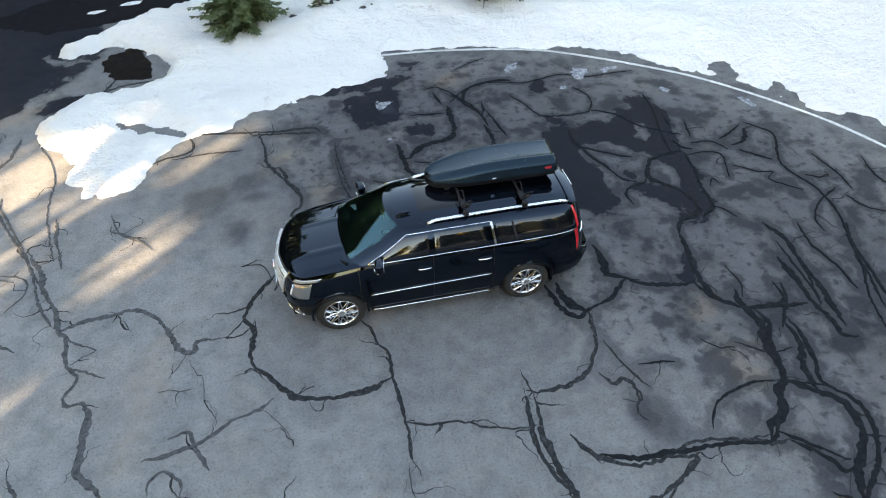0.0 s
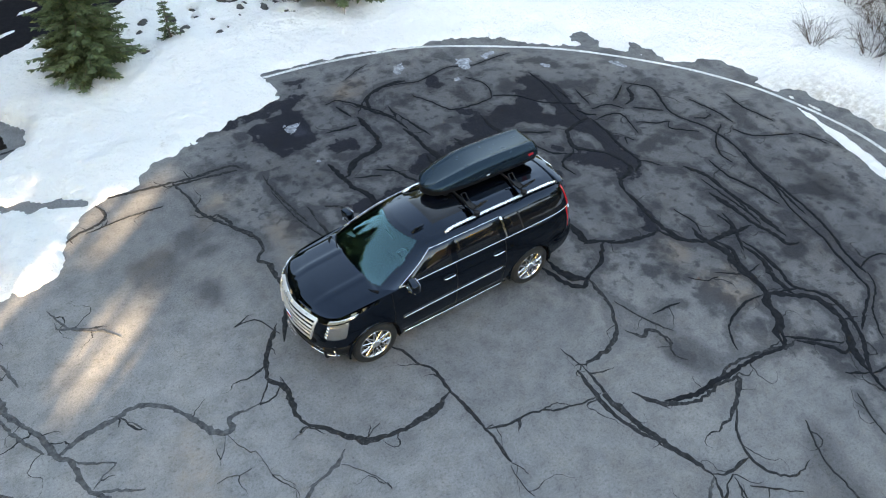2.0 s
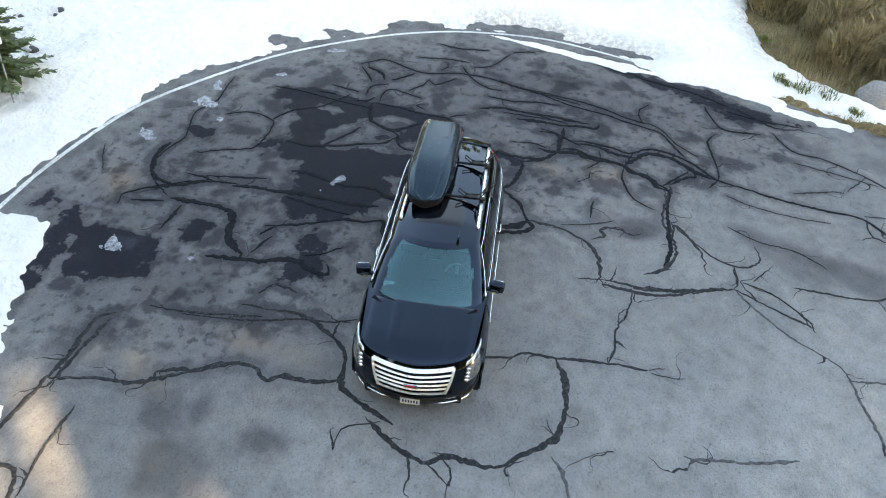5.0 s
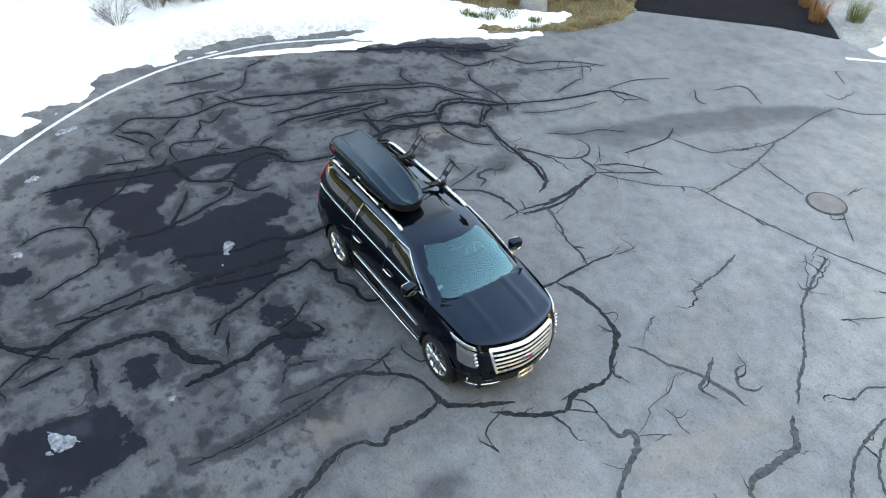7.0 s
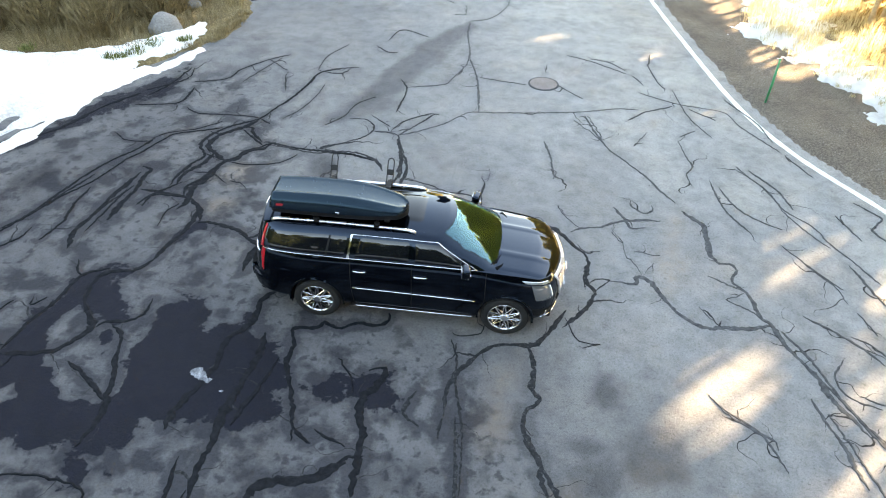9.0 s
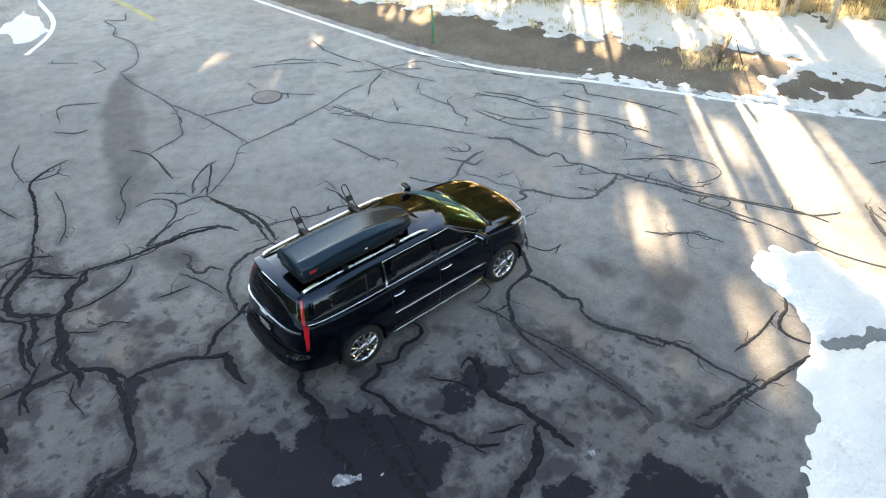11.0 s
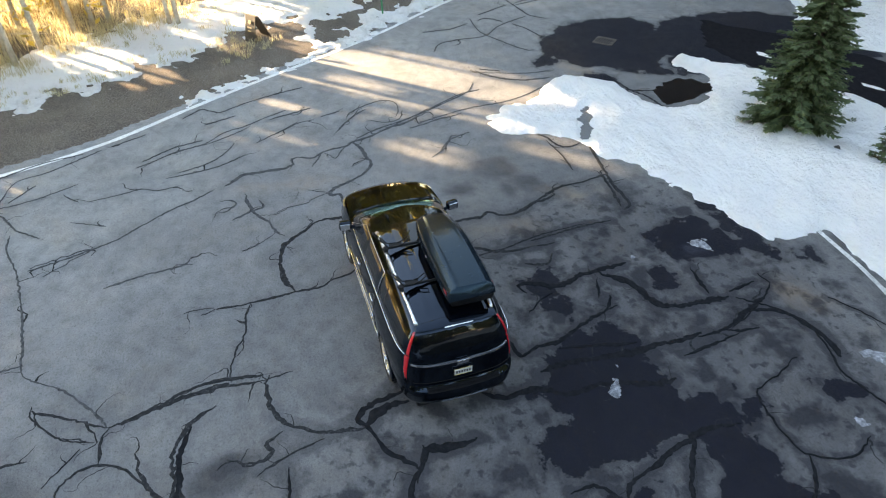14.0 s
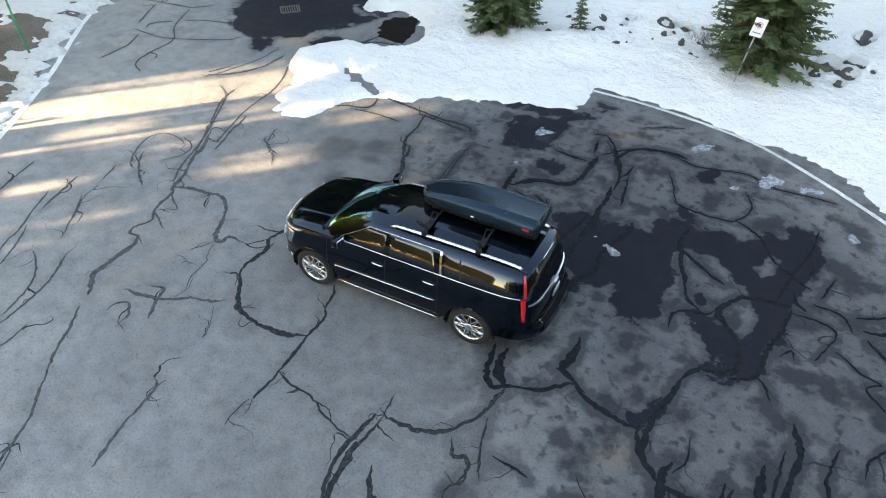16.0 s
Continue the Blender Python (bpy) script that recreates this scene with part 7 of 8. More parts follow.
spruce("bushy dark green spruce with snow on its lowest boughs", (-3.45, 11.0, 0.15), 5.2, 2.75, 3, 280, 56)
spruce("dense dark green spruce behind a small sign", (4.05, 12.05, 0.3), 6.6, 3.6, 7, 300, 60)
spruce("small thin spruce sapling in the snow", (-1.2, 11.75, 0.2), 1.25, 0.62, 11, 34, 14)


def forest_meshes(height, seed, clear, spread, clumps, sprays=0):
    """A tall slender forest tree: a bare trunk, and above it an uneven crown of leaf clumps with gaps."""
    rng = np.random.default_rng(seed)
    bm = bmesh.new()
    lean = rng.uniform(-0.35, 0.35, 2)
    pts = [(lean[0] * f * f, lean[1] * f * f, height * f) for f in np.linspace(0, 1, 7)]
    tube(bm, pts, [0.105, 0.095, 0.085, 0.07, 0.055, 0.038, 0.015], 8)
    verts, faces = [], []
    for k in range(clumps):
        f = clear + (1 - clear) * (k + rng.uniform(0, 1)) / clumps
        g = (f - clear) / (1 - clear)
        reach = spread * (0.35 + 0.65 * math.sin(math.pi * min(1, 0.22 + 0.78 * g))) * rng.uniform(0.35, 1.1)
        turn = k * 2.39996 + rng.uniform(-0.5, 0.5)
        base = np.array([lean[0] * f * f, lean[1] * f * f, height * f])
        tip = base + np.array([math.cos(turn) * reach, math.sin(turn) * reach, rng.uniform(-0.25, 0.30) * reach])
        tube(bm, [base, (base + tip) / 2 + np.array([0, 0, 0.08 * reach]), tip], [0.017, 0.010, 0.004], 4, False)
        for j in range(34):
            t = rng.uniform(0.25, 1.08)
            p = base + (tip - base) * t + rng.normal(0, 0.26, 3)
            d, e = rng.normal(0, 1, 3), rng.normal(0, 1, 3)
            d /= np.linalg.norm(d)
            e -= d * e.dot(d)
            e /= np.linalg.norm(e)
            l, w = rng.uniform(0.14, 0.34), rng.uniform(0.07, 0.16)
            n = len(verts)
            verts += [p - d * l, p + e * w, p + d * l, p - e * w]
            faces.append((n, n + 1, n + 2, n + 3))
    for k in range(sprays):      # thin sprays on the bare stem
        f = rng.uniform(0.06, clear)
        turn, reach = rng.uniform(0, 2 * math.pi), rng.uniform(0.3, 1.5)
        base = np.array([0, 0, height * f])
        tip = base + np.array([math.cos(turn) * reach, math.sin(turn) * reach, rng.uniform(-0.3, 0.2) * reach])
        tube(bm, [base, tip], [0.015, 0.005], 4, False)
        for j in range(16):
            p = base + (tip - base) * rng.uniform(0.4, 1.1) + rng.normal(0, 0.16, 3)
            d, e = rng.normal(0, 1, 3), rng.normal(0, 1, 3)
            d, e = 0.16 * d / np.linalg.norm(d), 0.08 * e / np.linalg.norm(e)
            n = len(verts)
            verts += [p - d, p + e, p + d, p - e]
            faces.append((n, n + 1, n + 2, n + 3))
    return bm, raw(verts, faces)


KINDS = []
for k, (height, clear, spread, clumps, sprays) in enumerate([(15, 0.43, 2.0, 170, 5), (17, 0.44, 2.2, 180, 5), (14, 0.46, 1.9, 160, 5), (15, 0.12, 2.3, 190, 0), (7, 0.04, 1.7, 90, 0), (15, 0.36, 2.0, 170, 85)]):
    wood, crown = forest_meshes(height, 60 + k, clear, spread, clumps, sprays)
    tree = thing("forest_tree" if k != 4 else "young_forest_tree", "slender pale-barked tree with a golden sunlit crown" if k != 4 else "bushy young tree with golden sunlit foliage", "tree", pose(-30 - 3 * k, -60, 0), "forest across the road")
    part("trunk", wood, PALE_BARK, tree, "pale trunk", True)
    part_mesh("crown", crown, PINE, tree, "foliage coloured golden green as if sunlit")
    KINDS.append(tree)


def floor_height(x, y):
    return 0.12 + min(max(-x - 12 - 0.35 * min(max(y, 0), 30), 0), 12) * 0.05


# along: metres away from the sun; across: metres over the sun's path.
WAY = Vector((-SUN_WAY.x, -SUN_WAY.y, 0))
SIDE = Vector((-WAY.y, WAY.x, 0))
# Openings in the crowns, by the place where their light comes down: along, across, half length, half width.
OPENINGS = [
    (-2.6, 5.05, 1.15, 0.46), (-4.8, 2.85, 0.6, 0.30), (-2.6, 3.25, 0.5, 0.16), (-5.7, 3.95, 0.8, 0.24), (-7.5, 3.2, 0.8, 0.24), (-7.4, 4.1, 0.9, 0.22),
    (-7.6, 5.35, 1.0, 0.24), (-6.3, 4.45, 0.6, 0.18), (-5.5, 5.75, 0.8, 0.18), (-4.6, 6.3, 0.9, 0.22), (-5.0, 7.05, 4.4, 0.30), (0.6, 6.95, 0.9, 0.33), (1.25, 6.4, 0.8, 0.33), (0.1, 6.4, 0.8, 0.33),
    (-6.4, 7.65, 1.5, 0.26), (-2.4, 7.65, 1.0, 0.22), (-4.9, 9.1, 4.6, 0.72), (-4.4, 8.2, 3.0, 0.20), (-4.0, 10.1, 3.4, 0.24), (-7.4, 8.55, 1.6, 0.22), (-1.9, 8.3, 0.9, 0.24),
    (-8.6, -1.6, 0.6, 0.24), (-10.6, -1.1, 0.6, 0.26), (-9.0, -5.25, 0.6, 0.26), (-12.4, -4.8, 0.8, 0.3), (-10.7, -7.3, 0.8, 0.28), (-6.0, -4.4, 0.4, 0.14),
]


def openness(x, y):
    """How far the crowns stand open above a place on the ground, 0 to 1."""
    along, across = x * WAY.x + y * WAY.y, x * SIDE.x + y * SIDE.y
    shift = 0.16 * fractal(along * 0.8, across * 1.6, 1.0, 401, 3)
    best = np.zeros(x.shape)
    for a, c, long, wide_ in OPENINGS:
        full = 0.70 if wide_ < 0.17 else 0.91 if wide_ < 0.32 and long < 1.0 else 1.0
        far = np.hypot((along - a) / (1.05 * long), (across + shift - c) / (1.12 * wide_))
        best = np.maximum(best, full * np.clip((1.55 - far) / 0.5, 0, 1))
    past = np.interp(y, [q[1] for q in ROADSIDE], [q[0] for q in ROADSIDE]) - x
    verge = np.clip((past - 0.4) / 1.5, 0, 1) * np.clip(0.90 + 1.1 * fractal(along * 0.22, across * 0.9, 1.0, 402, 4), 0, 1)
    return np.maximum(best, verge)


def quad_mesh(co):
    """A mesh of loose four-cornered leaves from an array of their corners."""
    n = len(co)
    mesh = bpy.data.meshes.new("crown")
    mesh.vertices.add(4 * n)
    mesh.vertices.foreach_set("co", co.astype(np.float32).ravel())
    mesh.loops.add(4 * n)
    mesh.loops.foreach_set("vertex_index", np.arange(4 * n, dtype=np.int32))
    mesh.polygons.add(n)
    mesh.polygons.foreach_set("loop_start", np.arange(0, 4 * n, 4, dtype=np.int32))
    mesh.update(calc_edges=True)
    return mesh


LEAVES = []
for tree in KINDS:
    crown = next(c for c in tree.children if c.name.startswith("crown"))
    co = np.empty(3 * len(crown.data.vertices), np.float32)
    crown.data.vertices.foreach_get("co", co)
    LEAVES.append(co.reshape(-1, 4, 3))


def forest_tree(kind, x, y, turn, size, seed):
    """A tree of the forest; its crown is thin where the light comes through."""
    made = copy_thing(KINDS[kind], pose(x, y, floor_height(x, y) - 0.1, 0, 0, turn))
    made.scale = (size, size, size)
    across = x * SIDE.x + y * SIDE.y
    if not -25 < across < 16:
        return made
    c, s = size * math.cos(radians(turn)), size * math.sin(radians(turn))
    mid = LEAVES[kind].mean(1)
    px, py, pz = x + c * mid[:, 0] - s * mid[:, 1], y + s * mid[:, 0] + c * mid[:, 1], floor_height(x, y) - 0.1 + size * mid[:, 2]
    fall = pz / math.tan(SUN_HIGH)
    keep = np.random.default_rng(seed).uniform(0, 1, len(mid)) >= openness(px + WAY.x * fall, py + WAY.y * fall)
    crown = next(o for o in made.children if o.name.startswith("crown"))
    crown.data = quad_mesh(LEAVES[kind][keep])
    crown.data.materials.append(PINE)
    return made


rng = np.random.default_rng(77)
spots = []
for row in range(4):
    for k in range(34):
        across = -40 + 2.35 * k + rng.uniform(-0.7, 0.7) + (row % 2) * 1.1
        along = -19.0 - 3.4 * row + rng.uniform(-1.0, 1.0)
        inner = -24 < across < 15
        if row == 3 and inner:
            continue
        if inner:
            kind = (3, 3, 4)[row]
            along += 1.0 if row == 2 else 0.0
        else:
            kind = int(rng.choice([0, 1, 2, 3, 4]))
        for _ in range(60):
            p = WAY * along + SIDE * across
            edge = np.interp(p.y, [q[1] for q in ROADSIDE], [q[0] for q in ROADSIDE])
            if p.x < edge - 7.0:
                break
            along -= 0.7
        if p.y > 24:
            continue
        spots.append((p.x, p.y, kind, rng.uniform(0, 360), rng.uniform(0.9, 1.15) * (0.85 if inner else 1.0 if across < 16 else 1.3)))
for k, (x, y, kind, turn, size) in enumerate(spots):
    forest_tree(kind, x, y, turn, size, 500 + k)

# an unseen wood in the forest's shade, added to close the lot north and east and darken reflections
DARK = []
for k, (height, clear, spread, clumps) in enumerate([(14, 0.03, 2.6, 190), (11, 0.03, 2.3, 170)]):
    wood, crown = forest_meshes(height, 90 + k, clear, spread, clumps)
    tree = thing("added_pine_tree", "dark green pine added out of view round the lot", "tree", pose(30 + 5 * k, 26, 0), "dark pines round the lot")
    part("trunk", wood, BARK, tree, "", True)
    part_mesh("crown", crown, DARK_PINE, tree, "foliage coloured dark green as if in shade")
    DARK.append(tree)
rng = np.random.default_rng(88)
for row in range(2):
    for k in range(34):
        a = radians(-52 + 5.2 * k + rng.uniform(-1.4, 1.4))
        r = 29 + 4.5 * row + rng.uniform(-1.5, 1.5)
        if 22 < math.degrees(a) < 31 or math.degrees(a) > 118:
            continue
        copy_thing(DARK[int(rng.integers(0, 2))], pose(1.8 + r * math.cos(a), -1 + r * math.sin(a), 0.4, 0, 0, rng.uniform(0, 360)))


# oversized pines out of view, added to darken what the hood reflects
for k in range(13):
    a = radians(116 + 2.9 * k + rng.uniform(-0.8, 0.8))
    r = 33 + 3.5 * (k % 2) + rng.uniform(-1, 1)
    copy_thing(DARK[k % 2], pose(1.8 + r * math.cos(a), -1 + r * math.sin(a), 0.4, 0, 0, 60 * k)).scale = (1.8, 1.8, 1.8)


# the wood far down the road to the south
for k in range(12):
    a = radians(-56 - 3.1 * k + rng.uniform(-0.9, 0.9))
    r = 37 + 4.5 * (k % 2) + rng.uniform(-1, 1)
    x, y = 1.8 + r * math.cos(a), -1 + r * math.sin(a)
    if -5.5 < x < 4.5:      # the road passes
        y -= 14
    copy_thing(KINDS[3] if k % 3 == 1 else DARK[k % 2], pose(x, y, 0.1, 0, 0, 47 * k))


# ---- undergrowth, stones and roadside things ----
def blade_patch(sites, height, width, spread, blades, seed):
    """Tufts of thin bent blades, many to a tuft, in one mesh."""
    rng = np.random.default_rng(seed)
    verts, faces = [], []
    for x, y, z, size in sites:
        for _ in range(blades):
            a, r = rng.uniform(0, 2 * math.pi), spread * size * math.sqrt(rng.uniform())
            bx, by = x + r * math.cos(a), y + r * math.sin(a)
            h = height * size * rng.uniform(0.5, 1.15)
            bend = rng.uniform(0.15, 0.75) * h
            t = a + rng.uniform(-0.9, 0.9)
            dx, dy = math.cos(t), math.sin(t)
            sx, sy = -dy * width * rng.uniform(0.7, 1.3), dx * width
            n = len(verts)
            verts += [(bx - sx, by - sy, z - 0.03), (bx + sx, by + sy, z - 0.03), (bx + dx * bend * 0.35 + sx * 0.7, by + dy * bend * 0.35 + sy * 0.7, z + 0.65 * h), (bx + dx * bend * 0.35 - sx * 0.7, by + dy * bend * 0.35 - sy * 0.7, z + 0.65 * h), (bx + dx * bend, by + dy * bend, z + h)]
            faces += [(n, n + 1, n + 2, n + 3), (n + 3, n + 2, n + 4)]
    return raw(verts, faces)


def scatter(outline, count, seed, small=0.6, large=1.3):
    rng = np.random.default_rng(seed)
    p = np.array(outline)
    low, high = p.min(0), p.max(0)
    pts = rng.uniform(low, high, (count * 6, 2))
    good = pts[inside_by(pts[:, 0], pts[:, 1], outline) > 0][:count]
    return [(x, y, floor_height(x, y) if x < 0 else 0.08, rng.uniform(small, large)) for x, y in good]


tagged(part_mesh("dry_grass", blade_patch(scatter([(-8.6, -15.5), (-10.5, -12.4), (-12.4, -10.6), (-14.6, -8.0), (-17.0, -4.4), (-18.6, -2.4), (-21, 0.6), (-24, -3), (-20, -10), (-16, -17), (-9.5, -19.5)], 900, 5), 0.34, 0.007, 0.30, 26, 6), STRAW), "dry golden grass under the forest edge", "grass", kind="stuff")
tagged(part_mesh("dry_grass", blade_patch(scatter([(-13.9, -3.6), (-14.4, -1.3), (-13.4, -1.2), (-12.7, -2.2), (-12.4, -3.4)], 26, 8, 0.4, 0.8), 0.25, 0.006, 0.24, 22, 7), STRAW), "dry golden grass round the board", "grass", kind="stuff")
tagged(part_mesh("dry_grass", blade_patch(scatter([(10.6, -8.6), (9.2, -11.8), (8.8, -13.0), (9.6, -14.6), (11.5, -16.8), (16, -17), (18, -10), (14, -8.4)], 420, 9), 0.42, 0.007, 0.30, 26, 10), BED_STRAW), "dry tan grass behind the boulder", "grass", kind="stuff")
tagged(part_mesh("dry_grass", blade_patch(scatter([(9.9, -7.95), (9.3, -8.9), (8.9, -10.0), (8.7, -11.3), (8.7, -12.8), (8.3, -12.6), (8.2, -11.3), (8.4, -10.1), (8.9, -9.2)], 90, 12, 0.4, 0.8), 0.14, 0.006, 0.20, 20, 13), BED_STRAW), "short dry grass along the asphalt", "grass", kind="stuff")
tagged(part_mesh("dry_grass", blade_patch(scatter([(-8.8, -14.0), (-9.9, -11.6), (-11.4, -8.6), (-12.6, -5.8), (-14.2, -3.2), (-16.5, -2.0), (-17.8, -5.0), (-15.6, -8.4), (-13.6, -11.0), (-11.6, -13.6)], 230, 18, 0.3, 0.8), 0.20, 0.007, 0.22, 20, 19), STRAW), "short dry grass poking through the verge snow", "grass", kind="stuff")
for x, y, s in ((13.4, -8.05, 1.2), (10.7, -8.0, 1.2), (10.2, -8.5, 1.4), (9.95, -9.2, 1.5), (10.45, -8.15, 0.8), (9.2, -9.7, 1.0)):
    tagged(part_mesh("moss_tuft", blade_patch([(x, y, 0.2, s), (x + 0.15, y + 0.06, 0.2, 0.7 * s)], 0.13, 0.010, 0.17, 50, int(x * 10)), GREEN_TUFT), "low green tuft poking out of the snow", "plant", "green tufts")
for k, (x, y) in enumerate(((6.2, -20.0), (5.1, -19.0), (4.4, -20.2), (3.6, -21.6))):
    tagged(part_mesh("grass_clump", blade_patch([(x, y, 0.05, 1.0)], 0.9, 0.008, 0.28, 160, 300 + k), RUSSET if k < 2 else GREEN_TUFT), "upright russet ornamental grass in pebbles" if k < 2 else "low green shrub in pebbles", "plant", "plants in the pebble bed")


def twig_mesh(height, spread, stems, seed, forks=3):
    """A bare bush: stems that fork twice into thin twigs."""
    rng = np.random.default_rng(seed)
    bm = bmesh.new()

    def grow(base, way, long, thick, left):
        way = way / np.linalg.norm(way)
        mid = base + way * long * 0.5 + rng.normal(0, 0.05 * long, 3)
        tip = base + way * long + rng.normal(0, 0.07 * long, 3)
        tube(bm, [base, mid, tip], [thick, thick * 0.75, thick * 0.45], 4, False)
        if left:
            for _ in range(forks):
                f = rng.uniform(0.45, 1.0)
                grow(base + (tip - base) * f, way + rng.normal(0, 0.55, 3) + np.array([0, 0, 0.15]), long * rng.uniform(0.45, 0.7), thick * 0.55, left - 1)

    for _ in range(stems):
        a = rng.uniform(0, 2 * math.pi)
        grow(np.array([0.12 * math.cos(a), 0.12 * math.sin(a), -0.03]), np.array([spread * math.cos(a), spread * math.sin(a), 1.0]), height * rng.uniform(0.5, 0.75), 0.009, 2)
    return bm


BUSH = thing("bare_shrub", "leafless brown twiggy shrub in the snow", "shrub", pose(15.3, 0.9, 0.25), "bare shrubs")
part("branchwork", twig_mesh(1.15, 0.75, 22, 4, 4), TWIG, BUSH)
for k, (x, y, z, s) in enumerate(((16.1, 0.1, 0.3, 1.2), (15.9, -0.9, 0.3, 1.0), (17.2, -0.6, 0.35, 1.3), (14.6, 2.2, 0.25, 0.8), (16.8, 1.6, 0.3, 1.1), (18.4, 0.8, 0.4, 1.2), (17.6, 3.0, 0.35, 1.0), (15.6, 0.2, 0.28, 0.9), (16.6, -0.2, 0.3, 1.1), (17.0, 0.6, 0.3, 1.2), (16.4, 0.9, 0.3, 1.0), (17.8, -1.4, 0.35, 1.2), (18.2, 1.9, 0.4, 1.1), (19.0, -0.4, 0.45, 1.3), (15.2, -0.4, 0.25, 0.7), (2.75, 12.55, 0.15, 0.7), (2.2, 12.9, 0.18, 0.5))):
    copy_thing(BUSH, pose(x, y, z, 0, 0, 77 * k)).scale = (s, s, s)


def dry_shrub_mesh(seed, height, spread, leaves):
    rng = np.random.default_rng(seed)
    verts, faces = [], []
    for _ in range(leaves):
        a, r = rng.uniform(0, 2 * math.pi), spread * rng.uniform() ** 0.6
        z = height * rng.uniform(0.02, 1.0) * (1 - 0.5 * (r / spread) ** 2)
        p = np.array([r * math.cos(a), r * math.sin(a), z])
        d = np.array([0.5 * math.cos(a), 0.5 * math.sin(a), 1.0]) + rng.normal(0, 0.35, 3)
        d /= np.linalg.norm(d)
        e = np.cross(d, rng.normal(0, 1, 3))
        e /= np.linalg.norm(e)
        l, w = rng.uniform(0.08, 0.24), rng.uniform(0.008, 0.022)
        n = len(verts)
        verts += [p - d * l, p + e * w, p + d * l, p - e * w]
        faces.append((n, n + 1, n + 2, n + 3))
    return raw(verts, faces)


DRY = thing("dry_shrub", "dense tan-brown dry shrub", "shrub", pose(12.4, -10.2, 0.05), "dry shrubs")
part("stems", twig_mesh(1.3, 0.6, 12, 9), TWIG, DRY)
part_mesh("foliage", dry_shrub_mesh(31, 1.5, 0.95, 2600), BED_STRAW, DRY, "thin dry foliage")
rng = np.random.default_rng(15)
for k, (x, y) in enumerate(((11.3, -11.8), (13.2, -11.6), (10.9, -13.4), (12.4, -13.2), (14.3, -10.3), (14.6, -12.4), (12.0, -15.0), (13.6, -14.6), (15.6, -14.0), (16.0, -11.2), (16.4, -9.2), (18.0, -8.4), (17.9, -5.3), (19.2, -4.0), (19.0, -6.8), (20.4, -5.2), (20.6, -2.6), (10.7, -15.1))):
    s = rng.uniform(0.85, 1.35)
    copy_thing(DRY, pose(x, y, 0.05 if y < -8 else 0.4, 0, 0, 50 * k)).scale = (s, s, s)


def stone_mesh(seed, rough=0.22):
    bm = bmesh.new()
    bmesh.ops.create_icosphere(bm, subdivisions=3, radius=1.0)
    for v in bm.verts:
        n = noise.noise(v.co * 1.1 + Vector((seed * 7.3, 0, 0))) + 0.4 * noise.noise(v.co * 3.1 + Vector((0, seed * 3.1, 0)))
        v.co *= 1 + rough * n
        v.co.z = max(v.co.z, -0.45)
    return bm


STONES = []
for k in range(4):
    mesh = bpy.data.meshes.new("stone")
    bm = stone_mesh(k + 1)
    bm.to_mesh(mesh)
    bm.free()
    mesh.materials.append(ROCK)
    for face in mesh.polygons:
        face.use_smooth = True
    STONES.append(mesh)
WET_STONES = [mesh.copy() for mesh in STONES]
for mesh in WET_STONES:
    mesh.materials.clear()
    mesh.materials.append(WET_ROCK)


def stone(name, label, x, y, z, sx, sy, sz, turn, k):
    ob = tagged(new(name, (STONES if name == "boulder" else WET_STONES)[k % 4]), label, "stone", "" if name == "boulder" else "stones in the snow bank")
    ob.matrix_world = pose(x, y, z, 0, 0, turn) @ Matrix.Diagonal((sx, sy, sz, 1))
    return ob


stone("boulder", "large rounded pale grey boulder among dry grass", 10.25, -10.42, 0.22, 0.52, 0.48, 0.46, 20, 0)
stone("boulder", "rounded grey boulder by the black driveway", 9.85, -14.2, 0.14, 0.42, 0.36, 0.28, 70, 1)
stone("boulder", "small dark grey boulder in dry grass", 10.4, -12.7, 0.12, 0.30, 0.26, 0.24, 10, 2)
rng = np.random.default_rng(23)
more = tuple((rng.uniform(*span), rng.uniform(11.5, 13.9), rng.uniform(0.07, 0.17)) for span in ((-2.2, 3.0),) * 12 + ((5.7, 8.6),) * 4)
for k, (x, y, s) in enumerate(((-1.97, 11.4, 0.24), (-0.68, 12.2, 0.16), (-0.1, 13.3, 0.18), (1.02, 13.5, 0.26), (1.6, 13.5, 0.2), (0.08, 11.45, 0.18), (0.38, 11.6, 0.22), (1.35, 11.6, 0.24), (0.97, 12.25, 0.14), (2.4, 11.85, 0.30), (2.0, 12.1, 0.16), (5.84, 12.9, 0.34), (6.4, 12.65, 0.26), (6.5, 13.3, 0.24), (6.25, 12.0, 0.16), (6.53, 15.0, 0.3), (-0.5, 11.2, 0.14), (1.84, 12.5, 0.2), (-0.8, 12.0, 0.14), (5.6, 12.3, 0.18), (16.2, -3.9, 0.14), (8.2, 12.6, 0.12), (7.4, 13.6, 0.16)) + more):
    rise = max(0.0, min(math.hypot(x - 1.76, y + 1.08) - 11.2, 14)) * 0.06
    stone("snowy_stone", "grey fieldstone half buried in snow", x, y, 0.17 + rise + 0.14 * s, s * rng.uniform(0.9, 1.4), s * rng.uniform(0.6, 0.9), s * rng.uniform(0.5, 0.8), rng.uniform(0, 180), k)
    cap = new("snow_cap", STONES[(k + 1) % 4].copy())
    cap.data.materials.clear()
    cap.data.materials.append(SNOW)
    tagged(cap, "pillow of snow on a half-buried stone", "snow", "snow pillows")
    cap.matrix_world = pose(x + 0.03, y + 0.30 * s + 0.03, 0.16 + rise + 0.40 * s, 0, 0, 40 * k) @ Matrix.Diagonal((s * 1.25, s * 1.05, s * 0.50, 1))

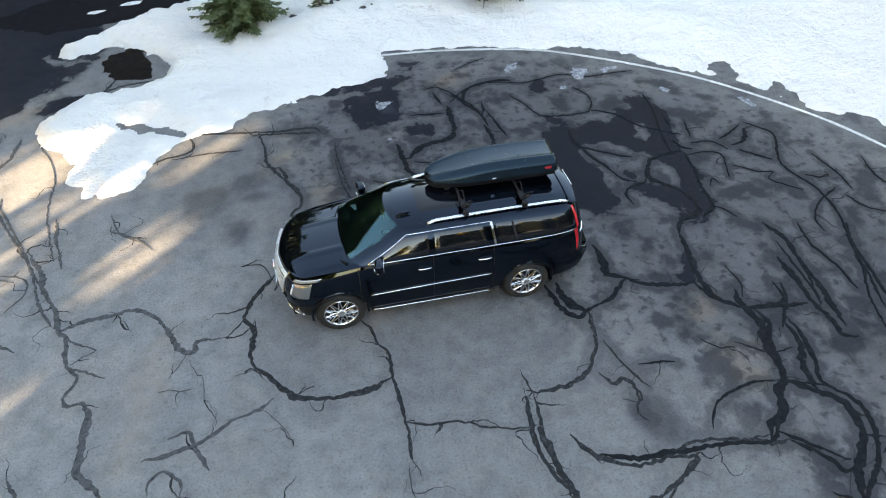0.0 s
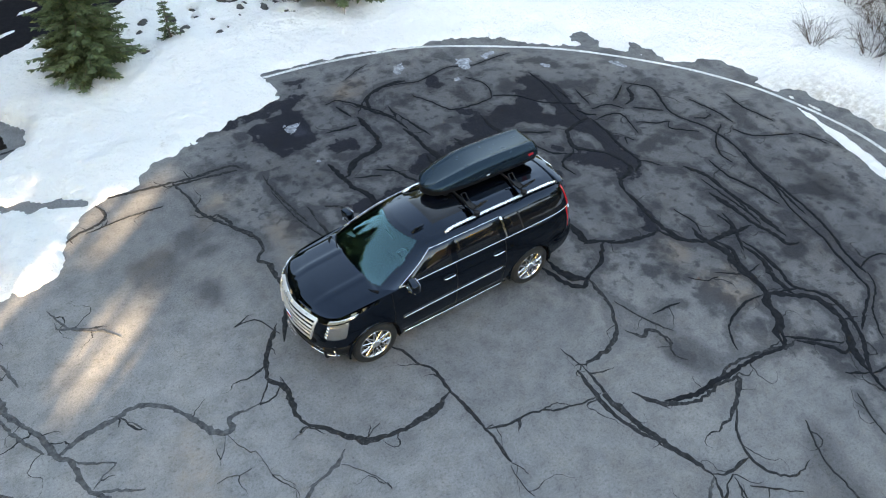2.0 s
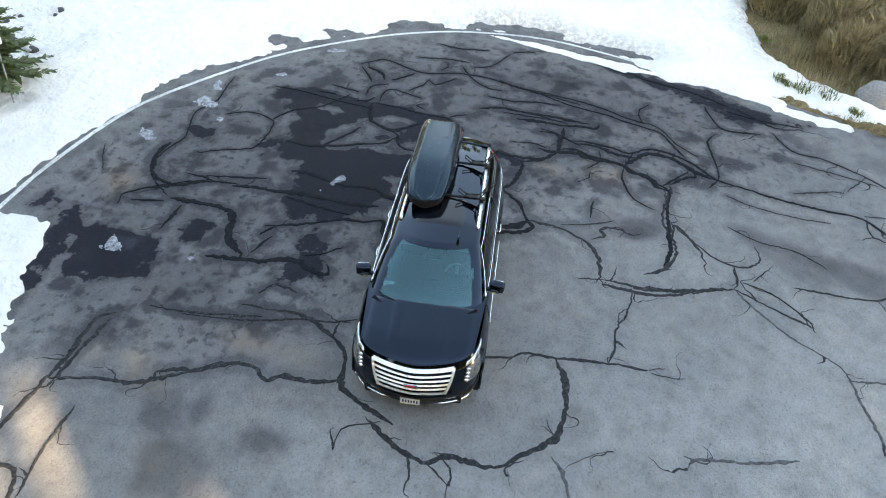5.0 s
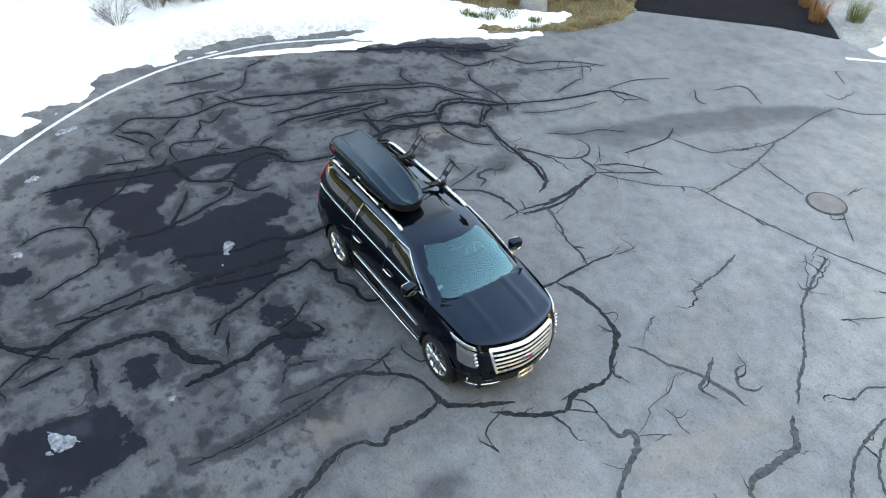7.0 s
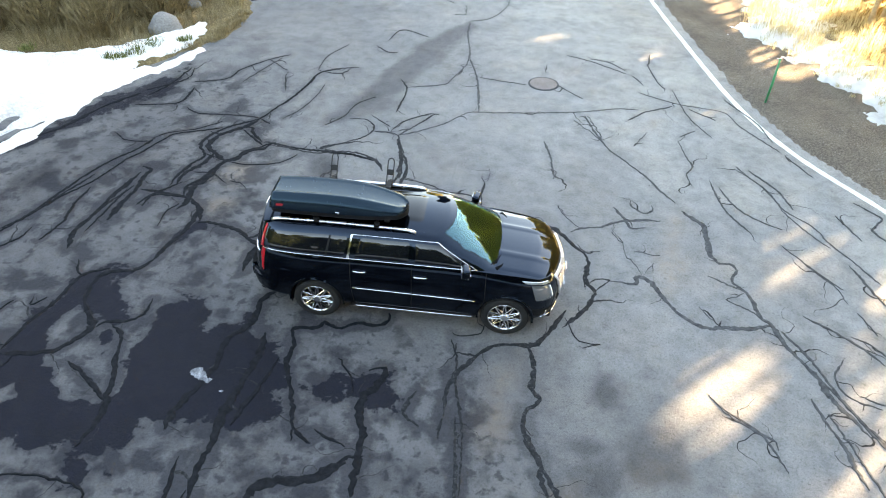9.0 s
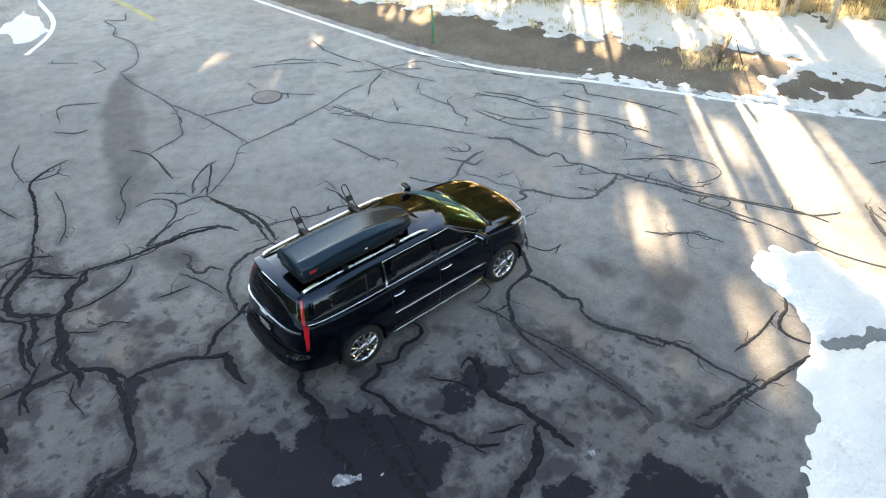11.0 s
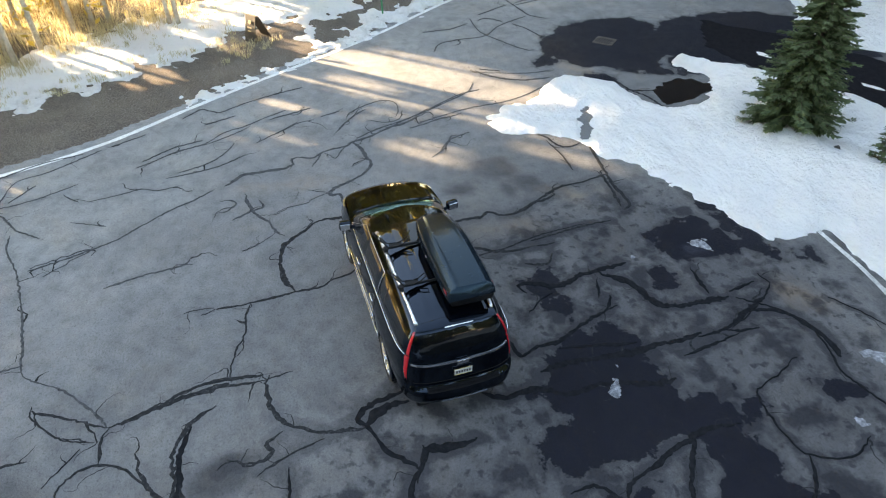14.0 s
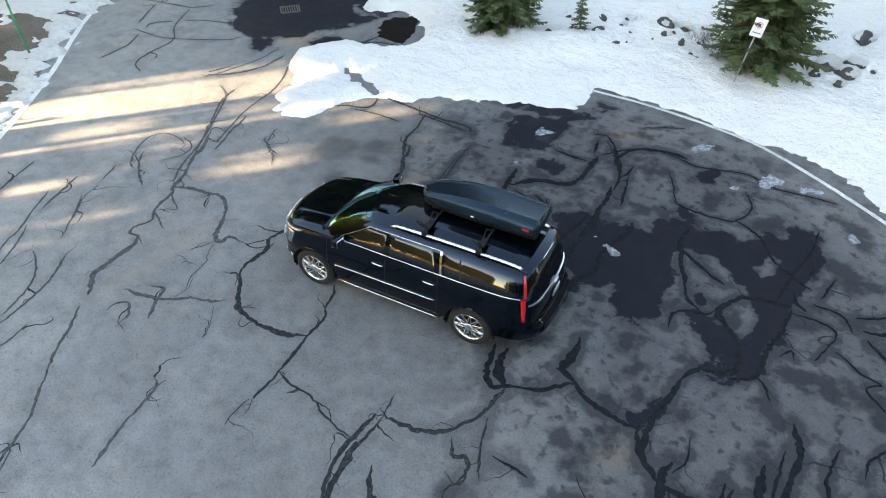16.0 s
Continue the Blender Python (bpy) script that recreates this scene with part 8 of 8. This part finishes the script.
# roadside stakes, the folding board and the small sign
for x, y, z, high, lean, label in ((-8.15, -9.4, 0.03, 1.25, 7, "bent green plastic marker stake in the gravel"), (-15.2, 2.43, 0.15, 1.7, 2, "thin green marker pole in the snow")):
    stake = thing("marker_stake", label, "stake", pose(x, y, z - 0.05, lean, -lean * 0.6, 0), "marker stakes")
    bm = tube(bmesh.new(), [(0, 0, 0), (0.01, 0.0, high * 0.5), (0.05, 0.02, high)], [0.032, 0.036, 0.026], 8)
    part("rod", bm, GREEN_PLASTIC, stake, "", True)
    part("cap", tube(bmesh.new(), [(0.05, 0.02, high), (0.053, 0.021, high + 0.03)], 0.030, 8), GREEN_PLASTIC, stake)

board = thing("folding_board", "dark brown folding sandwich board on dry grass", "sign board", pose(-14.08, -2.28, 0.06, 0, 0, 38))
front = part("front_panel", box(bmesh.new(), (0.50, 0.03, 0.98), pose(0, -0.10, 0.47, -14, 0, 0), 0.006, 1), DARK_BOARD, board)
part("back_panel", box(bmesh.new(), (0.50, 0.03, 0.98), pose(0, 0.34, 0.47, 26, 0, 0), 0.006, 1), DARK_BOARD, board)
part("hinge", tube(bmesh.new(), [(-0.24, 0.06, 0.93), (0.24, 0.06, 0.93)], 0.014, 6), IRON, board)
bm = bmesh.new()
bmesh.ops.create_cone(bm, cap_ends=True, segments=20, radius1=0.07, radius2=0.07, depth=0.008, matrix=pose(0, -0.075, 0.74, -14, 0, 0) @ pose(0, 0, 0, 90, 0, 0))
part("round_mark", bm, GOLD_INK, front, "plain tan disc")
for k in range(2):
    part("text_bar", box(bmesh.new(), (0.22 - 0.06 * k, 0.006, 0.04), pose(0, -0.118 - 0.028 * k, 0.56 - 0.11 * k, -14, 0, 0)), GOLD_INK, front, "plain tan bar")

sign = thing("parking_sign", "small white sign with a red ring on a steel post", "sign", pose(3.70, 10.75, 0.05, 0, 7, 6))
part("post", box(bmesh.new(), (0.04, 0.025, 2.15), Matrix.Translation((0, 0.03, 1.03)), 0.006, 1), GALVANISED, sign, "grey steel post")
plate = part("sign_plate", box(bmesh.new(), (0.31, 0.012, 0.50), Matrix.Translation((0, 0, 1.9)), 0.004, 1), SIGN_WHITE, sign, "white sign plate")
ring = [(0.075 * math.cos(a), -0.008, 1.97 + 0.075 * math.sin(a)) for a in np.linspace(0, 2 * math.pi, 25)]
part("red_ring", tube(bmesh.new(), ring, 0.007, 6, False), SIGN_RED, plate, "red ring")
part("red_slash", tube(bmesh.new(), [(-0.053, -0.009, 2.023), (0.053, -0.009, 1.917)], 0.006, 6), SIGN_RED, plate, "red slash")
part("black_mark", box(bmesh.new(), (0.05, 0.004, 0.08), Matrix.Translation((0, -0.008, 1.97))), SIGN_BLACK, plate, "plain black mark")
part("text_bar", box(bmesh.new(), (0.20, 0.004, 0.022), Matrix.Translation((0, -0.008, 1.76))), SIGN_BLACK, plate, "plain black bar")

# trunks that stand at the forest's edge
for k, (x, y, kind, s) in enumerate(((-14.1, -9.8, 0, 0.9), (-14.9, -10.2, 2, 0.8), (-15.1, -9.2, 2, 0.9), (-15.2, -13.2, 0, 1.0), (-16.3, -8.3, 2, 1.0), (-16.6, -7.7, 0, 0.9), (-16.9, -7.2, 2, 0.9), (-16.1, -5.1, 0, 0.8), (-16.0, -4.8, 2, 0.8), (-18.3, -2.9, 2, 1.0), (-18.6, -2.6, 0, 0.9), (-18.3, -1.2, 2, 0.9))):
    forest_tree(kind, x, y, 130 * k, s, 900 + k)
for k, tree in enumerate(KINDS):
    tree.matrix_world = pose(-48 - 3 * k, 14 + 4 * k, 0.7)
for k, (x, y, s) in enumerate(((-4.0, 10.0, 0.17), (-3.4, 9.85, 0.20), (-2.7, 10.0, 0.18), (-2.2, 10.5, 0.16), (3.2, 10.8, 0.20), (4.1, 10.55, 0.22), (5.0, 10.8, 0.22), (5.6, 11.5, 0.18))):
    cap = new("snow_cap", STONES[k % 4].copy())
    cap.data.materials.clear()
    cap.data.materials.append(SNOW)
    tagged(cap, "pillow of snow under the lowest spruce boughs", "snow", "snow pillows")
    cap.matrix_world = pose(x, y, 0.24, 0, 0, 50 * k) @ Matrix.Diagonal((s * 1.3, s, s * 0.8, 1))
